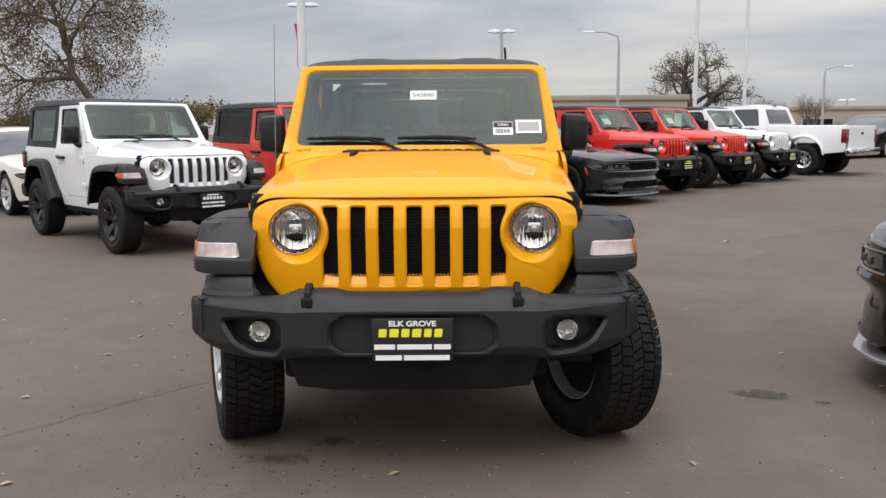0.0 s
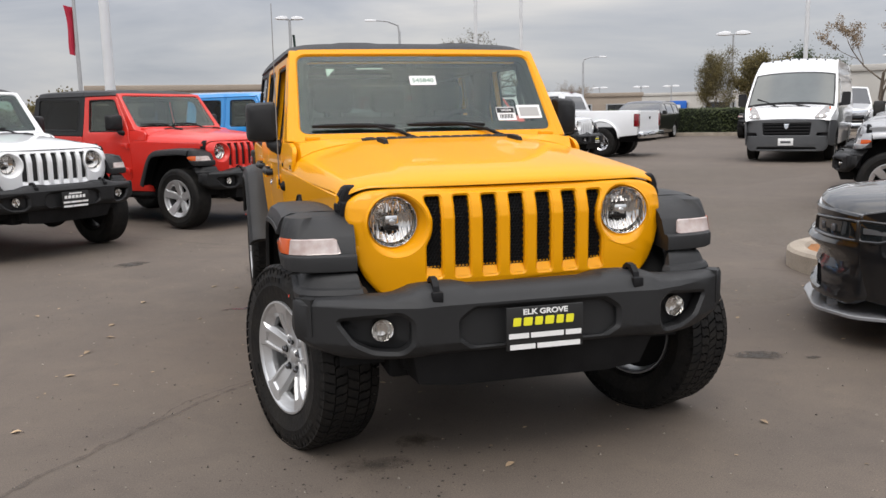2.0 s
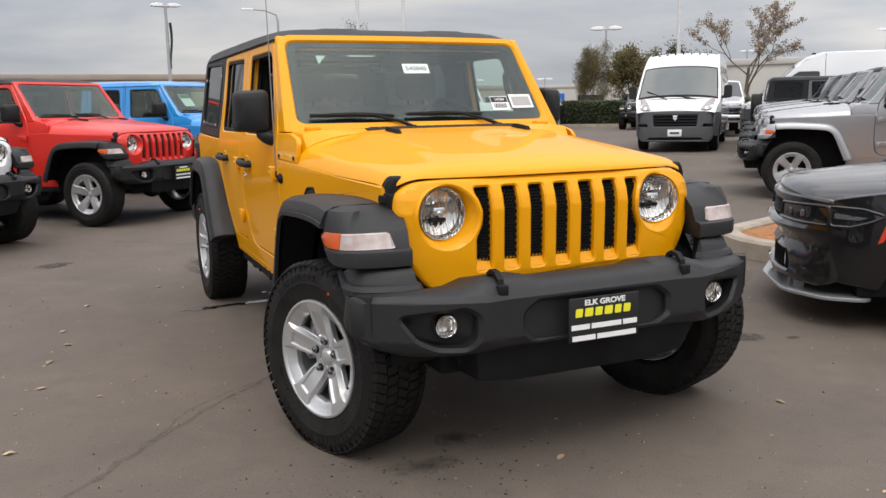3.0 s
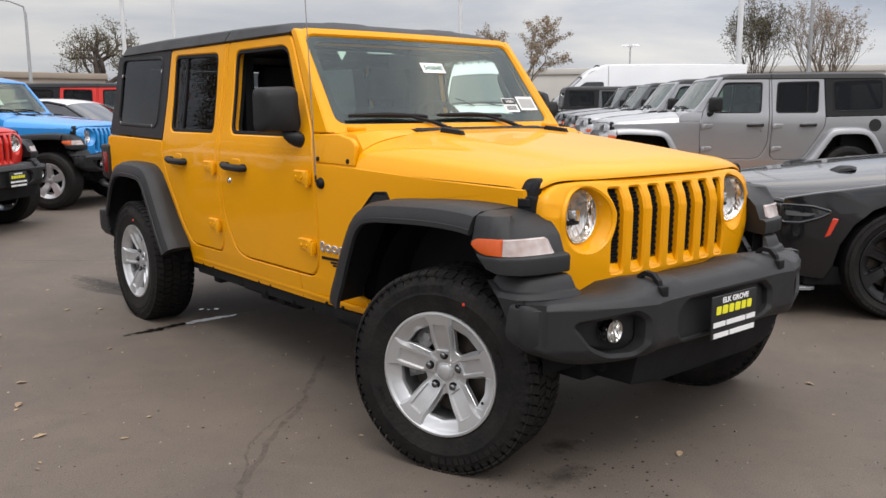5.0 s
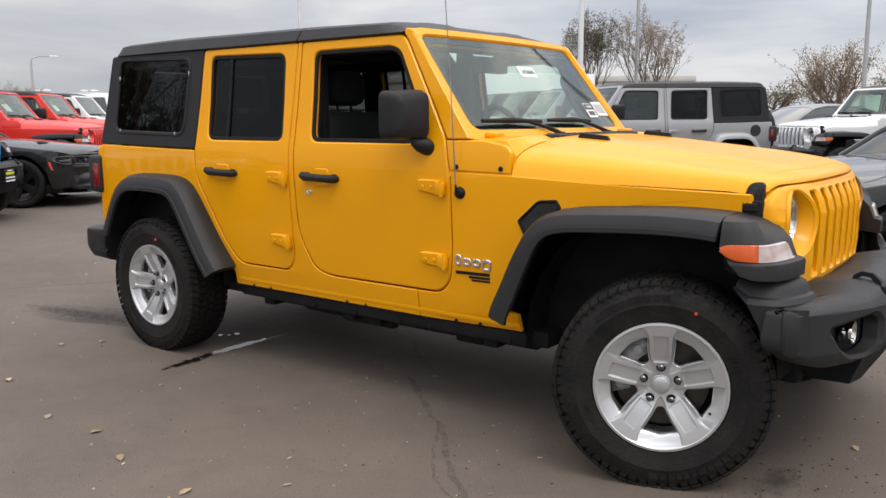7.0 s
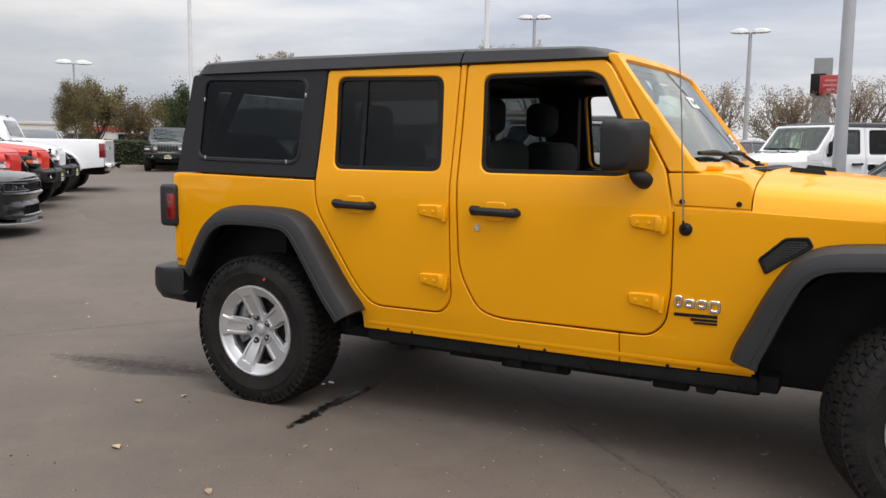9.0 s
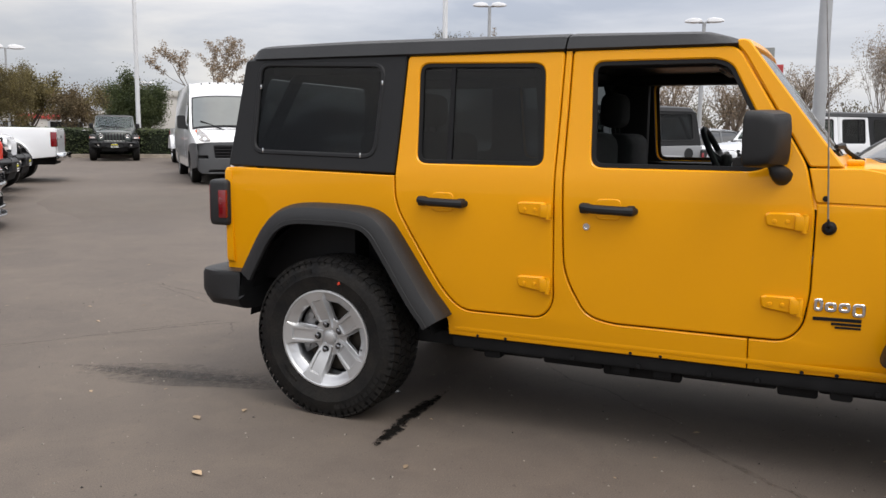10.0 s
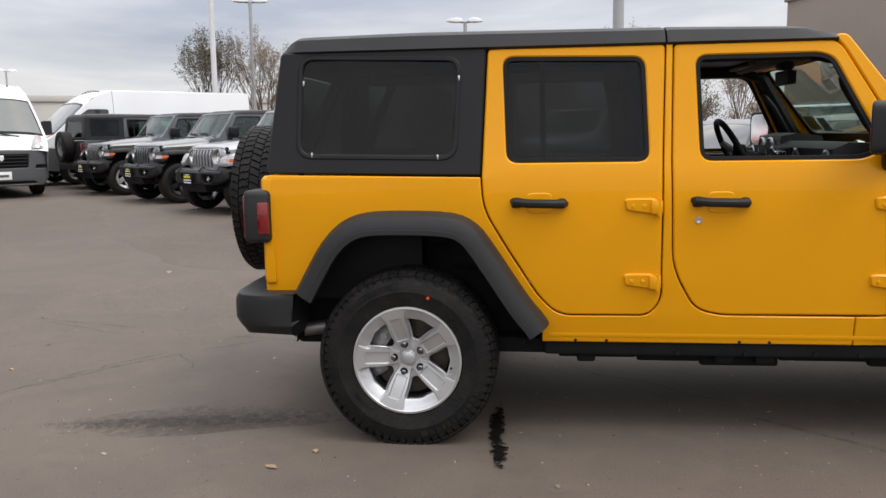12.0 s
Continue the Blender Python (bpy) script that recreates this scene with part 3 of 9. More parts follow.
def grille_y(x, z):
    return interp([(0.64, -0.330), (0.78, -0.342), (0.955, -0.345), (1.00, -0.334), (1.07, -0.300)], z) + 0.13 * (abs(x) / 0.645) ** 4


def bumper_y(x, z):
    a = abs(x)
    return -0.645 + interp([(0.0, 0.0), (0.36, 0.0), (0.45, -0.012), (0.56, 0.022), (0.70, 0.088), (0.80, 0.150), (0.845, 0.188), (0.875, 0.228)], a) + max(0.0, 0.545 - z) * 0.55 + max(0.0, z - 0.68) * 0.7


def suv(label, color, m, doors=4, fine=False, steer=0.0, top=ROOF_BLACK, rim=ALLOY, flare=PLASTIC, window=DARK_GLASS, name="off_road_suv", group="", open_window=False, slots=None, plate_board=True):
    """A boxy off-road vehicle: front axle over the origin, nose to -y, its right side at -x."""
    car = thing(name, label, "car", m, group)
    d = 0.0 if doors == 4 else 0.548            # how much shorter it is behind the front doors
    by = 3.008 - d                              # rear axle
    end = 3.62 - d

    def both(nm, bm, material, parent=car, lab=""):
        m2 = mirrored(bm)
        return part(nm, bm, material, parent, lab), part(nm, m2, material, parent, lab)

    # hood: one crowned sheet with a rounded nose that follows the grille
    b = bmesh.new()
    rows = []
    for s_ in (0.0, 0.003, 0.010, 0.022, 0.040, 0.065, 0.10, 0.15, 0.22, 0.32, 0.44, 0.56, 0.68, 0.80, 0.90, 0.955, 0.964):
        y0 = -0.296 + s_
        w = 0.774 * taper(y0 + 0.02) - 0.002
        row = []
        for i in range(49):
            q = -1 + 2 * i / 48
            q = math.copysign(abs(q) ** 0.72, q)
            a = abs(q)
            x = w * q
            y = y0 + 0.13 * (abs(x) / 0.645) ** 4 * max(0.0, 1 - s_ / 0.5) ** 1.4
            zf = 1.072 - 0.040 * max(0.0, (abs(x) - 0.53) / 0.13) ** 2
            zl = 1.050 + 0.016 * s_
            zc = interp([(0.0, 1.112), (0.10, 1.128), (0.30, 1.150), (0.50, 1.176), (0.70, 1.198), (0.90, 1.214), (0.964, 1.217)], s_)
            k = min(1.0, max(0.0, (0.70 - a) / 0.16))
            bulge = 0.012 * k * k * (3 - 2 * k) * min(1.0, max(0.0, (s_ - 0.06) * 5))
            zt = zl + (zc - zl + bulge) * (1 - a ** 3.6) ** (1 / 2.5)
            g = min(1.0, s_ / 0.12)
            g = (1 - (1 - g) ** 2.3) ** 0.50
            row.append((x, y, zf + (zt - zf) * g))
        rows.append(row)
    rows.insert(0, [(x, y + 0.012, z - 0.001) for x, y, z in rows[0]])
    rows.append([(x, y + 0.001, z - 0.03) for x, y, z in rows[-1]])
    loft(b, rows, closed=False)
    hood = part("hood", b, color, car, smooth=50)

    # grille with slots, lamp openings and the inserts behind it
    out = rnd([(-0.50, 0.668, 0.02), (0.50, 0.668, 0.02), (0.535, 0.675, 0.03), (0.585, 0.735), (0.625, 0.82, 0.05), (0.644, 0.91, 0.05), (0.648, 0.97), (0.640, 1.022), (0.585, 1.058, 0.05), (0.50, 1.0665, 0.05), (-0.50, 1.0665, 0.05), (-0.585, 1.058, 0.05), (-0.640, 1.022), (-0.648, 0.97), (-0.644, 0.91, 0.05), (-0.625, 0.82, 0.05), (-0.585, 0.735), (-0.535, 0.675, 0.03)], 0.02, 3)
    holes = []
    hx, hz, hr = 0.474, 0.944, 0.113
    rx_, rz_ = 0.467, 0.934
    slot_shapes = []
    for i in range(-3, 4):
        c = i * 0.1095
        pts = []
        for z in (0.732, 0.80, 0.85, 0.88, 0.91, 0.95, 0.99, 1.015, 1.036):
            xo = c + 0.030
            if i == 3 and abs(z - rz_) < 0.134:
                xo = min(xo, rx_ - math.sqrt(0.134 ** 2 - (z - rz_) ** 2))
            pts.append((xo, z))
        left = []
        for z in (1.036, 1.015, 0.99, 0.95, 0.91, 0.88, 0.85, 0.80, 0.732):
            xo = c - 0.030
            if i == -3 and abs(z - rz_) < 0.134:
                xo = max(xo, -rx_ + math.sqrt(0.134 ** 2 - (z - rz_) ** 2))
            left.append((xo, z))
        shape = rnd(pts + left, 0.012, 3)
        holes.append(shape)
        slot_shapes.append((c, shape))
    holes += [circle(-rx_, rz_, hr, 40), circle(rx_, rz_, hr, 40)]
    on_grille = lambda u, v, w: (u, grille_y(u, v) + w, v)
    grille = part("grille", plate(out, holes, 0.045, 0.008, on_grille, cuts_u=(-0.6, -0.55, -0.38, 0.38, 0.55, 0.6), cuts_v=(0.72, 0.78, 0.86, 0.955, 1.0, 1.03)), slots or color, car)
    for c, shape in slot_shapes:
        if fine:
            net = bmesh.new()
            R, zz, odd = 0.0078, 0.735, 0
            while zz < 1.04:
                for kx in range(-3, 4):
                    cx = c + (kx + 0.5 * odd) * R * 1.78
                    if abs(cx - c) > 0.036:
                        continue
                    if abs(abs(c) - 0.3285) < 0.01 and math.hypot(abs(cx) - rx_, zz - rz_) < 0.128:
                        continue
                    oo = [net.verts.new((cx + R * 1.03 * math.sin(a), grille_y(cx, zz) + 0.027, zz + R * 1.03 * math.cos(a))) for a in [k * math.pi / 3 for k in range(6)]]
                    ii = [net.verts.new((cx + R * 0.76 * math.sin(a), grille_y(cx, zz) + 0.0255, zz + R * 0.76 * math.cos(a))) for a in [k * math.pi / 3 for k in range(6)]]
                    bk = [net.verts.new((v.co.x, v.co.y + 0.012, v.co.z)) for v in ii]
                    for k in range(6):
                        n_ = (k + 1) % 6
                        net.faces.new((oo[k], oo[n_], ii[n_], ii[k]))
                        net.faces.new((ii[k], ii[n_], bk[n_], bk[k]))
                zz += R * 1.54
                odd = 1 - odd
            tagged(part("grille_mesh", net, TRIM, grille), "small black honeycomb mesh", kind="stuff")
        part("grille_insert", plate(shape, (), 0.004, 0.001, lambda u, v, w: (u, grille_y(u, v) + (0.038 if fine else 0.030) + w, v), cuts_v=(0.78, 0.86, 0.955, 1.0)), UNDER if fine else HONEYCOMB, grille)
        lb = bmesh.new()
        loft(lb, [[(c + sx * 0.030, grille_y(c, 0.74) + yy, zz) for yy, zz in ((0.006, 0.733), (0.030, 0.772), (0.030, 0.733))] for sx in (-1, 1)])
        part("slot_ledge", lb, slots or color, grille)
    for sx in (-1, 1):
        yb = grille_y(sx * hx, hz) + 0.026
        b = bmesh.new()
        rings = []
        for rr, dep in ((0.1235, 0.004), (0.1205, 0.0015), (0.1175, 0.004), (0.112, 0.012), (0.105, 0.026), (0.101, 0.038), (0.098, 0.060)):
            ring = []
            f0 = min(1.0, dep / 0.038)
            for k in range(40):
                a = 2 * math.pi * k / 40
                x = sx * (rx_ + (hx - rx_) * f0) + rr * math.cos(a)
                z = rz_ + (hz - rz_) * f0 + rr * math.sin(a)
                ring.append((x, grille_y(x, z) * (1 - f0) + (yb - 0.026) * f0 + dep, z))
            rings.append(ring)
        loft(b, rings, caps=False)
        part("lamp_surround", b, slots or color, grille)
        b = bmesh.new()
        lathe(b, [(0.0, 0.070), (0.05, 0.060), (0.082, 0.040), (0.091, 0.012), (0.095, 0.008), (0.095, 0.085), (0.0, 0.085)], 36, "y", (sx * hx, yb + 0.004, hz))
        lamp = part("headlight", b, REFLECTOR, car, "round clear headlight in a chrome bowl")
        b = bmesh.new()
        lathe(b, [(0.0925, 0.020), (0.0995, 0.006), (0.1015, 0.030), (0.0925, 0.034)], 36, "y", (sx * hx, yb + 0.004, hz), closed=True)
        part("lamp_bezel", b, slots or color, lamp)
        b = bmesh.new()
        box(b, sx * hx - 0.026, sx * hx + 0.026, yb + 0.030, yb + 0.05, hz - 0.010, hz + 0.022, 0.006)
        lathe(b, [(0.0, 0.018), (0.012, 0.020), (0.015, 0.030), (0.015, 0.05)], 14, "y", (sx * hx, yb + 0.006, hz - 0.004))
        part("lamp_bulb_shield", b, CHROME, lamp)
        # dark block added for contrast in the bowl
        b = bmesh.new()
        box(b, sx * hx - 0.030, sx * hx + 0.030, yb + 0.036, yb + 0.06, hz - 0.034, hz - 0.018, 0.006)
        part("bulb_cavity", b, TRIM, lamp, "dark bulb opening of the reflector")
        b = bmesh.new()
        lathe(b, [(0.0, -0.010), (0.035, -0.008), (0.065, -0.001), (0.088, 0.013), (0.091, 0.018)], 36, "y", (sx * hx, yb + 0.002, hz))
        pane = part("lamp_lens", b, LENS, lamp)
        pane.visible_shadow = False

    # windscreen frame, glass, black border
    def on_screen(u, v, w):
        k = v                                   # v runs 0 at the base to 1 at the top
        return (u * (0.722 - 0.047 * k), 0.865 + 0.375 * k + w * 0.795 - 0.05 * (1 - u * u), 1.212 + 0.492 * k - w * 0.606)
    fr_out = rnd([(-1, 0.0, 0.01), (1, 0.0, 0.01), (1.0, 0.94, 0.05), (0.955, 1.0, 0.06), (-0.955, 1.0, 0.06), (-1.0, 0.94, 0.05)], 0.04, 3)
    gl = rnd([(-0.942, 0.100), (0.942, 0.100), (0.952, 0.925), (-0.952, 0.925)], 0.075, 5)
    gl_in = rnd([(-0.895, 0.19), (0.895, 0.19), (0.905, 0.875), (-0.905, 0.875)], 0.08, 5)
    frame_part = part("windscreen_frame", plate(fr_out, [gl], 0.055, 0.012, on_screen, cuts_u=(-0.6, -0.3, 0, 0.3, 0.6)), color, car)
    part("screen_lining", plate(inset(turned(fr_out, True), 0.02), [inset(turned(gl, True), -0.006)], 0.02, 0.002, lambda u, v, w: on_screen(u, v, w + 0.057), cuts_u=(-0.6, -0.3, 0, 0.3, 0.6)), color if fine else TRIM, frame_part, "lining inside the windscreen frame")
    part("windscreen_border", plate(gl, [gl_in], 0.006, 0.001, lambda u, v, w: on_screen(u, v, w + 0.014), cuts_u=(-0.6, -0.3, 0, 0.3, 0.6)), TRIM, frame_part, "black band round the windscreen")
    pane = part("windscreen_glass", plate(gl, (), 0.003, 0.0005, lambda u, v, w: on_screen(u, v, w + 0.010), cuts_u=(-0.6, -0.3, 0, 0.3, 0.6)), GLASS, frame_part)
    pane.visible_shadow = False

    # cowl: top and sides between hood and windscreen
    b = bmesh.new()
    rows = []
    for y, zt in ((0.6730, 1.190), (0.6735, 1.222), (0.72, 1.230), (0.78, 1.232), (0.86, 1.228), (0.97, 1.222)):
        w = 0.774 * taper(y + 0.02) - 0.002
        rows.append([(w * q, y, 1.066 + (zt - 1.066) * (1 - abs(q) ** (3.6 if y < 0.70 else 11)) ** (1 / (2.5 if y < 0.70 else 6))) for q in [math.copysign(abs(-1 + i / 12) ** 0.8, -1 + i / 12) for i in range(25)]])
    loft(b, rows, closed=False)
    part("cowl", b, color, car)
    b = bmesh.new()
    box(b, -0.40, 0.40, 0.655, 0.735, 1.215, 1.234, 0.006, m=Matrix.Translation((0, 0, 0.0)))
    for k in range(14):
        box(b, -0.38 + k * 0.055, -0.345 + k * 0.055, 0.672, 0.722, 1.233, 1.238, 0.001)
    part("cowl_vent", b, PLASTIC, car, "black slotted air intake below the windscreen")

    pillar = rnd([(0.868, 1.219, 0.01), (0.982, 1.219, 0.01), (1.236, 1.642, 0.03), (1.268, 1.674, 0.01), (1.262, 1.694, 0.01), (1.225, 1.694, 0.02)], 0.01, 3)
    both("screen_pillar", plate(pillar, (), 0.035, 0.006, lambda u, v, w: (-(side_x(u, v) - 0.002 - w), u, v), cuts_v=SIDE_CUTS), color)
    front_q = rnd([(-0.14, 0.975, 0.0), (0.21, 0.972, 0.05), (0.40, 0.952, 0.05), (0.512, 0.892, 0.05), (0.588, 0.785, 0.02), (0.700, 0.515, 0.01), (0.655, 0.505, 0.0), (0.645, 0.432, 0.005), (1.1585, 0.432, 0.002), (1.1585, 0.555, 0.004), (1.028, 0.557, 0.05), (0.969, 0.617, 0.05), (0.950, 0.75, 0.03), (0.949, 1.06, 0.03), (0.952, 1.086, 0.0), (0.676, 1.078, 0.0), (0.2, 1.056, 0.0), (-0.165, 1.045, 0.0), (-0.165, 0.99, 0.0)], 0.01, 4)
    both("front_wing", plate(front_q, (), 0.02, 0.004, on_side, cuts_v=SIDE_CUTS), color)

    cowl_q = rnd([(0.6735, 1.083, 0.004), (0.955, 1.091, 0.01), (0.984, 1.214, 0.004), (0.80, 1.216, 0.01), (0.70, 1.196, 0.02), (0.6735, 1.170, 0.01)], 0.01, 3)
    both("cowl_side", plate(cowl_q, (), 0.02, 0.004, on_side, cuts_v=SIDE_CUTS), color)

    # doors
    fd = rnd([(1.898, 1.668, 0.02), (1.905, 1.18, 0.02), (1.893, 0.76, 0.08), (1.80, 0.588, 0.06), (1.70, 0.562, 0.05), (1.03, 0.563, 0.05), (0.975, 0.62, 0.05), (0.956, 0.75, 0.03), (0.955, 1.06, 0.03), (0.992, 1.225, 0.04), (1.243, 1.640, 0.03), (1.275, 1.668, 0.02)], 0.03, 5)
    fw = rnd([(1.815, 1.622, 0.05), (1.795, 1.197, 0.05), (1.16, 1.197, 0.05), (1.085, 1.240, 0.05), (1.275, 1.60, 0.05), (1.33, 1.622, 0.04)], 0.05, 5)
    rd = rnd([(1.935, 1.668, 0.02), (1.945, 1.18, 0.02), (1.942, 0.62, 0.06), (1.99, 0.557, 0.05), (2.36, 0.556, 0.06), (2.44, 0.63, 0.06), (2.585, 0.86, 0.06), (2.672, 1.01, 0.08), (2.680, 1.14, 0.01), (2.655, 1.668, 0.02)], 0.03, 5)
    rw = rnd([(2.015, 1.622), (1.995, 1.197), (2.578, 1.197), (2.595, 1.635)], 0.05, 5)

    def door(outline, win, nm, handle_y, hinge_y, glass_material, shut):
        for sx in (-1, 1):
            bm = plate(outline, [win], 0.045, 0.006, on_side, cuts_v=SIDE_CUTS)
            lining = plate(inset(turned(outline, True), 0.022), [inset(turned(win, True), -0.004)], 0.02, 0.002, lambda u, v, w: (-(side_x(u, v) - 0.047 - w), u, v), cuts_v=SIDE_CUTS)
            # rubber seal round the window
            seal = plate(turned(win, True), [inset(turned(win, True), 0.018)], 0.012, 0.002, lambda u, v, w: (-(side_x(u, v) - 0.006 - w), u, v), cuts_v=SIDE_CUTS)
            pane_b = plate(inset(turned(win, True), 0.004), (), 0.004, 0.0005, lambda u, v, w: (-(side_x(u, v) - 0.016 - w), u, v), cuts_v=SIDE_CUTS)
            hb = bmesh.new()
            hz_ = 1.033
            xs = side_x(handle_y, hz_)
            tube(hb, [(-xs + 0.004, handle_y + 0.105, hz_ + 0.006), (-xs - 0.026, handle_y + 0.095, hz_ + 0.006), (-xs - 0.036, handle_y + 0.05, hz_), (-xs - 0.036, handle_y - 0.05, hz_ - 0.002), (-xs - 0.026, handle_y - 0.098, hz_ - 0.004), (-xs + 0.004, handle_y - 0.108, hz_ - 0.004)], [0.015, 0.019, 0.0185, 0.0185, 0.019, 0.015], 10)
            box(hb, -xs - 0.022, -xs + 0.002, handle_y + 0.070, handle_y + 0.112, hz_ - 0.020, hz_ + 0.022, 0.008)
            box(hb, -xs - 0.022, -xs + 0.002, handle_y - 0.112, handle_y - 0.078, hz_ - 0.022, hz_ + 0.018, 0.008)
            cup = plate(rnd([(handle_y - 0.055, hz_ - 0.045), (handle_y + 0.05, hz_ - 0.045), (handle_y + 0.05, hz_ + 0.042), (handle_y - 0.055, hz_ + 0.042)], 0.025, 4), (), 0.006, 0.004, lambda u, v, w: (-(side_x(u, v) + 0.0035 - w), u, v))
            hinges = []
            for hz2, tilt in ((1.022, 0.0), (0.708, 0.0)):
                hg = bmesh.new()
                base = rnd([(hinge_y + 0.135, hz2 + 0.022), (hinge_y + 0.128, hz2 - 0.022), (hinge_y + 0.06, hz2 - 0.032), (hinge_y + 0.01, hz2 - 0.038), (hinge_y + 0.01, hz2 + 0.028), (hinge_y + 0.115, hz2 + 0.028)], 0.012, 3)
                join(hg, plate(base, (), 0.016, 0.006, lambda u, v, w: (-(side_x(u, v) + 0.013 - w), u, v)))
                xx = side_x(hinge_y, hz2)
                box(hg, -xx - 0.026, -xx + 0.0, hinge_y - 0.018, hinge_y + 0.030, hz2 - 0.036, hz2 + 0.022, 0.007)
                for hy in (0.055, 0.10):
                    lathe(hg, [(0.0, -0.004), (0.007, -0.003), (0.009, 0.004)], 10, "x", (-xx - 0.014, hinge_y + hy, hz2 - 0.004))
                tube(hg, [(-xx - 0.016, hinge_y - 0.004, hz2 - 0.042), (-xx - 0.016, hinge_y - 0.004, hz2 + 0.026)], 0.011, 8)
                hinges.append(hg)
            extra = []
            if nm == "front_door":
                lk = bmesh.new()
                lathe(lk, [(0.0, -0.002), (0.006, -0.002), (0.008, -0.007), (0.014, -0.007), (0.018, 0.004)], 18, "x", (-side_x(1.80, 0.958), 1.80, 0.958))
                extra.append(("lock", lk, CHROME))
            else:
                dv = bmesh.new()
                loft(dv, [[(-(side_x(2.42, z) - 0.012 - w), 2.425 + yy + (z - 1.2) * 0.02, z) for yy, w in ((-0.010, -0.004), (0.010, -0.004), (0.010, 0.006), (-0.010, 0.006))] for z in (1.197, 1.4, 1.55, 1.63)])
                extra.append(("window_divider", dv, TRIM))
            if sx > 0:
                flip = []
                for q in [bm, seal, pane_b, hb, cup, lining] + hinges + [e[1] for e in extra]:
                    q2 = mirrored(q)
                    q.free()
                    flip.append(q2)
                bm, seal, pane_b, hb, cup, lining = flip[:6]
                hinges = flip[6:6 + len(hinges)]
                extra = [(e[0], q, e[2]) for e, q in zip(extra, flip[6 + len(hinges):])]
            dr = part(nm, bm, color, car, "yellow front door with its window lowered" if (nm == "front_door" and open_window) else "")
            part("door_lining", lining, TRIM, dr, "black inner door lining")
            part("window_seal", seal, TRIM, dr)
            part("door_handle", hb, DARK_PLASTIC, dr, "black pull handle")
            part("handle_cup", cup, color, dr)
            for hg in hinges:
                part("door_hinge", hg, color, dr)
            for e in extra:
                part(*e, dr)
            if shut:
                g = part("door_glass", pane_b, glass_material, dr)
                g.visible_shadow = False
            else:
                pane_b.free()

    door(fd, fw, "front_door", 1.715, 0.990, GLASS, not open_window)
    if doors == 4:
        door(rd, rw, "rear_door", 2.445, 1.962, window, True)

    # rear quarter, hardtop side
    q0 = 2.690 if doors == 4 else 1.915
    lower = [(2.43, 0.50, 0.01), (2.43, 0.432, 0.004), (1.1625, 0.432, 0.002), (1.1625, 0.555, 0.004), (1.70, 0.556, 0.05), (1.804, 0.583, 0.06), (1.899, 0.757, 0.08), (1.911, 1.18, 0.0), (1.904, 1.668, 0.0), (1.929, 1.668, 0.0), (1.939, 1.18, 0.0), (1.936, 0.618, 0.06), (1.988, 0.551, 0.05), (2.362, 0.550, 0.06), (2.445, 0.627, 0.06), (2.591, 0.857, 0.06)]
    if doors == 4:
        quarter = lower + [(2.678, 1.008, 0.08), (2.687, 1.140, 0.004), (3.606, 1.158, 0.02), (3.626, 1.10, 0.02), (3.632, 0.65, 0.01), (3.462, 0.65, 0.01), (3.415, 0.75, 0.03), (3.335, 0.872, 0.04), (3.24, 0.957, 0.06), (2.81, 0.957, 0.06), (2.69, 0.87, 0.06)]
    else:
        quarter = [(1.88, 0.50, 0.01), (1.88, 0.432, 0.004), (1.1625, 0.432, 0.002), (1.1625, 0.555, 0.004), (1.70, 0.556, 0.05), (1.804, 0.583, 0.06), (1.899, 0.757, 0.08), (1.911, 1.14, 0.0), (3.058, 1.158, 0.02), (3.078, 1.10, 0.02), (3.084, 0.65, 0.01), (2.914, 0.65, 0.01), (2.867, 0.75, 0.03), (2.787, 0.872, 0.04), (2.692, 0.957, 0.06), (2.262, 0.957, 0.06), (2.142, 0.87, 0.06)]
    both("rear_quarter", plate(rnd(quarter, 0.01, 4), (), 0.02, 0.004, on_side, cuts_v=SIDE_CUTS, cuts_u=(3.5 - d,)), color)
    ht = rnd([(q0 - 0.003, 1.148, 0.005), (end - 0.012, 1.164, 0.02), (end - 0.075, 1.675, 0.02), (q0 - 0.027, 1.675, 0.005)], 0.01, 3)
    # added strip that stops daylight showing through the joint with the door
    both("hardtop_post", plate([(q0 - 0.05, 1.10), (q0 + 0.05, 1.10), (q0 + 0.03, 1.66), (q0 - 0.07, 1.66)], (), 0.02, 0.002, lambda u, v, w: (-(side_x(u, v) - 0.040 - w), u, v), cuts_v=SIDE_CUTS), TRIM, lab="black post inside the hardtop")
    hw = rnd([(q0 + 0.105, 1.222), (end - 0.155, 1.236), (end - 0.165, 1.652), (q0 + 0.085, 1.632)], 0.06, 6)
    for sx in (-1, 1):
        bm = plate(ht, [hw], 0.03, 0.006, lambda u, v, w: (-(side_x(u, v) - 0.001 - w), u, v), cuts_v=SIDE_CUTS)
        rim_b = plate(inset(turned(hw, True), -0.012), [inset(turned(hw, True), 0.010)], 0.012, 0.005, lambda u, v, w: (-(side_x(u, v) + 0.004 - w), u, v), cuts_v=SIDE_CUTS)
        gb = plate(inset(turned(hw, True), 0.004), (), 0.004, 0.0005, lambda u, v, w: (-(side_x(u, v) - 0.008 - w), u, v), cuts_v=SIDE_CUTS)
        clips = []
        for cy, cz in ((end - 0.178, 1.543), (q0 + 0.086, 1.552), (end - 0.215, 1.240), (q0 + 0.175, 1.226)):
            clips.append(box(bmesh.new(), -side_x(cy, cz) - 0.006, -side_x(cy, cz) + 0.006, cy - 0.004, cy + 0.004, cz - 0.011, cz + 0.011, 0.002))
        if sx > 0:
            bm, rim_b, gb = [mirrored(q) for q in (bm, rim_b, gb)]
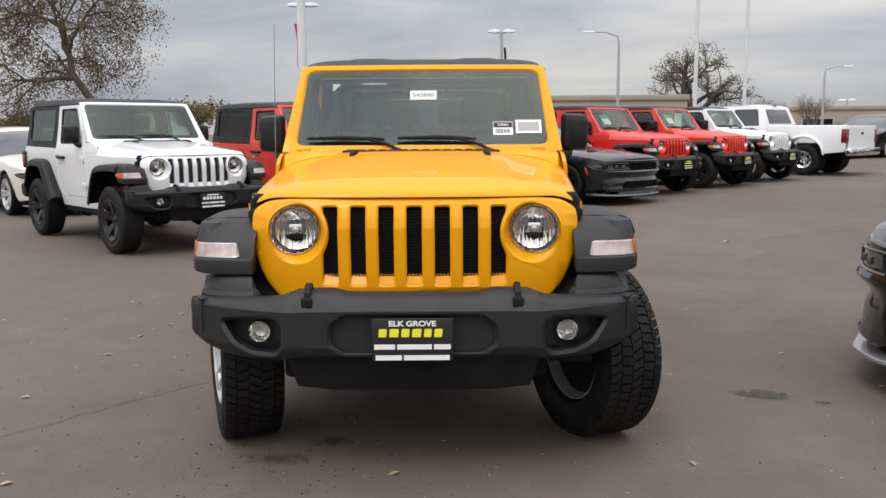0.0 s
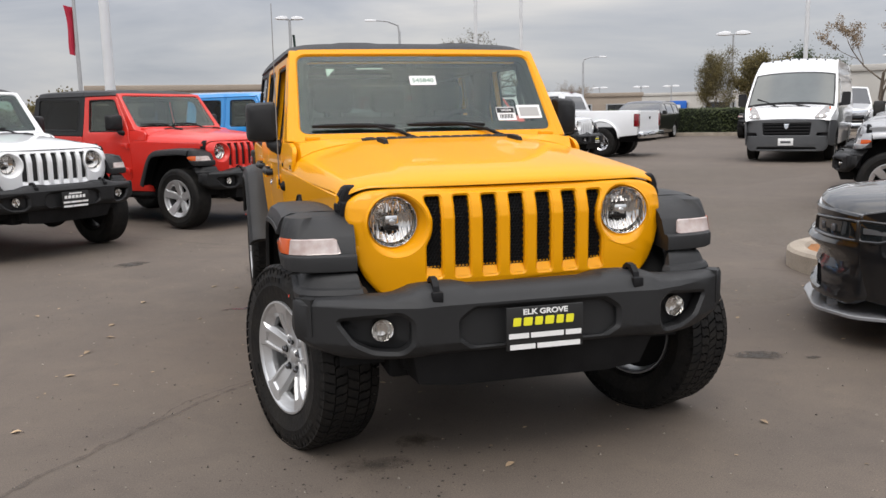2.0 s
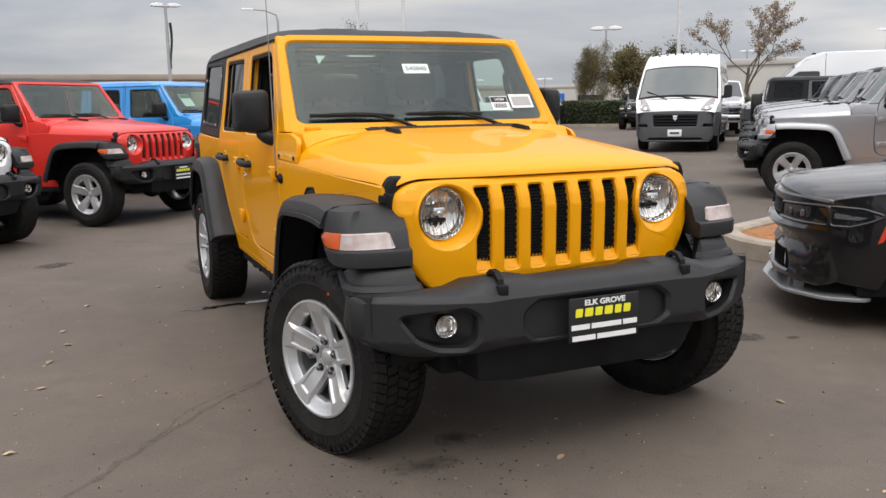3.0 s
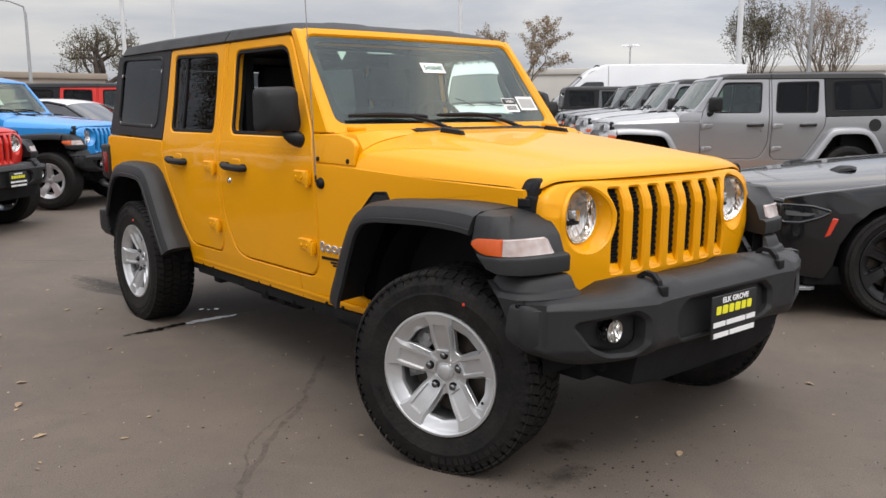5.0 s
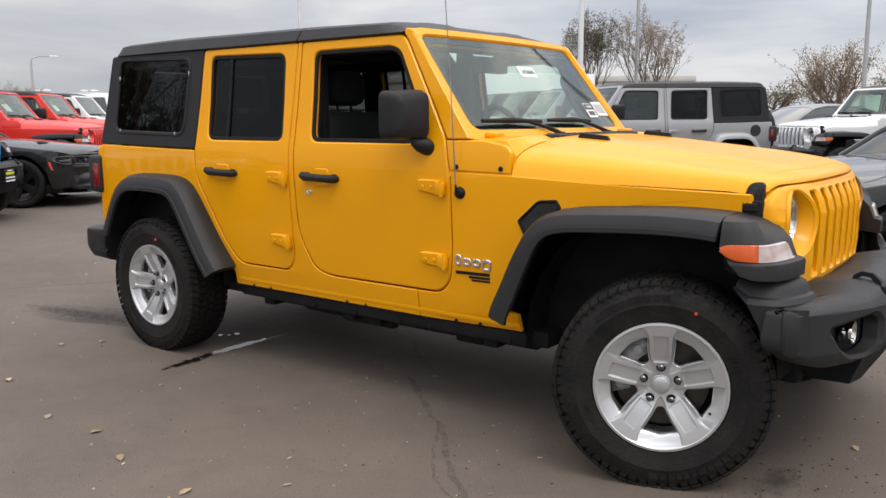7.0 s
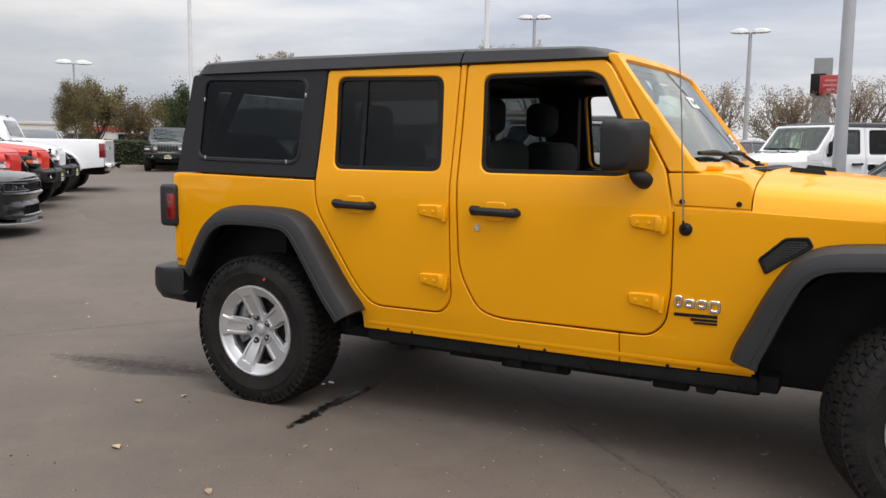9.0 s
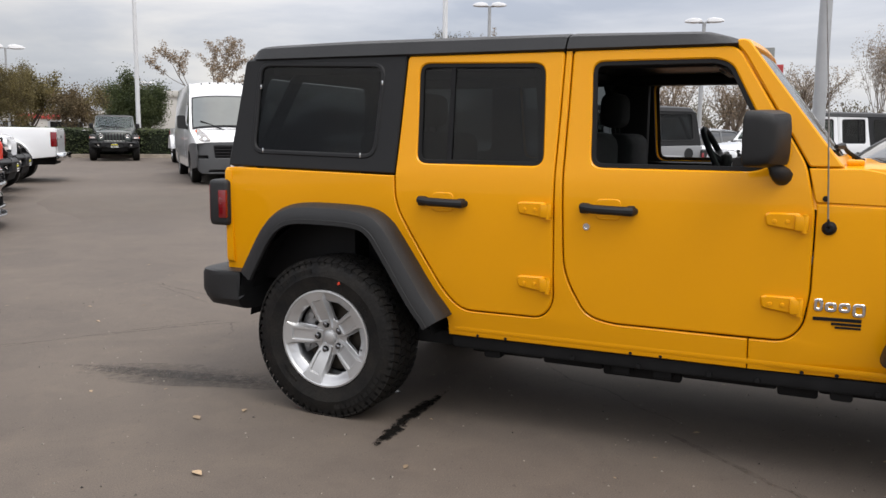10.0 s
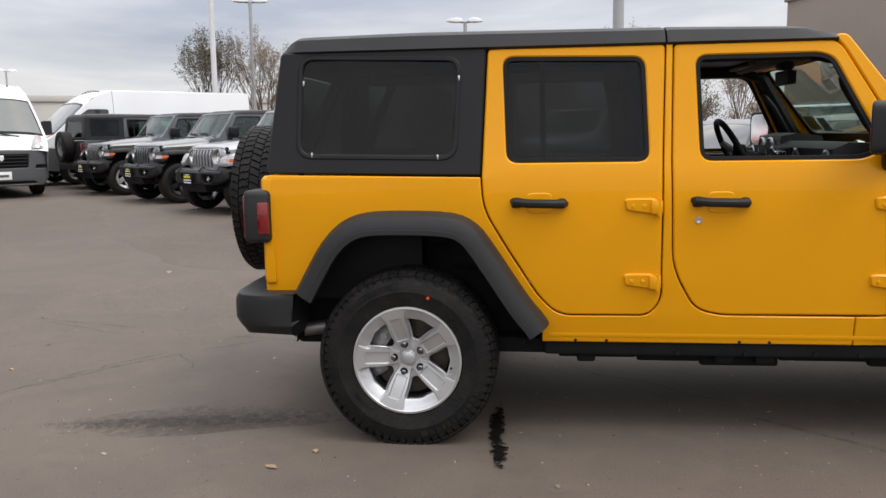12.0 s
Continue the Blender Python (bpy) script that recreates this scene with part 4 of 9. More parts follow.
            clips = [mirrored(q) for q in clips]
        hs = part("hardtop_side", bm, top, car, "black moulded hardtop side")
        part("window_rim", rim_b, top, hs)
        g = part("quarter_glass", gb, window, hs)
        g.visible_shadow = False
        if fine:
            for cb in clips:
                part("window_clip", cb, CHROME, hs)
    b = bmesh.new()
    lathe(b, [(0.0, 0.004), (0.03, 0.006), (0.07, 0.002), (0.085, 0.004), (0.09, -0.012)], 28, "x", (side_x(3.34, 1.03), 3.36 - d, 1.03))
    part("fuel_cap", b, PLASTIC, car, "round black fuel filler cap")
    # hardtop rear corners, tailgate, rear glass
    b = bmesh.new()
    join(b, plate(rnd([(-1, 1.166), (1, 1.166), (0.95, 1.675), (-0.95, 1.675)], 0.02, 2), [rnd([(-0.78, 1.22), (0.78, 1.22), (0.74, 1.60), (-0.74, 1.60)], 0.06, 4)], 0.03, 0.01, lambda u, v, w: (u * side_x(2, v) * 0.985, end - 0.005 - (v - 1.166) * 0.125 - w + 0.02 * (1 - u * u), v), cuts_v=SIDE_CUTS))
    hr_ = part("hardtop_rear", b, top, car)
    pane = part("rear_glass", plate(rnd([(-0.77, 1.225), (0.77, 1.225), (0.735, 1.595), (-0.735, 1.595)], 0.06, 4), (), 0.004, 0.0005, lambda u, v, w: (u * side_x(2, v) * 0.985, end - 0.014 - (v - 1.166) * 0.125 - w + 0.02 * (1 - u * u), v)), window, hr_)
    pane.visible_shadow = False
    part("tailgate", plate(rnd([(-0.772, 0.68), (0.772, 0.68), (0.775, 1.155), (-0.775, 1.155)], 0.03, 3), (), 0.05, 0.012, lambda u, v, w: (u, end + 0.012 - w, v)), color, car)

    # roof in two pieces with a joint over the doors
    def roof(nm, y0, y1, round_rear, round_front):
        bm = bmesh.new()
        rws = []
        ys = [y0, y0 + 0.012, y0 + 0.05, y0 + 0.12] + [y0 + (y1 - y0) * k / 8 for k in range(2, 7)] + [y1 - 0.12, y1 - 0.07, y1 - 0.045, y1 - 0.025, y1 - 0.010, y1]
        for y in ys:
            f = 1.0
            if round_rear:
                f *= min(1.0, 0.15 + 0.85 * math.sin(min(1, (y1 - y) / 0.075) * math.pi / 2))
            if round_front:
                f *= min(1.0, 0.28 + 0.72 * math.sin(min(1, (y - y0) / 0.16) * math.pi / 2))
            else:
                f *= 0.94 if y < y0 + 0.006 else 1.0
            if not round_rear and y > y1 - 0.006:
                f *= 0.94
            zt = 1.680 + f * interp([(1.2, 0.060), (1.9, 0.079), (3.0 - d, 0.088), (3.6 - d, 0.076)], y)
            w = 0.700 - (0.05 * max(0.0, 1 - (y1 - y) / 0.12) ** 2 if round_rear else 0)
            row = []
            for i in range(29):
                q = -1 + 2 * i / 28
                q = math.copysign(abs(q) ** 0.7, q)
                rib = 0.006 if abs(abs(q) - 0.45) < 0.12 and not (y < y0 + 0.1 or y > y1 - 0.1) else 0.0
                bow = 0.045 * (1 - q * q) * max(0.0, 1 - (y - y0) / 0.25) if round_front else 0.0
                row.append((w * q, y - bow, 1.677 + (zt - 1.677 + rib) * (1 - abs(q) ** 7) ** (1 / 2.6)))
            row += [(w * 0.96, y, 1.655), (-w * 0.96, y, 1.655)]
            rws.append(row)
        loft(bm, rws)
        return part(nm, bm, top, car, "black textured hardtop panel")
    roof("front_roof_panel", 1.262, 1.926, False, True)
    roof("rear_roof_panel", 1.934, end - 0.070, True, False)

    # flares
    def flare_mesh(path, xin, xout, drop):
        bm = bmesh.new()
        rings = []
        pts = [Vector(p) for p in path]
        for i, p in enumerate(pts):
            t = (pts[min(i + 1, len(pts) - 1)] - pts[max(i - 1, 0)]).normalized()
            n = Vector((-t.y, t.x)) if t.x > 0 else Vector((t.y, -t.x))
            if n.dot(p - Vector((sum(q.x for q in pts) / len(pts), 0.4))) < 0:
                n = -n
            xi = xin(p.x)
            hang = drop(p.y)
            sec = [(xi - 0.02, 0.0), (xi + 0.35 * (xout - xi), 0.004), (xout - 0.050, 0.0), (xout - 0.018, -0.016), (xout - 0.004, -0.044), (xout - 0.001, hang * -0.76), (xout + 0.003, hang * -0.78), (xout + 0.004, -hang), (xout - 0.010, -hang - 0.004), (xout - 0.034, -0.05), (xi - 0.02, -0.03)]
            rings.append([(-x, p.x + n.x * o, p.y + n.y * o) for x, o in sec])
        loft(bm, rings)
        return bm

    def smooth_path(pts, k=3):
        out_ = [Vector(pts[0])]
        for i in range(len(pts) - 1):
            p0, p1, p2, p3 = [Vector(pts[max(0, min(len(pts) - 1, i + j))]) for j in (-1, 0, 1, 2)]
            for s in range(1, k + 1):
                t = s / k
                out_.append(0.5 * (2 * p1 + (p2 - p0) * t + (2 * p0 - 5 * p1 + 4 * p2 - p3) * t * t + (3 * p1 - p0 - 3 * p2 + p3) * t ** 3))
        return out_

    rear_path = smooth_path([(2.405 - d, 0.530), (2.430 - d, 0.566), (2.491 - d, 0.642), (2.629 - d, 0.852), (2.705 - d, 0.947), (2.805 - d, 0.992), (3.0 - d, 1.002), (3.165 - d, 0.996), (3.268 - d, 0.958), (3.352 - d, 0.878), (3.430 - d, 0.748), (3.474 - d, 0.668)])
    both("rear_flare", flare_mesh(rear_path, lambda y: 0.765, 0.893, lambda z: 0.088), flare, lab="black plastic wheel-arch flare")
    front_path = smooth_path([(0.705, 0.530), (0.692, 0.575), (0.655, 0.652), (0.588, 0.795), (0.512, 0.905), (0.405, 0.962), (0.21, 0.980), (0.0, 0.990), (-0.15, 0.988), (-0.22, 0.982)])
    bm = flare_mesh(front_path, lambda y: 0.765 * taper(y) - 0.01, 0.893, lambda z: interp([(0.53, 0.104), (0.80, 0.094), (0.94, 0.080), (0.98, 0.076)], z))
    # the nose of the front wing slopes down to a lip and carries the lamp
    nose = ((0.628, -0.428, 1.0, 0.780, 0.637), (0.70, -0.424, 1.0, 0.780, 0.68), (0.77, -0.413, 0.95, 0.780, 0.72), (0.825, -0.394, 0.80, 0.781, 0.755), (0.860, -0.366, 0.55, 0.783, 0.785), (0.880, -0.330, 0.38, 0.786, 0.80), (0.890, -0.295, 0.27, 0.797, 0.805), (0.894, -0.262, 0.22, 0.830, 0.81), (0.895, -0.225, 0.20, 0.884, 0.815))

    def nose_at(q):
        """Lip point, outward direction, slope factor, lower edge and spine of the nose, q from inner end to rear."""
        i_ = min(int(q), len(nose) - 2)
        f_ = q - i_
        a, c = [Vector(nose[i_ + k][:2]) for k in (0, 1)]
        t0 = (c - Vector(nose[max(i_ - 1, 0)][:2])).normalized()
        t1 = (Vector(nose[min(i_ + 2, len(nose) - 1)][:2]) - a).normalized()
        t = t0.lerp(t1, f_)
        p = a.lerp(c, f_)
        return (p, Vector((t.y, -t.x)).normalized(), *[nose[i_][k] + (nose[i_ + 1][k] - nose[i_][k]) * f_ for k in (2, 3, 4)])

    rings = []
    for q8 in range(0, 33):
        p, n, k, zl, xs = nose_at(q8 / 4)
        ring = [(-xs, -0.215, max(zl + 0.01, 0.80)), (-(p.x - n.x * 0.010), p.y - n.y * 0.010, zl)]
        for o, z in ((0.002, 0.004), (0.0, None), (0.003, 0.838), (0.012, 0.843), (0.030, 0.846), (0.052, 0.901), (0.060, 0.909), (0.078, 0.928), (0.100, 0.945), (0.125, 0.960), (0.152, 0.971)):
            z = max(zl + 0.004 if z == 0.004 else 0.829 if z is None else z, zl + 0.004 + o * 0.05)
            ring.append((-(p.x - n.x * o * k), p.y - n.y * o * k, z))
        ring.append((-xs, -0.215, 0.984))
        rings.append(ring)
    loft(bm, rings)
    fl = both("front_flare", bm, flare, lab="black plastic front wing flare")
    for f_, sx in zip(fl, (-1, 1)):
        def lamp_run(q0, q1, n_, ends):
            """A lens let into the nose; ends gives its lower and upper edge along it."""
            b2 = bmesh.new()
            rows = []
            for i_ in range(n_ + 1):
                q = q0 + (q1 - q0) * i_ / n_
                p, nn, k, zl, xs = nose_at(q)
                lo, hi = interp([(e[0], e[1]) for e in ends], q), interp([(e[0], e[2]) for e in ends], q)
                row = []
                for o, z in ((0.024 * k - 0.005, lo), (0.028 * k - 0.006, lo + 0.004), (0.042 * k - 0.004, hi - 0.004), (0.046 * k - 0.002, hi), (0.046 * k + 0.02, hi), (0.024 * k + 0.02, lo)):
                    row.append((sx * (p.x - nn.x * o), p.y - nn.y * o, z))
                rows.append(row)
            loft(b2, rows)
            return b2
        part("side_lamp", lamp_run(0.80, 4.50, 22, ((0.80, 0.848, 0.858), (0.92, 0.846, 0.893), (1.1, 0.846, 0.900), (9, 0.846, 0.901))), WHITE_LENS, f_, "clear position lamp")
        part("turn_signal", lamp_run(4.52, 7.95, 22, ((4.5, 0.846, 0.901), (6.2, 0.848, 0.900), (7.0, 0.855, 0.899), (7.5, 0.864, 0.896), (7.95, 0.877, 0.889))), ORANGE_LENS, f_, "orange turn signal at the wing corner")

    # front bumper: face with openings, top shelf, end caps, air dam
    half_bo = [(0.245, 0.730, 0.03), (0.27, 0.744, 0.03), (0.435, 0.742, 0.04), (0.50, 0.716, 0.05), (0.862, 0.694, 0.02), (0.872, 0.600, 0.03), (0.866, 0.572, 0.03), (0.828, 0.532, 0.03), (0.735, 0.497, 0.05), (0.66, 0.486, 0.03), (0.52, 0.490, 0.03), (0.43, 0.500, 0.02)]
    bo = rnd([(-x, *q) for x, *q in half_bo[::-1]] + half_bo, 0.02, 4)
    fog_r = rnd([(0.482, 0.552), (0.512, 0.520), (0.605, 0.522), (0.668, 0.552), (0.722, 0.628), (0.52, 0.655), (0.480, 0.628)], 0.018, 4)
    fog_l = [Vector((-p.x, p.y)) for p in fog_r]
    mid_h = rnd([(-0.25, 0.520), (0.25, 0.520), (0.300, 0.556), (0.300, 0.622), (0.25, 0.657), (-0.25, 0.657), (-0.300, 0.622), (-0.300, 0.556)], 0.014, 3)
    cu = tuple(s * v for s in (-1, 1) for v in (0.36, 0.40, 0.45, 0.50, 0.56, 0.63, 0.70, 0.75, 0.80, 0.83, 0.85))
    bumper = part("front_bumper", plate(bo, [fog_r, fog_l, mid_h], 0.060, 0.014, lambda u, v, w: (u * (1 - w * 0.1), bumper_y(u, v) + w, v), cuts_u=cu, cuts_v=(0.545, 0.60, 0.68, 0.70)), flare, car, "black textured plastic bumper with fog lamps")
    b = bmesh.new()
    for sx in (-1, 1):
        join(b, plate([(p.x * sx, p.y) for p in inset(turned(fog_r, True), -0.01)], (), 0.01, 0.001, lambda u, v, w: (u, bumper_y(u, v) + 0.070 + w, v), cuts_u=(-0.63, 0.63)))
    join(b, plate(mid_h, (), 0.01, 0.001, lambda u, v, w: (u, -0.645 + 0.035 + w, v)))
    part("bumper_recess", b, PLASTIC, bumper)
    b = bmesh.new()
    rows = []
    for i in range(29):
        x = -0.858 + 1.716 * i / 28
        a = abs(x)
        zt = interp([(0.0, 0.728), (0.24, 0.728), (0.28, 0.743), (0.435, 0.741), (0.50, 0.715), (0.86, 0.692)], a)
        yf = bumper_y(x, zt) + 0.012
        rows.append([(x, yf, zt - 0.006), (x, yf + 0.02, zt + 0.004), (x, min(yf + 0.09, -0.415), zt + 0.002), (x, -0.325 if a < 0.6 else min(-0.415, yf + 0.09), zt - 0.040), (x, -0.32 if a < 0.6 else min(-0.415, yf + 0.09), zt - 0.07), (x, yf + 0.03, zt - 0.06)])
    loft(b, rows)
    part("bumper_top", b, flare, bumper)
    for sx in (-1, 1):
        def wrap(plan, sec, rise=()):
            b2 = bmesh.new()
            rings = []
            pl2 = [Vector(q) for q in plan]
            for i, q in enumerate(pl2):
                t = (pl2[min(i + 1, len(pl2) - 1)] - pl2[max(i - 1, 0)]).normalized()
                n = Vector((t.y, -t.x))
                lo = rise[i] if rise else 0.0
                rings.append([(sx * (q.x + n.x * o), q.y + n.y * o, lo if z < 0.53 else max(z, min(lo + z - sec[0][1], 0.70 + 0.1 * (z - 0.69))) if sec[0][1] > 0.53 else max(z, lo)) for o, z in sec])
            return loft(b2, rings)
        # the bumper's end turns back to the wheel arch, with a stepped riser on it
        end_plan = ((0.795, bumper_y(0.795, 0.62) + 0.004), (0.825, bumper_y(0.825, 0.62)), (0.850, -0.455), (0.864, -0.440), (0.866, -0.428), (0.855, -0.421))
        part("bumper_end_cap", wrap(end_plan, ((-0.03, 0.548), (-0.008, 0.548), (0.0, 0.566), (0.0, 0.676), (-0.006, 0.690), (-0.020, 0.699), (-0.085, 0.700), (-0.085, 0.548)), (0.540, 0.545, 0.55, 0.555, 0.56, 0.57)), flare, bumper)
        riser = ((0.595, -0.440), (0.615, -0.470), (0.68, -0.468), (0.750, -0.450), (0.806, -0.424), (0.838, -0.388), (0.848, -0.350), (0.852, -0.31), (0.852, -0.262))
        part("bumper_riser", wrap(riser, ((-0.006, 0.520), (0.0, 0.705), (-0.010, 0.722), (-0.022, 0.728), (-0.030, 0.745), (-0.040, 0.765), (-0.055, 0.775), (-0.12, 0.775), (-0.12, 0.52)), (0.68, 0.68, 0.68, 0.68, 0.64, 0.54, 0.63, 0.70, 0.755)), flare, bumper)
        b = bmesh.new()
        lathe(b, [(0.0, 0.036), (0.024, 0.030), (0.034, 0.008), (0.039, 0.002), (0.041, 0.042), (0.0, 0.044)], 26, "y", (sx * 0.572, bumper_y(0.572, 0.594) + 0.036, 0.594))
        fog = part("fog_lamp", b, REFLECTOR, bumper, "round clear fog lamp")
        b = bmesh.new()
        lathe(b, [(0.0, 0.0), (0.018, 0.002), (0.033, 0.008)], 24, "y", (sx * 0.572, bumper_y(0.572, 0.594) + 0.034, 0.594))
        g = part("fog_lens", b, LENS, fog)
        g.visible_shadow = False
        b = bmesh.new()
        loft(b, [[(sx * 0.385 + o, y + dy, z + dz) for o in (-0.011, 0.011)] + [(sx * 0.385 + o, y - dy, z - dz) for o in (0.011, -0.011)] for y, z, dy, dz in ((-0.530, 0.725, 0.009, 0.0), (-0.538, 0.752, 0.007, 0.005), (-0.558, 0.764, 0.002, 0.008), (-0.588, 0.760, -0.003, 0.008), (-0.608, 0.742, -0.008, 0.003), (-0.614, 0.712, -0.009, 0.0))])
        box(b, sx * 0.385 - 0.020, sx * 0.385 + 0.020, -0.640, -0.612, 0.690, 0.728, 0.005)
        part("tow_hook", b, TRIM, bumper, "black steel tow hook")
    b = bmesh.new()
    loft(b, [[(x, y, z) for x, z, y in ((-0.47 - o, 0.505, -0.60 + s), (-0.44 - o, 0.375, -0.55 + s), (-0.30, 0.362, -0.56 + s), (0.30, 0.362, -0.56 + s), (0.44 + o, 0.375, -0.55 + s), (0.47 + o, 0.505, -0.60 + s))] for s, o in ((0.0, 0.0), (0.03, 0.0), (0.15, 0.01))])
    part("air_dam", b, UNDER, bumper, "black skid panel under the bumper")
    if plate_board:
        b = bmesh.new()
        box(b, -0.147, 0.147, -0.672, -0.664, 0.502, 0.660, 0.004)
        pl = part("dealer_plate", b, INK, bumper, "black dealer plate with white and yellow writing")
        if fine:
            lettering("ELK GROVE", 0.027, SIGN_WHITE, pl, Matrix.Translation((0.0, -0.6735, 0.641)) @ pose(0, 0, 0, 90, 0, 0) @ Matrix.Diagonal((1.22, 1, 1, 1)), bold=0.0009)
        # unlettered marks of the dealer's name, in its colours
        x = -0.126
        for wd in (0.036, 0.040, 0.036, 0.040, 0.034, 0.036):
            mark = plate(rnd([(x + 0.003, 0.592), (x + wd - 0.004, 0.592), (x + wd - 0.001, 0.622), (x + 0.006, 0.622)], 0.004, 2), (), 0.0025, 0.0005, lambda u, v, w: (u, -0.6745 + w, v))
            part("name_mark", mark, SIGN_YELLOW, pl)
            x += wd + 0.003
        for z, hgt, run in ((0.556, 0.018, (0.075, 0.125, 0.060)), (0.516, 0.018, (0.095, 0.165))):
            tot = sum(run) + 0.008 * (len(run) - 1)
            x = -tot / 2
            for wd in run:
                part("writing_bar", box(bmesh.new(), x, x + wd, -0.6745, -0.672, z - hgt / 2, z + hgt / 2), SIGN_WHITE, pl)
                x += wd + 0.008
        if not fine:
            part("writing_bar", box(bmesh.new(), -0.07, 0.07, -0.6745, -0.672, 0.634, 0.648), SIGN_WHITE, pl)

    # rear bumper, tail lamps, spare wheel
    b = bmesh.new()
    rings = []
    half_plan = ((0.855, end - 0.11, 0.53), (0.859, end - 0.035, 0.505), (0.853, end + 0.042, 0.485), (0.830, end + 0.102, 0.468), (0.79, end + 0.140, 0.458), (0.72, end + 0.160, 0.452), (0.5, end + 0.172, 0.45))
    for x, yf, zb in [(-a, c, e) for a, c, e in half_plan] + list(half_plan[::-1]):
        rings.append([(x, end - 0.14, 0.655), (x * 0.995, yf - 0.040, 0.655), (x, yf - 0.012, 0.648), (x, yf, 0.625), (x, yf, 0.545), (x * 0.998, yf - 0.016, 0.515), (x * 0.99, yf - 0.05, zb + 0.012), (x * 0.98, end - 0.12, zb)])
    loft(b, rings)
    part("rear_bumper", b, flare, car, "black plastic rear bumper")
    for sx in (-1, 1):
        b = bmesh.new()
        box(b, sx * 0.64, sx * 0.805, end - 0.030, end + 0.085, 0.868, 1.095, 0.022, 3)
        tl = part("tail_lamp", b, PLASTIC, car, "black tail lamp housing")
        b = bmesh.new()
        box(b, sx * 0.790, sx * 0.811, end - 0.027, end + 0.022, 0.905, 1.045, 0.008)
        box(b, sx * 0.66, sx * 0.79, end + 0.080, end + 0.092, 0.89, 1.07, 0.008)
        part("tail_lens", b, RED_LENS, tl, "red tail lamp lens")
    wheel(car, pose(0.04, end + 0.20, 1.00, 0, 0, 90), blocks=fine, face=rim, name="spare_wheel", detail=fine)
    b = bmesh.new()
    box(b, -0.10, 0.16, end + 0.0, end + 0.12, 0.85, 1.12, 0.02)
    part("spare_wheel_carrier", b, TRIM, car)

    # wheels
    for sx in (-1, 1):
        for y, st in ((0.0, steer), (by, 0.0)):
            spin = 17 if sx < 0 else -9
            spin -= 15 if y else 0
            if fine and sx > 0 and not y:
                st += 2.0
            wheel(car, pose(sx * (0.775 if sx < 0 and not y else 0.752), y - (0.012 if y else 0.0), 0.377, 0, 0, st) @ pose(0, 0, 0, spin, 0, 0), blocks=fine, face=rim, mirror=sx > 0, detail=fine)

    # mirrors, hood latches, wipers
    def slim(bm):
        for v in bm.verts:
            a = abs(v.co.x)
            v.co.x = math.copysign(0.772 + (a - 0.835) * 0.755 if a > 0.835 else a - 0.063 * max(0.0, (a - 0.75) / 0.085), v.co.x)
            v.co.z -= 0.008
            v.co.y += 0.50 * max(0.0, abs(v.co.x) - 0.772) + 0.095 * min(1.0, max(0.0, (1.13 - v.co.y) / 0.18))
        return bm
    for sx in (-1, 1):
        b = bmesh.new()
        rings = []
        for y, x0, x1, z0, z1 in ((0.938, 0.880, 1.010, 1.262, 1.395), (0.955, 0.850, 1.030, 1.232, 1.420), (1.02, 0.838, 1.040, 1.222, 1.432), (1.122, 0.835, 1.043, 1.220, 1.434), (1.132, 0.842, 1.036, 1.227, 1.427)):
            rings.append([(sx * p.x, y, p.y) for p in rnd([(x0, z0), (x1, z0 + 0.008), (x1, z1 - 0.008), (x0, z1)], 0.035, 4)])
        loft(b, rings)
        mi = part("door_mirror", slim(b), DARK_PLASTIC, car, "black door mirror")
        b = bmesh.new()
        loft(b, [[(sx * (cx + hx_ * math.cos(a * math.pi / 8)), cy_ + hy_ * math.sin(a * math.pi / 8), z) for a in range(16)] for z, cx, hx_, cy_, hy_ in ((1.158, 0.800, 0.030, 1.015, 0.022), (1.163, 0.806, 0.050, 1.013, 0.045), (1.178, 0.815, 0.075, 1.010, 0.062), (1.200, 0.826, 0.090, 1.010, 0.068), (1.216, 0.840, 0.080, 1.015, 0.064), (1.236, 0.875, 0.050, 1.040, 0.045))])
        part("mirror_foot", slim(b), DARK_PLASTIC, mi)
        b = bmesh.new()
        join(b, plate(rnd([(0.855, 1.240), (1.022, 1.246), (1.022, 1.410), (0.855, 1.414)], 0.03, 4), (), 0.003, 0.001, lambda u, v, w: (sx * u, 1.135 - w, v)))
        part("mirror_glass", slim(b), CHROME, mi)
        b = bmesh.new()
        ly = -0.207
        lx = 0.772 * taper(ly) - 0.018
        on_latch = lambda out: (lambda u, v, w: (sx * (lx + out - w - max(0, v - 1.04) * 0.50 + 0.28 * (u - ly)), u, v))
        strap = rnd([(ly - 0.024, 0.995, 0.004), (ly + 0.024, 0.995, 0.004), (ly + 0.025, 1.084, 0.022), (ly - 0.025, 1.084, 0.022)], 0.02, 5)
        join(b, plate(strap, (), 0.034, 0.005, on_latch(0.015), cuts_v=(1.04,)))
        join(b, plate(rnd([(ly - 0.012, 1.040), (ly + 0.012, 1.040), (ly + 0.012, 1.068), (ly - 0.012, 1.068)], 0.005, 3), (), 0.012, 0.003, on_latch(0.020)))
        join(b, plate(rnd([(ly - 0.029, 0.962), (ly + 0.029, 0.962), (ly + 0.029, 1.014), (ly + 0.025, 1.024), (ly - 0.025, 1.024), (ly - 0.029, 1.014)], 0.005, 3), (), 0.034, 0.004, on_latch(0.019)))
        join(b, plate(rnd([(ly - 0.021, 0.985), (ly + 0.021, 0.985), (ly + 0.019, 1.015), (ly - 0.019, 1.015)], 0.006, 3), (), 0.012, 0.004, on_latch(0.026)))
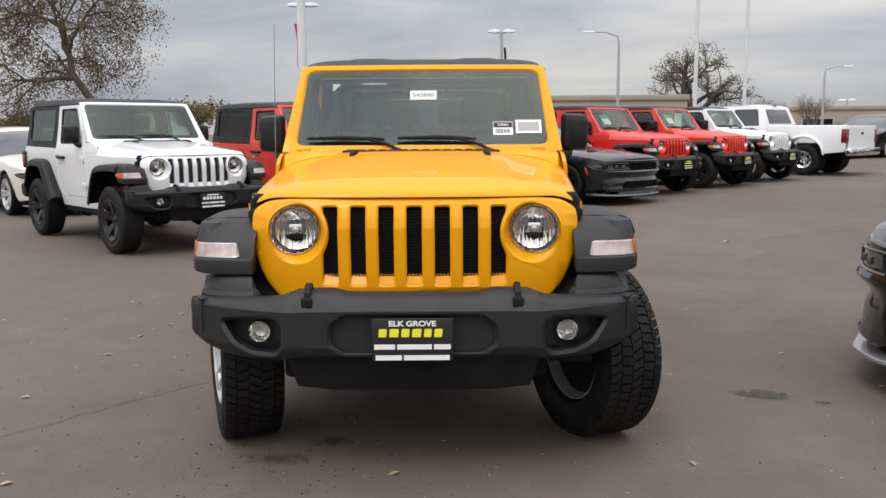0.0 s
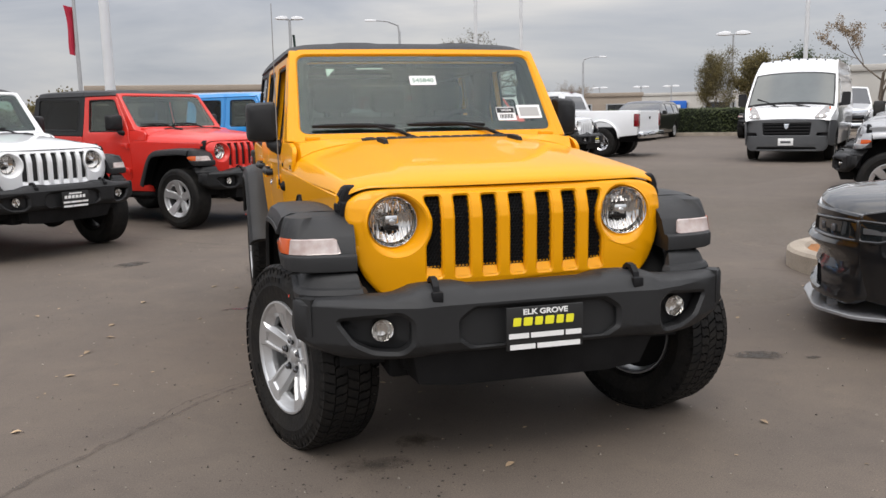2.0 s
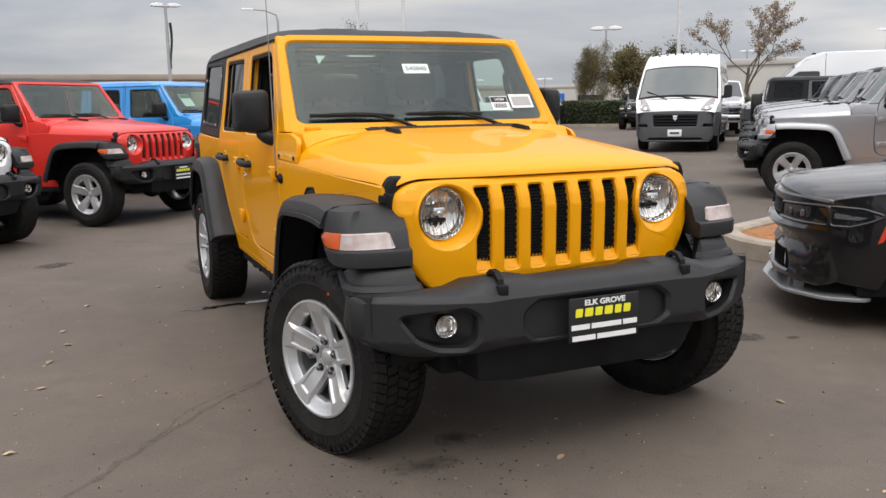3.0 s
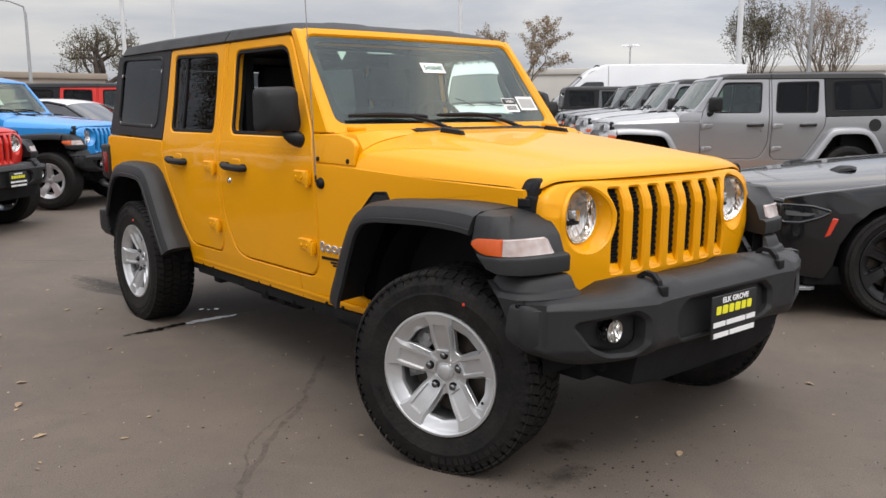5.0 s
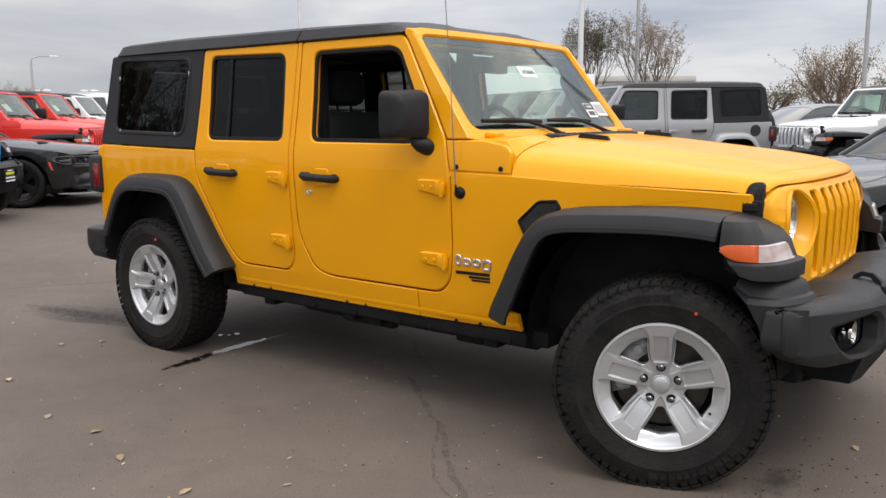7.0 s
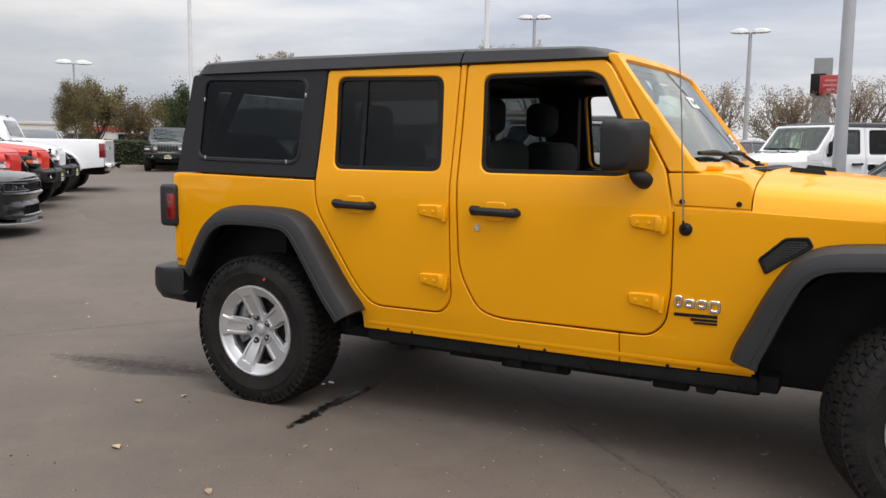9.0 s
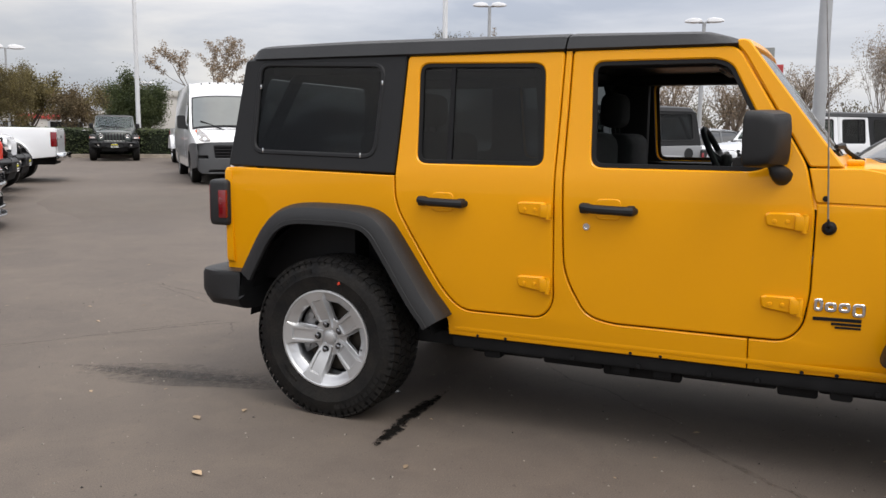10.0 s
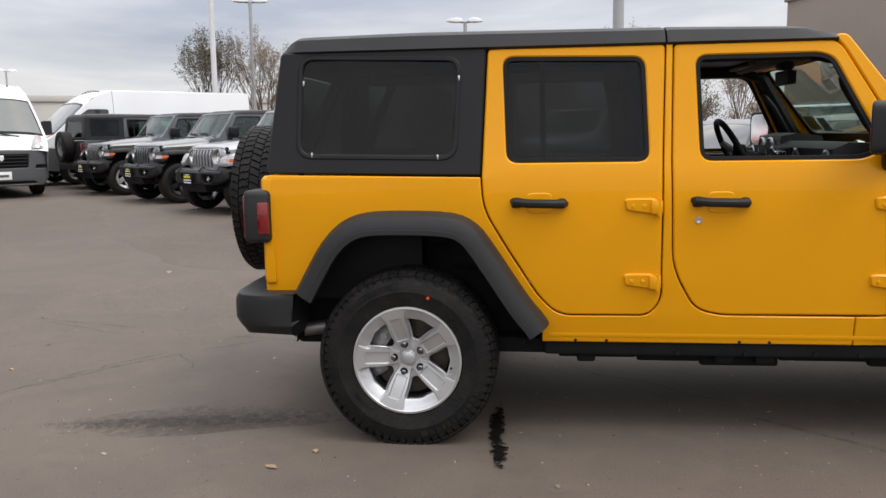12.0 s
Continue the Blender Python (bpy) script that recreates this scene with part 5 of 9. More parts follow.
        part("hood_latch", b, TRIM, car, "black rubber hood latch")
    def wiper(px, dx):
        b2 = bmesh.new()
        py, pz = 0.80, 1.236
        q = lambda u, k, off=-0.012: Vector(on_screen(u / 0.70, k, off))
        tip = q(px + dx, 0.165)
        tube(b2, [(px, py, pz), (px + dx * 0.25, 0.84, 1.262), tuple(tip)], [0.010, 0.009, 0.006], 6)
        box(b2, px - 0.02, px + 0.02, py - 0.02, py + 0.02, pz - 0.02, pz + 0.006, 0.006)
        a_, c_ = q(px + dx - 0.26, 0.150), q(px + dx + 0.15, 0.138)
        tube(b2, [a_, (a_ + c_) / 2 + Vector((0, 0, 0.004)), c_], [0.008, 0.013, 0.008], 6)
        part("wiper", b2, TRIM, car, "black windscreen wiper")
    wiper(-0.13, -0.215)
    wiper(0.345, -0.215)

    # hood bumpers and windscreen hinges
    for sx in (-1, 1):
        b = bmesh.new()
        box(b, sx * 0.62 - 0.04, sx * 0.62 + 0.03, 0.80, 0.86, 1.222, 1.246, 0.008)
        part("windscreen_hinge", b, color, car)
        b = bmesh.new()
        loft(b, [[(sx * (0.33 + o), 0.52 + k, 1.205 + zz) for o, k, zz in ((-0.012, -0.07, 0.004), (0.012, -0.07, 0.004), (0.02, 0.07, 0.012), (-0.02, 0.07, 0.012))], [(sx * (0.33 + o), 0.52 + k, 1.222 + zz) for o, k, zz in ((-0.008, -0.06, 0.006), (0.008, -0.06, 0.006), (0.014, 0.06, 0.018), (-0.014, 0.06, 0.018))]])
        part("hood_bumper", b, TRIM, car)
    # sill, underbody, arches, axles
    b = bmesh.new()
    box(b, -0.64, 0.64, 0.55, end - 0.25, 0.36, 0.43, 0.01)
    box(b, -0.50, 0.50, 0.02, 0.65, 0.52, 0.95, 0.02)
    # unseen tray added to keep light off the ground under the nose
    box(b, -0.48, 0.48, -0.46, 0.60, 0.40, 0.50, 0.02)
    for sx in (-1, 1):
        box(b, sx * 0.40, sx * 0.52, -0.40, end - 0.05, 0.36, 0.47, 0.02)
        box(b, sx * 0.655, sx * 0.700, 0.62, 2.42 - d, 0.370, 0.428, 0.010)
        for yy in (0.78, 1.45, 1.62, 2.2 - d):
            box(b, sx * 0.56, sx * 0.67, yy, yy + 0.08, 0.330, 0.38, 0.012)
        for y0, y1, zl in ((0.62, 0.90, 0.335), (0.90, 1.05, 0.310), (1.05, 1.42, 0.330), (1.42, 1.75, 0.305), (1.75, 2.02, 0.322), (2.02, 2.36 - d, 0.335)):
            if y1 > y0:
                box(b, sx * 0.56, sx * 0.61, y0, y1, zl, 0.37, 0.012)
        for yy in (0.70, 1.12, 1.30, 1.58, 1.86):
            lathe(b, [(0.0, -0.006), (0.010, -0.006), (0.013, 0.004)], 8, "x", (sx * 0.703, yy, 0.385))
    for y in (0.0, by):
        tube(b, [(-0.68, y, 0.377), (0.68, y, 0.377)], 0.045, 10)
        lathe(b, [(0.03, -0.12), (0.13, -0.07), (0.15, 0.0), (0.13, 0.07), (0.03, 0.12)], 16, "y", (0.18 if y == 0 else 0.0, y, 0.39))
    tube(b, [(-0.62, -0.10, 0.42), (0.62, -0.10, 0.40)], 0.018, 8)
    part("underbody", b, UNDER, car, "black frame rails, axles and floor pan")
    for y in (0.12, by):
        for sx in (-1, 1):
            b = bmesh.new()
            arc = [(y + 0.50 * math.cos(math.pi * k / 12), 0.42 + 0.53 * math.sin(math.pi * k / 12)) for k in range(13)]
            loft(b, [[(sx * xx, yy, zz) for xx in (0.53, 0.745 if y > 1 else 0.70)] for yy, zz in arc], closed=False)
            b.faces.new([b.verts.new((sx * 0.53, yy, zz)) for yy, zz in arc])
            part("wheel_arch_liner", b, UNDER, car)
    b = bmesh.new()
    tube(b, [(-0.52, end - 0.45, 0.47), (-0.58, end - 0.25, 0.46), (-0.60, end - 0.06, 0.44)], 0.032, 12)
    part("exhaust_pipe", b, STEEL, car, "dull steel exhaust tail pipe")

    # cabin
    def seat(x, y, w=0.25, rear=False):
        b2 = bmesh.new()
        box(b2, x - w, x + w, y - 0.28, y + 0.24, 0.72, 0.90, 0.06, 3)
        box(b2, x - w, x + w, y + 0.20, y + 0.36, 0.82, 1.34, 0.06, 3, Matrix.Translation((0, 0, 0)))
        for hx_ in ((x,) if not rear else (x - 0.2, x + 0.2)):
            tube(b2, [(hx_ - 0.05, y + 0.32, 1.30), (hx_ - 0.05, y + 0.34, 1.40)], 0.008, 6)
            tube(b2, [(hx_ + 0.05, y + 0.32, 1.30), (hx_ + 0.05, y + 0.34, 1.40)], 0.008, 6)
            box(b2, hx_ - 0.13, hx_ + 0.13, y + 0.28, y + 0.40, 1.37, 1.55, 0.05, 3)
        part("rear_bench" if rear else "front_seat", b2, SEAT, car, "black cloth seat with headrest")
    seat(-0.36, 1.62)
    seat(0.36, 1.62)
    if doors == 4:
        seat(0.0, 2.62, 0.60, True)
    b = bmesh.new()
    loft(b, [[(x, y, z) for y, z in ((0.92, 1.06), (0.95, 1.225), (1.06, 1.258), (1.20, 1.262), (1.26, 1.235), (1.25, 1.10), (1.16, 0.90), (0.94, 0.90))] for x in (-0.68, -0.4, 0.4, 0.68)])
    part("dashboard", b, DASH, car, "dark grey dashboard")
    if fine:
        b = bmesh.new()
        ring = [(0.37 + 0.185 * math.cos(a), 1.42 + 0.085 * math.sin(a), 1.20 + 0.165 * math.sin(a)) for a in [2 * math.pi * k / 28 for k in range(29)]]
        tube(b, ring, 0.016, 8, caps=False)
        for a in (0.3, math.pi - 0.3, -math.pi / 2):
            tube(b, [(0.37, 1.405, 1.20), (0.37 + 0.18 * math.cos(a), 1.42 + 0.083 * math.sin(a), 1.20 + 0.16 * math.sin(a))], 0.018, 6)
        box(b, 0.30, 0.44, 1.365, 1.415, 1.16, 1.245, 0.02)
        tube(b, [(0.37, 1.40, 1.20), (0.37, 1.20, 1.13)], 0.035, 8)
        part("steering_wheel", b, TRIM, car, "black steering wheel")
        b = bmesh.new()
        box(b, -0.10, 0.14, 1.245, 1.275, 1.06, 1.235, 0.012)
        scr = part("centre_screen", b, TRIM, car, "dark centre screen in the dashboard")
        part("screen_glass", box(bmesh.new(), -0.080, 0.120, 1.274, 1.279, 1.085, 1.215, 0.003), CAR_GLASS, scr)
        b = bmesh.new()
        loft(b, [[(x, y, z) for y, z in ((1.02, 1.22), (1.04, 1.285), (1.16, 1.300), (1.235, 1.285), (1.245, 1.24))] for x in (0.16, 0.20, 0.54, 0.58)])
        part("instrument_hood", b, DASH, car, "black hood over the instruments")
        for xx in (0.29, 0.45):
            b = lathe(bmesh.new(), [(0.062, 0.0), (0.066, 0.010), (0.058, 0.014), (0.056, 0.002)], 24, "y", (xx, 1.248, 1.215), closed=True)
            part("gauge_ring", b, ALLOY, car)
        b = bmesh.new()
        loft(b, [[(x, y, z) for x, y, z in ((-0.22 + u, 0.955 + v, 1.236 + h_), (-0.22 + u, 0.990 + v, 1.244 + h_))] for u, v, h_ in ((0.0, 0.0, 0.0), (0.04, 0.006, 0.022), (0.09, 0.0, 0.014), (0.13, -0.006, 0.002))], closed=False)
        bmesh.ops.solidify(b, geom=b.faces[:], thickness=0.002)
        part("crumpled_paper", b, PAPER, car, "crumpled white paper on the dashboard")
        for xx in (0.62, 0.22, -0.18, -0.60):
            b = bmesh.new()
            lathe(b, [(0.042, 0.0), (0.050, 0.012), (0.040, 0.016), (0.036, 0.004)], 20, "y", (xx, 1.252, 1.185), closed=True)
            part("vent_ring", b, ALLOY, car)
        b = bmesh.new()
        box(b, 0.05 - 0.11, 0.05 + 0.02, 1.40, 2.05, 0.72, 0.98, 0.03)
        part("centre_console", b, DASH, car)
        b = bmesh.new()
        loft(b, [[(-0.12, 1.255, 1.53), (0.12, 1.255, 1.53), (0.12, 1.255, 1.59), (-0.12, 1.255, 1.59)], [(-0.11, 1.29, 1.525), (0.11, 1.29, 1.525), (0.11, 1.29, 1.595), (-0.11, 1.29, 1.595)]])
        tube(b, [(0, 1.26, 1.585), (0, 1.235, 1.63)], 0.010, 6)
        part("cabin_mirror", b, TRIM, car)
        for sx in (-1, 1):
            b = bmesh.new()
            tube(b, [(sx * 0.655, 1.045, 1.275), (sx * 0.615, 1.075, 1.290), (sx * 0.600, 1.105, 1.335), (sx * 0.592, 1.165, 1.435), (sx * 0.605, 1.205, 1.490), (sx * 0.635, 1.225, 1.520)], [0.014, 0.015, 0.016, 0.016, 0.015, 0.014], 8)
            part("grab_handle", b, TRIM, car, "black grab handle on the windscreen pillar")
            b = bmesh.new()
            box(b, sx * 0.12, sx * 0.56, 1.24, 1.42, 1.632, 1.650, 0.008, m=None)
            part("sun_visor", b, HEADLINER, car, "pale grey sun visor")
    b = bmesh.new()
    # roll cage
    for sx in (-1, 1):
        tube(b, [(sx * 0.66, 0.98, 1.20), (sx * 0.62, 1.23, 1.60), (sx * 0.60, 1.36, 1.640), (sx * 0.60, 2.02, 1.650), (sx * 0.60, end - 0.35, 1.645), (sx * 0.68, end - 0.12, 1.16)], 0.034, 8)
        tube(b, [(sx * 0.60, 2.06, 1.645), (sx * 0.66, 2.02, 1.45), (sx * 0.69, 2.0, 1.15), (sx * 0.69, 2.0, 0.60)], 0.038, 8)
    tube(b, [(-0.60, 2.06, 1.645), (0.60, 2.06, 1.645)], 0.038, 8)
    tube(b, [(-0.60, 1.36, 1.645), (0.60, 1.36, 1.645)], 0.03, 8)
    part("roll_cage", b, TRIM, car, "black padded roll cage")
    b = bmesh.new()
    for sx in (-1, 1):
        box(b, sx * 0.665, sx * 0.715, 0.99, 1.90, 0.58, 1.19, 0.02)
        if doors == 4:
            box(b, sx * 0.665, sx * 0.715, 1.96, 2.40, 0.58, 1.19, 0.02)
        box(b, sx * 0.60, sx * 0.715, 2.45 - d, end - 0.06, 0.95, 1.12, 0.02)
        box(b, sx * 0.585, sx * 0.645, 1.83, 2.01, 1.12, 1.66, 0.015)
        box(b, sx * 0.56, sx * 0.645, 1.34, end - 0.2, 1.60, 1.665, 0.015)
    box(b, -0.68, 0.68, 0.70, 0.90, 0.50, 1.20, 0.01)
    box(b, -0.66, 0.66, 2.95 - d, end - 0.05, 0.60, 0.95, 0.01)
    part("cabin_trim", b, TRIM, car, "black inner door and load-bay trim")
    # the nose stands a little further forward than the sheets above
    def nose(co):
        a = abs(co.x)
        s_ = min(1.0, max(0.0, (0.35 - co.y) / 0.50))
        f = 0.057 + 0.050 * min(1.0, a / 0.62) ** 7 if a < 0.64 else max(0.03, 0.107 - (a - 0.64) * 0.70)
        return f * s_ * s_ * (3 - 2 * s_)
    for o in car.children_recursive:
        if o.type == "MESH" and o.name.split(".")[0] in ("hood", "grille", "grille_mesh", "grille_insert", "slot_ledge", "lamp_surround", "headlight", "lamp_bezel", "lamp_bulb_shield", "bulb_cavity", "lamp_lens", "hood_latch", "front_wing"):
            for v in o.data.vertices:
                v.co.y -= nose(v.co) * (0.5 if o.name.startswith("hood_latch") else 1.0)
    return car


def repaint(ob, swap):
    """Gives a copied thing other coats: swap is old material -> new."""
    for o in (ob, *ob.children_recursive):
        for s in o.material_slots:
            if s.material in swap:
                new_m = swap[s.material]
                s.link = "OBJECT"
                s.material = new_m
    return ob


# ---- ground ----
def ground():
    b = bmesh.new()
    ext = [-400, -120, -60, -40, -30, -20, -14, -10] + [x * 2.0 for x in range(-4, 25)] + [52, 60, 80, 120, 250, 600]
    g = [[b.verts.new((x, y, ground_z(x, y))) for y in ext] for x in ext]
    for i in range(len(ext) - 1):
        for j in range(len(ext) - 1):
            b.faces.new((g[i][j], g[i + 1][j], g[i + 1][j + 1], g[i][j + 1]))
    ob = finish(new("ground", bpy.data.meshes.new("ground")), b, ASPHALT, 60)
    return tagged(ob, "worn grey-brown asphalt of a car park", "ground", kind="structure")


ground()

# ---- the yellow vehicle ----
yellow = suv("bright yellow four-door off-road vehicle with black hardtop and flares", YELLOW, pose(0, 0, 0), fine=True, steer=20, name="yellow_off_road_suv", open_window=True)


# ---- other vehicles ----
# pale opaque base stands in for reflected sky and the cab behind
PALE_SCREEN = mat("van_windscreen", (0.085, 0.098, 0.090), rough=0.06, coat=1.0, var=0.35, scale=1.2)
SPLITTER_GREY = mat("grey_splitter_paint", (0.20, 0.205, 0.215), rough=0.35, coat=1.0, var=0.1, scale=5)
VAN_LAMP = mat("grey_clear_lamp", (0.34, 0.32, 0.30), rough=0.12, coat=1.0, var=0.5, scale=14)
VAN_GREY = mat("grey_bumper_plastic", (0.085, 0.088, 0.092), rough=0.5, var=0.15, scale=4, bump=0.15, bscale=500)


def skin(bm, pts, half, crown=0.03, n=14, edge=5.0, drop=0.03):
    """A crowned sheet that runs along (y, z) points; half(y, z) is its half width."""
    rows = []
    for y, z in pts:
        w = half(y, z)
        row = []
        for i in range(n + 1):
            q = -1 + 2 * i / n
            q = math.copysign(abs(q) ** 0.75, q)
            row.append((w * q, y, z + crown * (1 - q * q) - drop * abs(q) ** edge))
        rows.append(row)
    return loft(bm, rows, closed=False)


def arch(cy, cz, r, n=9, a0=0.0, a1=math.pi):
    """Points over a wheel, from its front (small y) to its back."""
    return [(cy - r * math.cos(a0 + (a1 - a0) * k / n), cz + r * math.sin(a0 + (a1 - a0) * k / n), 0.0) for k in range(n + 1)]


def sedan(label, color, m, roof=None, rim=BLACK_RIM, name="sedan_car", marker=True, fine=False):
    """A long low four-door car: front axle over the origin, nose to -y."""
    car = thing(name, label, "car", m)
    side = [(0.15, 0.86), (0.30, 0.905), (0.50, 0.940), (0.66, 0.945), (0.80, 0.935), (0.92, 0.905), (1.05, 0.86)]

    def sx_(y, z):
        t = 1.0 - 0.30 * max(0.0, (-0.25 - y) / 0.65) ** 2 - 0.10 * max(0.0, (y - 3.2) / 0.8) ** 2
        return interp(side, z) * t

    def both(nm, bm, material, parent=car, lab=""):
        m2 = mirrored(bm)
        return part(nm, bm, material, parent, lab), part(nm, m2, material, parent, lab)
    on = lambda u, v, w: (-(sx_(u, v) - w), u, v)
    cuts = (0.30, 0.50, 0.66, 0.80)
    wing = [(-0.695, 0.28, 0.02), (-0.70, 0.55, 0.02), (-0.695, 0.758, 0.02), (-0.50, 0.802, 0.1), (0.0, 0.865, 0.1), (0.5, 0.905, 0.1), (0.88, 0.925, 0.0), (0.86, 0.24, 0.0), (0.44, 0.235, 0.02)] + arch(0.0, 0.34, 0.405)[::-1] + [(-0.44, 0.25, 0.02)]
    both("front_wing", plate(rnd(wing, 0.01, 3), (), 0.03, 0.006, on, cuts_v=cuts, cuts_u=(-0.6, -0.5, -0.4)), color)
    for nm, a, b_ in (("front_door", 0.888, 1.90), ("rear_door", 1.908, 2.70)):
        lo = [(a, 0.925, 0.0), (b_, 0.955, 0.0), (b_, 0.24, 0.0), (a, 0.24, 0.0)]
        if nm == "rear_door":
            lo = [(a, 0.955, 0.0), (2.90, 0.985, 0.0), (2.86, 0.72, 0.05), (2.66, 0.55, 0.05), (2.58, 0.24, 0.0), (a, 0.24, 0.0)]
        for o in both(nm, plate(rnd(lo, 0.01, 3), (), 0.03, 0.006, on, cuts_v=cuts), color):
            b = bmesh.new()
            s = -1 if o.name == nm or not o.name.endswith("1") else 1
            hy = b_ - 0.15
            box(b, -0.965, -0.93, hy - 0.09, hy + 0.09, 0.80, 0.825, 0.008)
            if o.data.vertices[0].co.x > 0:
                b2 = mirrored(b)
                b.free()
                b = b2
            part("door_handle", b, color, o)
    tail = [(2.92, 0.985, 0.0), (3.3, 1.02, 0.1), (3.9, 1.00, 0.1), (4.05, 0.92, 0.05), (4.03, 0.55, 0.05), (3.92, 0.30, 0.05), (3.50, 0.26, 0.02)] + arch(3.05, 0.34, 0.405)[::-1] + [(2.60, 0.24, 0.0), (2.68, 0.55, 0.0), (2.88, 0.72, 0.05)]
    both("rear_wing", plate(rnd(tail, 0.01, 3), (), 0.03, 0.006, on, cuts_v=cuts, cuts_u=(3.4, 3.6, 3.8)), color)
    b = bmesh.new()
    skin(b, [(-0.93, 0.70), (-0.93, 0.745), (-0.90, 0.775), (-0.80, 0.80), (-0.5, 0.835), (0.0, 0.89), (0.4, 0.925), (0.70, 0.945), (0.86, 0.95)], lambda y, z: sx_(max(y, -0.69), 0.80) * 0.985, 0.045, 20, 6, 0.05)
    for v in b.verts:
        v.co.y += 0.255 * (abs(v.co.x) / 0.805) ** 3 * min(1.0, max(0.0, (-0.25 - v.co.y) / 0.6))
    hood = part("hood", b, color, car, "long hood with two scoops")
    for s in (-1, 1):
        b = bmesh.new()
        loft(b, [[(s * (0.42 + o), -0.25 + k, 0.905 + z) for o, k, z in ((-0.09, 0.10, 0.012), (0.0, 0.16, 0.016), (0.11, 0.10, 0.006), (0.08, 0.0, -0.014), (-0.06, 0.0, -0.006))], [(s * (0.42 + o), -0.25 + k, 0.920 + z) for o, k, z in ((-0.07, 0.08, 0.010), (0.0, 0.12, 0.012), (0.09, 0.08, 0.004), (0.06, 0.02, -0.012), (-0.04, 0.02, -0.004))]])
        part("hood_scoop", b, TRIM, hood)
    # front fascia
    def fy(x, z):
        a = min(1.0, abs(x) / 0.805)
        return -0.955 + 0.255 * a ** 3 + (1 - a ** 8) * (0.035 * math.exp(-((z - 0.47) / 0.05) ** 2) - 0.045 * math.exp(-((z - 0.565) / 0.035) ** 2) - 0.02 * math.exp(-((z - 0.27) / 0.04) ** 2))
    out = rnd([(-0.803, 0.28), (-0.74, 0.24), (0.74, 0.24), (0.803, 0.28), (0.803, 0.748), (0.62, 0.760), (-0.62, 0.760), (-0.803, 0.748)], 0.02, 3)
    gr = rnd([(-0.44, 0.60), (0.44, 0.60), (0.46, 0.70), (-0.46, 0.70)], 0.02, 3)
    lo = rnd([(-0.52, 0.29), (0.52, 0.29), (0.46, 0.40), (-0.46, 0.40)], 0.03, 3)
    cu = (-0.7, -0.6, -0.5, -0.35, -0.2, 0, 0.2, 0.35, 0.5, 0.6, 0.7)
    fas = part("front_fascia", plate(out, [gr, lo], 0.05, 0.012, lambda u, v, w: (u, fy(u, v) + w, v), cuts_u=cu, cuts_v=(0.27, 0.31, 0.35, 0.39, 0.43, 0.47, 0.51, 0.53, 0.55, 0.57, 0.59, 0.61, 0.65)), color, car)
    b = bmesh.new()
    for k in range(4):
        z = 0.612 + k * 0.026
        loft(b, [[(x, fy(x, z) + 0.010, z), (x, fy(x, z) + 0.006, z + 0.006), (x, fy(x, z) + 0.030, z + 0.012), (x, fy(x, z) + 0.030, z)] for x in [-0.45 + 0.1 * i for i in range(10)]])
    for k in range(-4, 5):
        box(b, k * 0.1 - 0.006, k * 0.1 + 0.006, fy(k * 0.1, 0.65) + 0.02, fy(k * 0.1, 0.65) + 0.04, 0.60, 0.70)
        box(b, k * 0.1 - 0.006, k * 0.1 + 0.006, fy(k * 0.1, 0.35) + 0.02, fy(k * 0.1, 0.35) + 0.04, 0.29, 0.40)
    box(b, -0.5, 0.5, -0.86, -0.80, 0.27, 0.71)
    part("radiator_grille", b, TRIM, fas, "black slatted grille")
    b = bmesh.new()
    sp = rnd([(-0.86, -0.48), (-0.84, -0.72), (-0.55, -0.93), (0.0, -1.02), (0.55, -0.93), (0.84, -0.72), (0.86, -0.48), (0.70, -0.45), (-0.70, -0.45)], 0.08, 4)
    join(b, plate(sp, (), 0.02, 0.005, lambda u, v, w: (u, v, 0.185 - w + 0.05 * max(0, abs(u) - 0.6))))
    box(b, -0.52, 0.52, -0.86, -0.80, 0.18, 0.30)
    part("splitter", b, SPLITTER_GREY, fas, "glossy grey front splitter")
    for s in (-1, 1):
        b = bmesh.new()
        hl = rnd([(0.40, 0.618), (0.66, 0.612), (0.80, 0.612), (0.80, 0.712), (0.74, 0.712), (0.42, 0.700)], 0.012, 3)
        yy = lambda x, z: fy(min(x, 0.80), z) - 0.010
        join(b, plate([(s * p.x, p.y) for p in hl], (), 0.03, 0.008, lambda u, v, w: (u, yy(abs(u), v) + w, v), cuts_u=(-0.75, -0.65, -0.55, 0.55, 0.65, 0.75)))
        h = part("headlight", b, CAR_GLASS, car, "dark smoked headlight")
        b = bmesh.new()
        join(b, plate([(s * p.x, p.y) for p in inset(turned(hl, True), -0.012)], [[(s * p.x, p.y) for p in inset(turned(hl, True), 0.003)]], 0.03, 0.006, lambda u, v, w: (u, yy(abs(u), v) - 0.012 + w, v), cuts_u=(-0.75, -0.65, -0.55, 0.55, 0.65, 0.75)))
        part("lamp_rim", b, color, h)
        for k in (0.50, 0.62):
            b = bmesh.new()
            box(b, s * k - 0.035, s * k + 0.035, yy(k, 0.655) - 0.004, yy(k, 0.655) + 0.02, 0.635, 0.680, 0.01)
            part("lamp_unit", b, SMOKED_LENS, h)
        side_lens = rnd([(-0.705, 0.712), (-0.705, 0.612), (-0.61, 0.614), (-0.52, 0.645), (-0.455, 0.680), (-0.55, 0.706)], 0.014, 3)
        b = plate(side_lens, (), 0.02, 0.004, lambda u, v, w: (s * (sx_(u, v) + 0.007 - w), u, v), cuts_u=(-0.8, -0.7, -0.6))
        part("lens_side", b, CAR_GLASS, h, "wraparound end of the smoked lens")
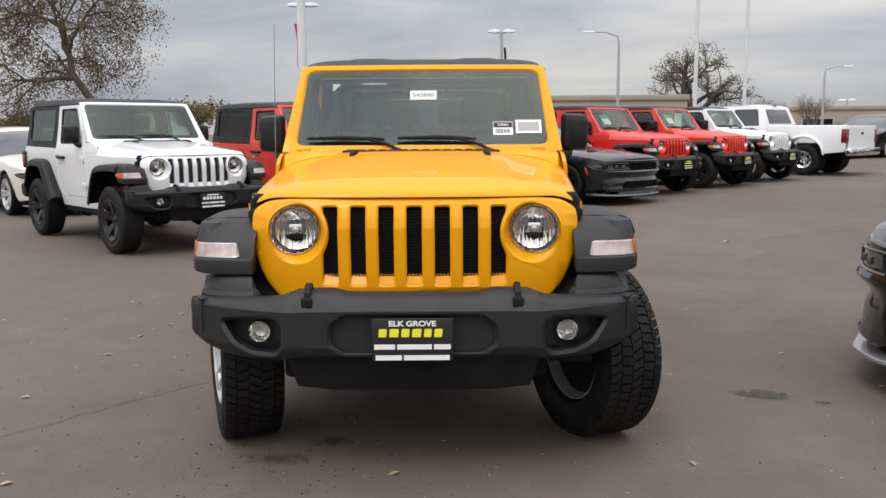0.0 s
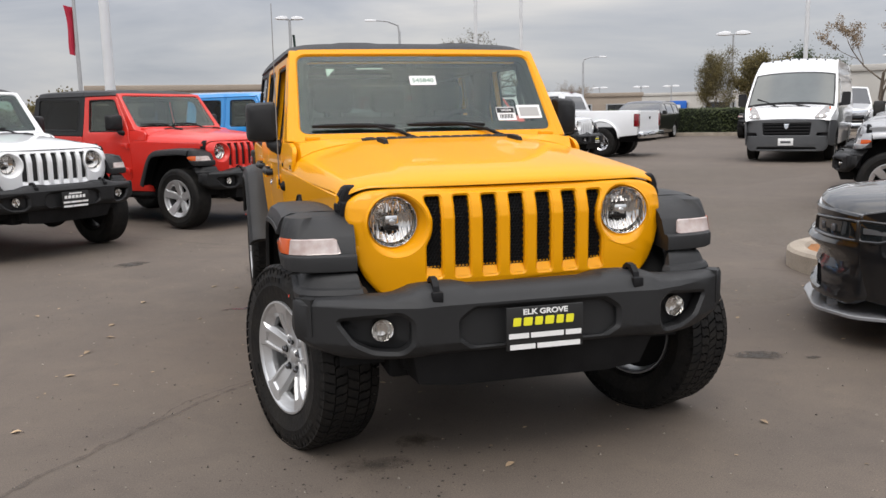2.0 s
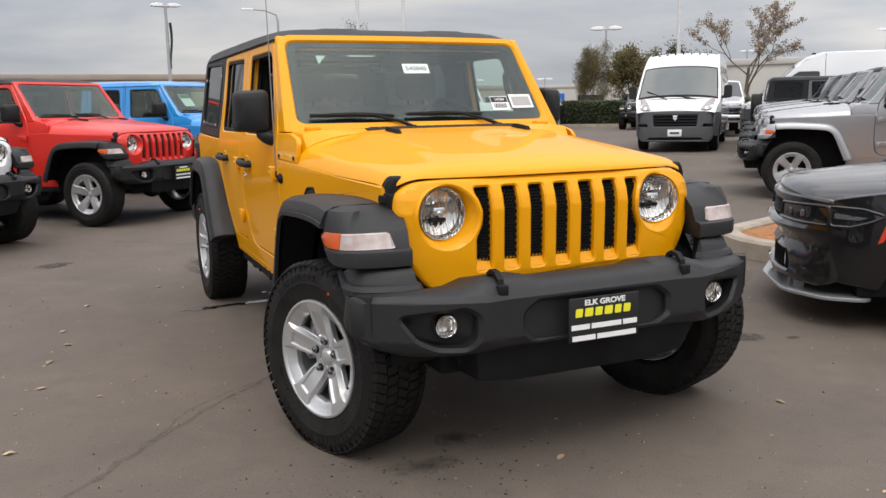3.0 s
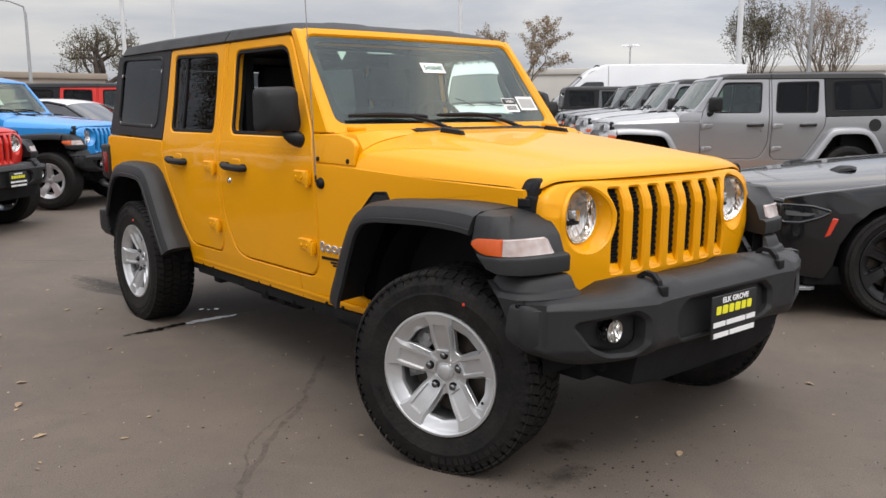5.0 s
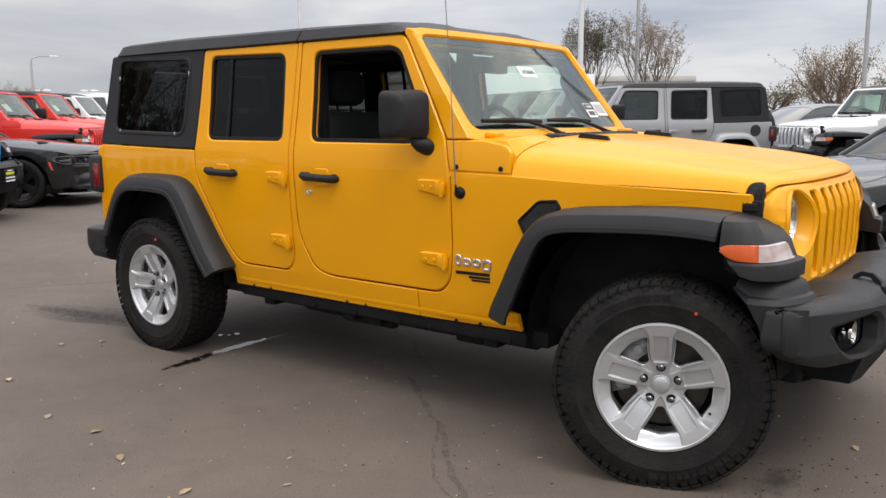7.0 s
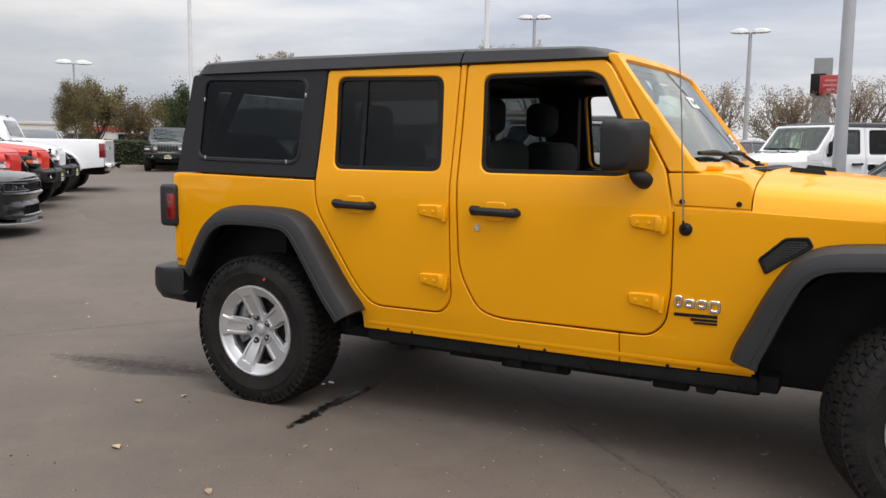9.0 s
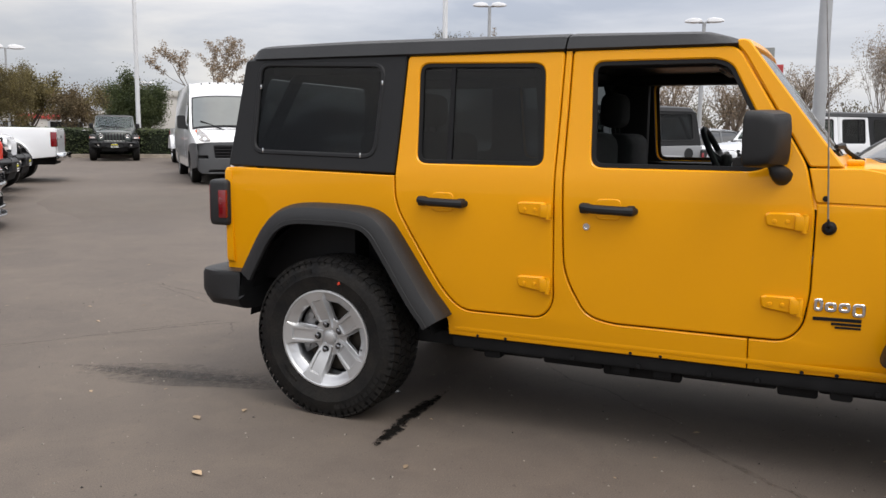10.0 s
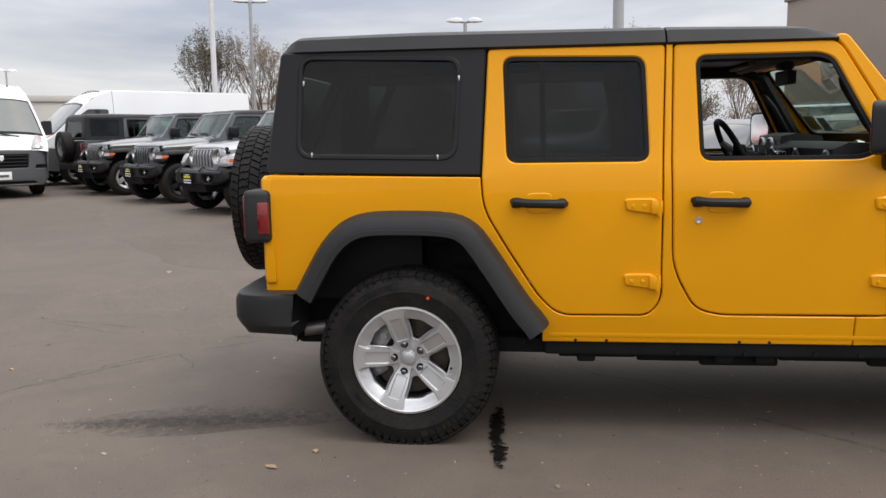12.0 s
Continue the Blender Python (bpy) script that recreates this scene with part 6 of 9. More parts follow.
        b = plate(inset(turned(side_lens, True), -0.014), [inset(turned(side_lens, True), 0.002)], 0.02, 0.006, lambda u, v, w: (s * (sx_(u, v) + 0.012 - w), u, v), cuts_u=(-0.8, -0.7, -0.6))
        part("lens_side_rim", b, color, h)
        b = plate(rnd([(-0.69, 0.650), (-0.57, 0.650), (-0.53, 0.666), (-0.69, 0.682)], 0.006, 2), (), 0.006, 0.001, lambda u, v, w: (s * (sx_(u, v) + 0.010 - w), u, v), cuts_u=(-0.7,))
        part("lamp_strip", b, VAN_GREY, h)
        if marker:
            b = bmesh.new()
            mk = rnd([(-0.475, 0.52), (-0.445, 0.535), (-0.405, 0.635), (-0.435, 0.645)], 0.008, 2)
            join(b, plate(mk, (), 0.02, 0.004, lambda u, v, w: (s * (sx_(u, v) + 0.006 - w), u, v)))
            part("side_marker", b, mat_marker, car, "orange-red side marker lamp")
    # greenhouse
    gx = [(0.90, 0.86), (1.0, 0.83), (1.2, 0.74), (1.38, 0.655), (1.46, 0.60)]
    gs = rnd([(0.80, 0.93, 0.0), (2.95, 0.985, 0.0), (3.30, 1.03, 0.02), (2.80, 1.30, 0.1), (2.35, 1.395, 0.1), (1.75, 1.405, 0.1), (1.45, 1.36, 0.1)], 0.05, 4)
    both("side_glass", plate(gs, (), 0.02, 0.004, lambda u, v, w: (-(interp(gx, v) * (1 - 0.05 * max(0, u - 2.4)) - w), u, v), cuts_v=(1.0, 1.2, 1.38)), CAR_GLASS)
    hwg = lambda y, z: interp(gx, z) * (1 - 0.05 * max(0, y - 2.4)) + 0.004
    for nm, pts, mt in (("windscreen", [(0.78, 0.955), (1.0, 1.10), (1.25, 1.25), (1.45, 1.352)], GLASS if fine else CAR_GLASS), ("roof", [(1.44, 1.350), (1.55, 1.392), (1.75, 1.420), (2.1, 1.432), (2.4, 1.415), (2.65, 1.372)], roof or color), ("rear_glass", [(2.64, 1.374), (2.9, 1.27), (3.15, 1.14), (3.32, 1.045)], CAR_GLASS)):
        b = bmesh.new()
        skin(b, pts, hwg, 0.035, 14, 6, 0.012)
        part(nm, b, mt, car)
    b = bmesh.new()
    skin(b, [(3.28, 1.03), (3.5, 1.045), (3.85, 1.035), (4.02, 1.03), (4.06, 0.98), (4.07, 0.80), (4.04, 0.55), (3.96, 0.32)], lambda y, z: sx_(min(y, 4.0), 0.9) * 0.98, 0.02, 14, 6, 0.03)
    part("boot_lid", b, color, car)
    b = bmesh.new()
    box(b, -0.82, 0.82, -0.55, 3.9, 0.20, 0.32, 0.02)
    box(b, -0.50, 0.50, -0.75, 0.9, 0.30, 0.80, 0.02)
    for cy in (0.0, 3.05):
        box(b, -0.60, 0.60, cy - 0.40, cy + 0.40, 0.30, 0.76, 0.02)
    box(b, -0.75, 0.75, 0.9, 3.2, 0.30, 0.92, 0.02)
    part("underbody", b, UNDER, car)
    for s in (-1, 1):
        b = bmesh.new()
        tube(b, [(s * hwg(0.78, 0.955), 0.78, 0.945), (s * hwg(1.1, 1.16), 1.1, 1.16), (s * hwg(1.45, 1.352), 1.45, 1.345), (s * hwg(1.75, 1.40), 1.75, 1.395), (s * hwg(2.35, 1.39), 2.35, 1.385), (s * hwg(2.8, 1.30), 2.8, 1.295), (s * hwg(3.3, 1.05), 3.3, 1.03)], 0.022, 6)
        tube(b, [(s * 0.845, 1.92, 0.95), (s * 0.65, 1.98, 1.40)], 0.025, 6)
        part("roof_rail", b, color, car)
        b = bmesh.new()
        rings = [[(s * p.x, y, p.y) for p in rnd([(0.93, 0.97), (1.08, 0.98), (1.08, 1.08), (0.95, 1.085)], 0.03, 3)] for y in (1.0, 1.04, 1.10)]
        loft(b, rings)
        box(b, s * 0.85, s * 0.96, 1.03, 1.08, 0.965, 0.995, 0.01)
        part("door_mirror", b, color, car)
        for cy in (0.0, 3.05):
            wheel(car, pose(s * 0.815, cy, 0.348), r=0.350, w=0.24, rim=0.252, face=rim, mirror=s > 0, detail=fine, spokes=7 if fine else 5)
    return car


SMOKED_LENS = mat("smoked_lamp_unit", (0.07, 0.07, 0.075), rough=0.2, coat=1.0)
mat_marker = mat("orange_red_lens", (0.60, 0.045, 0.02), rough=0.2, coat=1.0)


def van(label, m, name="high_roof_van"):
    """A tall panel van: front axle over the origin, nose to -y."""
    car = thing(name, label, "van", m, "white panel vans")
    side = [(0.3, 0.98), (0.9, 1.02), (1.3, 1.015), (2.0, 0.94), (2.5, 0.86)]
    hw = lambda y, z: interp(side, z) * (1 - 0.11 * max(0.0, (-0.25 - y) / 0.75) ** 2)
    on = lambda u, v, w: (-(hw(u, v) - w), u, v)
    cuts = (0.9, 1.3, 1.6, 2.0, 2.3)

    def both(nm, bm, material, parent=car, lab=""):
        m2 = mirrored(bm)
        return part(nm, bm, material, parent, lab), part(nm, m2, material, parent, lab)
    low = [(-0.88, 0.40, 0.02), (-0.96, 0.70, 0.05), (-0.93, 0.945, 0.0), (-0.45, 0.93, 0.02), (-0.05, 0.90, 0.1), (0.42, 0.72, 0.05), (0.525, 0.35, 0.0), (0.46, 0.34, 0.02)] + arch(0.0, 0.36, 0.42)[::-1] + [(-0.46, 0.36, 0.02)]
    both("lower_wing", plate(rnd(low, 0.01, 3), (), 0.03, 0.006, on, cuts_u=(-0.8, -0.6, -0.4)), VAN_GREY)
    cab = [(-0.92, 0.955, 0.0), (-0.86, 1.06, 0.05), (-0.52, 1.25, 0.05), (0.36, 2.08, 0.1), (0.80, 2.34, 0.15), (1.05, 2.405, 0.0), (1.05, 0.37, 0.0), (0.535, 0.37, 0.0), (0.432, 0.73, 0.05), (-0.05, 0.91, 0.1), (-0.45, 0.94, 0.02)]
    win = rnd([(-0.20, 1.36), (0.92, 1.34), (0.92, 1.92), (0.40, 1.92), (0.12, 1.72)], 0.06, 4)
    for o in both("cab_side", plate(rnd(cab, 0.02, 3), [win], 0.04, 0.008, on, cuts_v=cuts, cuts_u=(-0.8, -0.6, -0.4)), WHITE):
        s = 1 if o.data.vertices[0].co.x > 0 else -1
        g = plate(win, (), 0.005, 0.001, lambda u, v, w: (s * (hw(u, v) - 0.015 - w), u, v), cuts_v=cuts)
        part("side_glass", g, CAR_GLASS, o)
    body = [(1.06, 0.36, 0.0), (3.55, 0.36, 0.0)] + arch(4.04, 0.36, 0.42) + [(4.50, 0.36, 0.0), (5.0, 0.45, 0.02), (5.02, 2.40, 0.1), (4.9, 2.41, 0.1), (1.06, 2.41, 0.0)]
    both("cargo_side", plate(rnd(body, 0.02, 3), (), 0.04, 0.008, on, cuts_v=cuts), WHITE)
    hwt = lambda y, z: hw(y, z) - 0.004
    for nm, pts, mt, crown in (("hood", [(-0.965, 0.965), (-0.94, 1.02), (-0.86, 1.085), (-0.70, 1.165), (-0.52, 1.255)], WHITE, 0.03), ("screen_surround", [(-0.53, 1.25), (-0.1, 1.65), (0.20, 1.94), (0.34, 2.075)], WHITE, 0.05), ("roof", [(0.33, 2.065), (0.55, 2.24), (0.80, 2.345), (1.05, 2.400), (1.5, 2.41), (3.0, 2.41), (4.9, 2.40), (5.0, 2.35)], WHITE, 0.06)):
        b = bmesh.new()
        skin(b, pts, hwt, crown, 16, 7, 0.02)
        part(nm, b, mt, car)
    for nm, k, lift, pts, mt in (("screen_border", 0.955, 0.008, [(-0.50, 1.278), (-0.1, 1.65), (0.20, 1.94), (0.31, 2.046)], TRIM), ("windscreen", 0.925, 0.014, [(-0.455, 1.32), (-0.1, 1.65), (0.20, 1.94), (0.275, 2.012)], PALE_SCREEN)):
        b = bmesh.new()
        skin(b, [(y - lift, z + lift) for y, z in pts], lambda y, z: hwt(y, z) * k, 0.05, 16, 7, 0.016)
        part(nm, b, mt, car)
    for i in range(7):
        b = bmesh.new()
        lathe(b, [(0.02, 0.0), (0.02, 0.03), (0.0, 0.035)], 8, "z", (-0.6 + 0.2 * i, 0.82, 2.375 + 0.04 * (1 - ((i - 3) / 3) ** 2)))
        part("roof_marker_lamp", b, TRIM, car)
    # fascia
    fy = lambda x, z: -1.03 + 0.16 * (abs(x) / 0.92) ** 4 + 0.06 * max(0, z - 0.6) + 0.10 * max(0, 0.42 - z)
    out = rnd([(-0.88, 0.34), (-0.80, 0.25), (0.80, 0.25), (0.88, 0.34), (0.915, 0.60), (0.905, 0.985), (-0.905, 0.985), (-0.915, 0.60)], 0.05, 3)
    g1 = rnd([(-0.50, 0.62), (0.50, 0.62), (0.53, 0.90), (-0.53, 0.90)], 0.03, 3)
    lower = rnd([(-0.66, 0.29), (0.66, 0.29), (0.62, 0.345), (-0.62, 0.345)], 0.02, 3)
    slots_ = [rnd([(s * 0.64, 0.605), (s * 0.86, 0.605), (s * 0.86, 0.675), (s * 0.66, 0.675)], 0.015, 3) for s in (-1, 1)]
    fas = part("front_bumper", plate(out, [g1, lower] + slots_, 0.05, 0.014, lambda u, v, w: (u, fy(u, v) + w, v), cuts_u=(-0.8, -0.7, -0.58, -0.4, -0.2, 0, 0.2, 0.4, 0.58, 0.7, 0.8), cuts_v=(0.42, 0.6)), VAN_GREY, car, "grey plastic bumper")
    b = bmesh.new()
    box(b, -0.56, 0.56, -0.96, -0.93, 0.60, 0.92)
    box(b, -0.68, 0.68, -0.96, -0.93, 0.27, 0.36)
    for s in (-1, 1):
        box(b, s * 0.62, s * 0.88, -0.90, -0.86, 0.59, 0.69)
    for zz in (0.665, 0.735, 0.805, 0.870):
        loft(b, [[(x, fy(x, zz) + 0.004, zz), (x, fy(x, zz) + 0.010, zz + 0.022), (x, -0.955, zz + 0.022), (x, -0.955, zz)] for x in (-0.52, -0.35, 0.0, 0.35, 0.52)])
    part("radiator_grille", b, TRIM, fas, "black slatted grille openings")
    b = plate(rnd([(-0.055, 0.88), (0.055, 0.88), (0.050, 0.80), (0.0, 0.755), (-0.050, 0.80)], 0.015, 3), (), 0.03, 0.008, lambda u, v, w: (u, fy(u, v) - 0.012 + w, v))
    part("emblem", b, CHROME, fas, "plain chrome emblem")
    b = bmesh.new()
    box(b, -0.165, 0.165, -1.052, -1.030, 0.385, 0.550, 0.004)
    pl = part("number_plate", b, SIGN_WHITE, fas, "white plate with a grey bar of writing")
    b = bmesh.new()
    box(b, -0.11, 0.11, -1.0545, -1.052, 0.440, 0.490)
    part("writing_bar", b, VAN_GREY, pl)
    for s in (-1, 1):
        b = bmesh.new()
        hl = rnd([(0.58, 1.025), (0.90, 0.995), (0.935, 1.06), (0.930, 1.33), (0.86, 1.345), (0.68, 1.18)], 0.03, 3)
        at_y = lambda u, v: interp([(0.95, -1.005), (1.02, -0.975), (1.09, -0.905), (1.25, -0.60), (1.36, -0.46)], v) + 0.14 * (abs(u) / 0.93) ** 8
        join(b, plate([(s * p.x, p.y) for p in hl], (), 0.03, 0.008, lambda u, v, w: (u, at_y(u, v) - 0.02 + w, v), cuts_u=(-0.85, -0.75, 0.75, 0.85), cuts_v=(1.02, 1.09, 1.15, 1.25)))
        hl_ = part("headlight", b, VAN_LAMP, car, "tall clear headlight")
        for u, v, mt in ((0.72, 1.06, CHROME), (0.84, 1.10, CHROME), (0.89, 1.24, ORANGE_LENS)):
            b = plate(circle(s * u, v, 0.038, 14), (), 0.012, 0.004, lambda uu, vv, w: (uu, at_y(uu, vv) - 0.026 + w, vv))
            part("lamp_unit", b, mt, hl_)
        b = bmesh.new()
        rings = [[(s * p.x, y, p.y) for p in rnd([(1.05, 1.28), (1.25, 1.30), (1.25, 1.60), (1.07, 1.60)], 0.04, 3)] for y in (-0.06, 0.0, 0.10)]
        loft(b, rings)
        tube(b, [(s * 0.98, 0.02, 1.30), (s * 1.12, 0.02, 1.34)], 0.04, 8)
        part("door_mirror", b, PLASTIC, car)
        for cy in (0.0, 4.04):
            wheel(car, pose(s * 0.86, cy, 0.35), r=0.350, w=0.22, rim=0.205, face=STEEL, mirror=s > 0, detail=False)
    b = bmesh.new()
    tube(b, [(0.45, -0.62, 1.27), (0.1, -0.50, 1.33), (-0.12, -0.50, 1.36)], 0.014, 6)
    tube(b, [(-0.25, -0.62, 1.27), (-0.5, -0.45, 1.38), (-0.75, -0.36, 1.47)], 0.014, 6)
    part("wiper", b, TRIM, car)
    b = bmesh.new()
    box(b, -0.9, 0.9, -0.6, 4.9, 0.30, 0.42, 0.02)
    for cy in (0.0, 4.04):
        box(b, -0.68, 0.68, cy - 0.42, cy + 0.42, 0.40, 0.80, 0.02)
    box(b, -0.9, 0.9, 1.1, 4.97, 0.42, 2.30, 0.05)
    part("underbody", b, UNDER, car)
    return car


def pickup(label, m, name="pickup_truck"):
    """A crew-cab pickup: rear axle over the origin, nose to -y."""
    car = thing(name, label, "truck", m)
    side = [(0.3, 0.93), (0.7, 0.97), (1.0, 0.975), (1.22, 0.95), (1.6, 0.85), (1.85, 0.78)]
    hw = lambda y, z: interp(side, z) * (1 - 0.10 * max(0.0, (-4.2 - y) / 0.8) ** 2)
    on = lambda u, v, w: (-(hw(u, v) - w), u, v)

    def both(nm, bm, material, parent=car, lab=""):
        m2 = mirrored(bm)
        return part(nm, bm, material, parent, lab), part(nm, m2, material, parent, lab)
    bed = [(-1.02, 0.58, 0.0), (-0.50, 0.55, 0.0)] + arch(0.0, 0.50, 0.46) + [(0.50, 0.55, 0.0), (1.00, 0.60, 0.02), (1.02, 1.26, 0.03), (-1.02, 1.27, 0.0)]
    both("bed_side", plate(rnd(bed, 0.02, 3), (), 0.05, 0.01, on, cuts_v=(0.7, 1.0, 1.22)), WHITE)
    for s in (-1, 1):
        b = bmesh.new()
        rings = []
        for k in range(11):
            a = math.pi * k / 10
            rings.append([(s * x, -0.50 * math.cos(a), 0.52 + r_ * math.sin(a)) for x, r_ in ((0.955, 0.52), (1.06, 0.50), (1.09, 0.47), (1.07, 0.43), (0.955, 0.44))])
        loft(b, rings)
        part("rear_flare", b, WHITE, car)
    part("tailgate", plate(rnd([(-0.82, 0.66), (0.82, 0.66), (0.82, 1.24), (-0.82, 1.24)], 0.03, 3), (), 0.06, 0.012, lambda u, v, w: (u, 1.035 - w, v)), WHITE, car)
    b = bmesh.new()
    box(b, -0.06, 0.06, 1.032, 1.045, 1.02, 1.09, 0.01)
    part("tailgate_handle", b, TRIM, car)
    for s in (-1, 1):
        b = bmesh.new()
        box(b, s * 0.83, s * 0.984, 0.90, 1.040, 0.82, 1.17, 0.02)
        part("tail_lamp", b, RED_LENS, car, "red tail lamp")
    b = bmesh.new()
    box(b, -0.95, 0.95, 1.00, 1.17, 0.50, 0.69, 0.04)
    part("rear_bumper", b, CHROME, car, "chrome rear bumper")
    cab = [(-4.95, 0.50, 0.05), (-5.0, 1.05, 0.05), (-3.60, 1.16, 0.05), (-3.05, 1.26, 0.05), (-2.45, 1.78, 0.12), (-1.30, 1.80, 0.10), (-1.06, 1.20, 0.03), (-1.06, 0.55, 0.0), (-3.50, 0.50, 0.0)] + arch(-4.06, 0.45, 0.45)[::-1] + [(-4.6, 0.48, 0.0)]
    w1 = rnd([(-2.90, 1.26), (-2.12, 1.26), (-2.12, 1.70), (-2.42, 1.70)], 0.04, 3)
    w2 = rnd([(-2.02, 1.26), (-1.25, 1.26), (-1.36, 1.70), (-2.02, 1.70)], 0.04, 3)
    for o in both("cab_side", plate(rnd(cab, 0.02, 3), [w1, w2], 0.04, 0.008, on, cuts_v=(0.7, 1.0, 1.22, 1.6)), WHITE):
        s = 1 if o.data.vertices[0].co.x > 0 else -1
        for w in (w1, w2):
            part("side_glass", plate(w, (), 0.005, 0.001, lambda u, v, ww: (s * (hw(u, v) - 0.012 - ww), u, v), cuts_v=(1.6,)), CAR_GLASS, o)
    hw2 = lambda y, z: hw(y, z) - 0.004
    for nm, pts, mt in (("hood", [(-5.02, 1.0), (-4.98, 1.08), (-4.4, 1.13), (-3.55, 1.20), (-3.08, 1.25)], WHITE), ("windscreen", [(-3.08, 1.25), (-2.75, 1.52), (-2.46, 1.76)], CAR_GLASS), ("roof", [(-2.41, 1.755), (-2.3, 1.80), (-1.8, 1.82), (-1.45, 1.81), (-1.30, 1.785)], WHITE), ("cab_rear", [(-1.30, 1.78), (-1.18, 1.50), (-1.08, 1.25), (-1.06, 0.8)], WHITE)):
        b = bmesh.new()
        skin(b, pts, hw2, 0.03, 12, 6, 0.015)
        part(nm, b, mt, car)
    part("rear_window", plate(rnd([(-0.66, 1.32), (0.66, 1.32), (0.61, 1.70), (-0.61, 1.70)], 0.06, 4), (), 0.012, 0.003, lambda u, v, w: (u, interp([(1.25, -1.072), (1.50, -1.168), (1.78, -1.288)], v) + 0.006 - w, v), cuts_v=(1.5,)), BLACK_PAINT, car, "dark tinted rear window")
    b = bmesh.new()
    box(b, -0.10, 0.10, -1.36, -1.26, 1.80, 1.825, 0.01)
    part("brake_lamp", b, RED_LENS, car)
    b = bmesh.new()
    box(b, -0.84, 0.84, -5.06, -4.98, 0.72, 1.08, 0.03)
    box(b, -0.95, 0.95, -5.16, -4.95, 0.42, 0.68, 0.05)
    part("front_grille", b, CHROME, car, "chrome grille and bumper")
    b = bmesh.new()
    box(b, -0.6, 0.6, -4.6, 0.95, 0.40, 0.62, 0.03)
    box(b, -0.92, 0.92, -1.0, 0.97, 0.62, 0.80, 0.02)
    box(b, -0.80, 0.80, -3.4, -1.1, 0.60, 1.15, 0.03)
    box(b, -0.62, 0.62, -4.7, -3.5, 0.45, 1.0, 0.03)
    part("underbody", b, UNDER, car)
    for s in (-1, 1):
        for y, x in ((0.0, 0.90), (0.0, 0.64), (-4.06, 0.80)):
            wheel(car, pose(s * x, y, 0.392), r=0.395, w=0.235, rim=0.21, face=CHROME, mirror=s > 0, detail=False)
    return car


def minivan(label, color, m, name="minivan"):
    """A low sloping family van: front axle over the origin, nose to -y."""
    car = thing(name, label, "van", m)
    low = lambda pts: [(p[0], p[1] if p[1] < 1.08 else 1.08 + (p[1] - 1.08) * 0.78, *p[2:]) for p in pts]
    side = [(0.2, 0.93), (0.6, 0.985), (0.95, 0.98), (1.05, 0.965), (1.33, 0.86), (1.57, 0.74)]
    hw = lambda y, z: interp(side, z) * (1 - 0.16 * max(0.0, (-0.25 - y) / 0.65) ** 2 - 0.05 * max(0.0, (y - 3.4) / 0.8) ** 2)
    on = lambda u, v, w: (-(hw(u, v) - w), u, v)
    shell = [(-0.84, 0.30, 0.03), (-0.88, 0.62, 0.05), (-0.80, 0.86, 0.08), (-0.30, 1.00, 0.1), (0.42, 1.08, 0.05), (1.20, 1.58, 0.15), (1.60, 1.70, 0.2), (3.55, 1.70, 0.15), (4.02, 1.55, 0.1), (4.10, 1.00, 0.08), (4.08, 0.42, 0.05), (3.52, 0.30, 0.02)] + arch(3.08, 0.34, 0.40)[::-1] + [(2.62, 0.26, 0.02), (0.48, 0.26, 0.02)] + arch(0.0, 0.34, 0.40)[::-1] + [(-0.46, 0.28, 0.02)]
    panes_ = [rnd(low(q), 0.05, 3) for q in ([(0.70, 1.08), (1.72, 1.08), (1.72, 1.56), (1.38, 1.56)], [(1.82, 1.08), (2.85, 1.08), (2.85, 1.57), (1.82, 1.57)], [(2.95, 1.09), (3.82, 1.12), (3.72, 1.50), (2.95, 1.57)])]
    cuts = (0.6, 0.95, 1.05, 1.33)
    bm = plate(rnd(low(shell), 0.02, 3), panes_, 0.04, 0.01, on, cuts_v=cuts, cuts_u=(-0.7, -0.5, -0.3, 3.7))
    m2 = mirrored(bm)
    for s, q in ((-1, bm), (1, m2)):
        o = part("body_side", q, color, car)
        for w in panes_:
            part("side_glass", plate(w, (), 0.005, 0.001, lambda u, v, ww: (s * (hw(u, v) - 0.014 - ww), u, v), cuts_v=cuts), CAR_GLASS, o)
    hw2 = lambda y, z: hw(y, z) - 0.004
    for nm, pts, mt in (("hood", [(-0.92, 0.70), (-0.90, 0.84), (-0.78, 0.90), (-0.30, 1.00), (0.40, 1.075)], color), ("windscreen", [(0.40, 1.075), (0.80, 1.35), (1.19, 1.58)], CAR_GLASS), ("roof", [(1.17, 1.572), (1.40, 1.66), (1.65, 1.715), (2.6, 1.74), (3.55, 1.715), (3.98, 1.58)], color), ("tailgate", [(3.97, 1.58), (4.08, 1.10), (4.12, 0.80), (4.09, 0.42)], color)):
        part(nm, skin(bmesh.new(), low(pts), hw2, 0.03, 14, 6, 0.015), mt, car)
    fy = lambda x, z: -0.94 + 0.20 * (abs(x) / 0.85) ** 3
    fas = part("front_fascia", plate(rnd([(-0.83, 0.28), (0.83, 0.28), (0.85, 0.74), (-0.85, 0.74)], 0.04, 3), [rnd([(-0.45, 0.56), (0.45, 0.56), (0.48, 0.70), (-0.48, 0.70)], 0.03, 3)], 0.05, 0.012, lambda u, v, w: (u, fy(u, v) + w, v), cuts_u=(-0.7, -0.5, -0.25, 0, 0.25, 0.5, 0.7)), color, car)
    part("radiator_grille", box(bmesh.new(), -0.47, 0.47, -0.89, -0.86, 0.55, 0.71, 0.01), CHROME, fas)
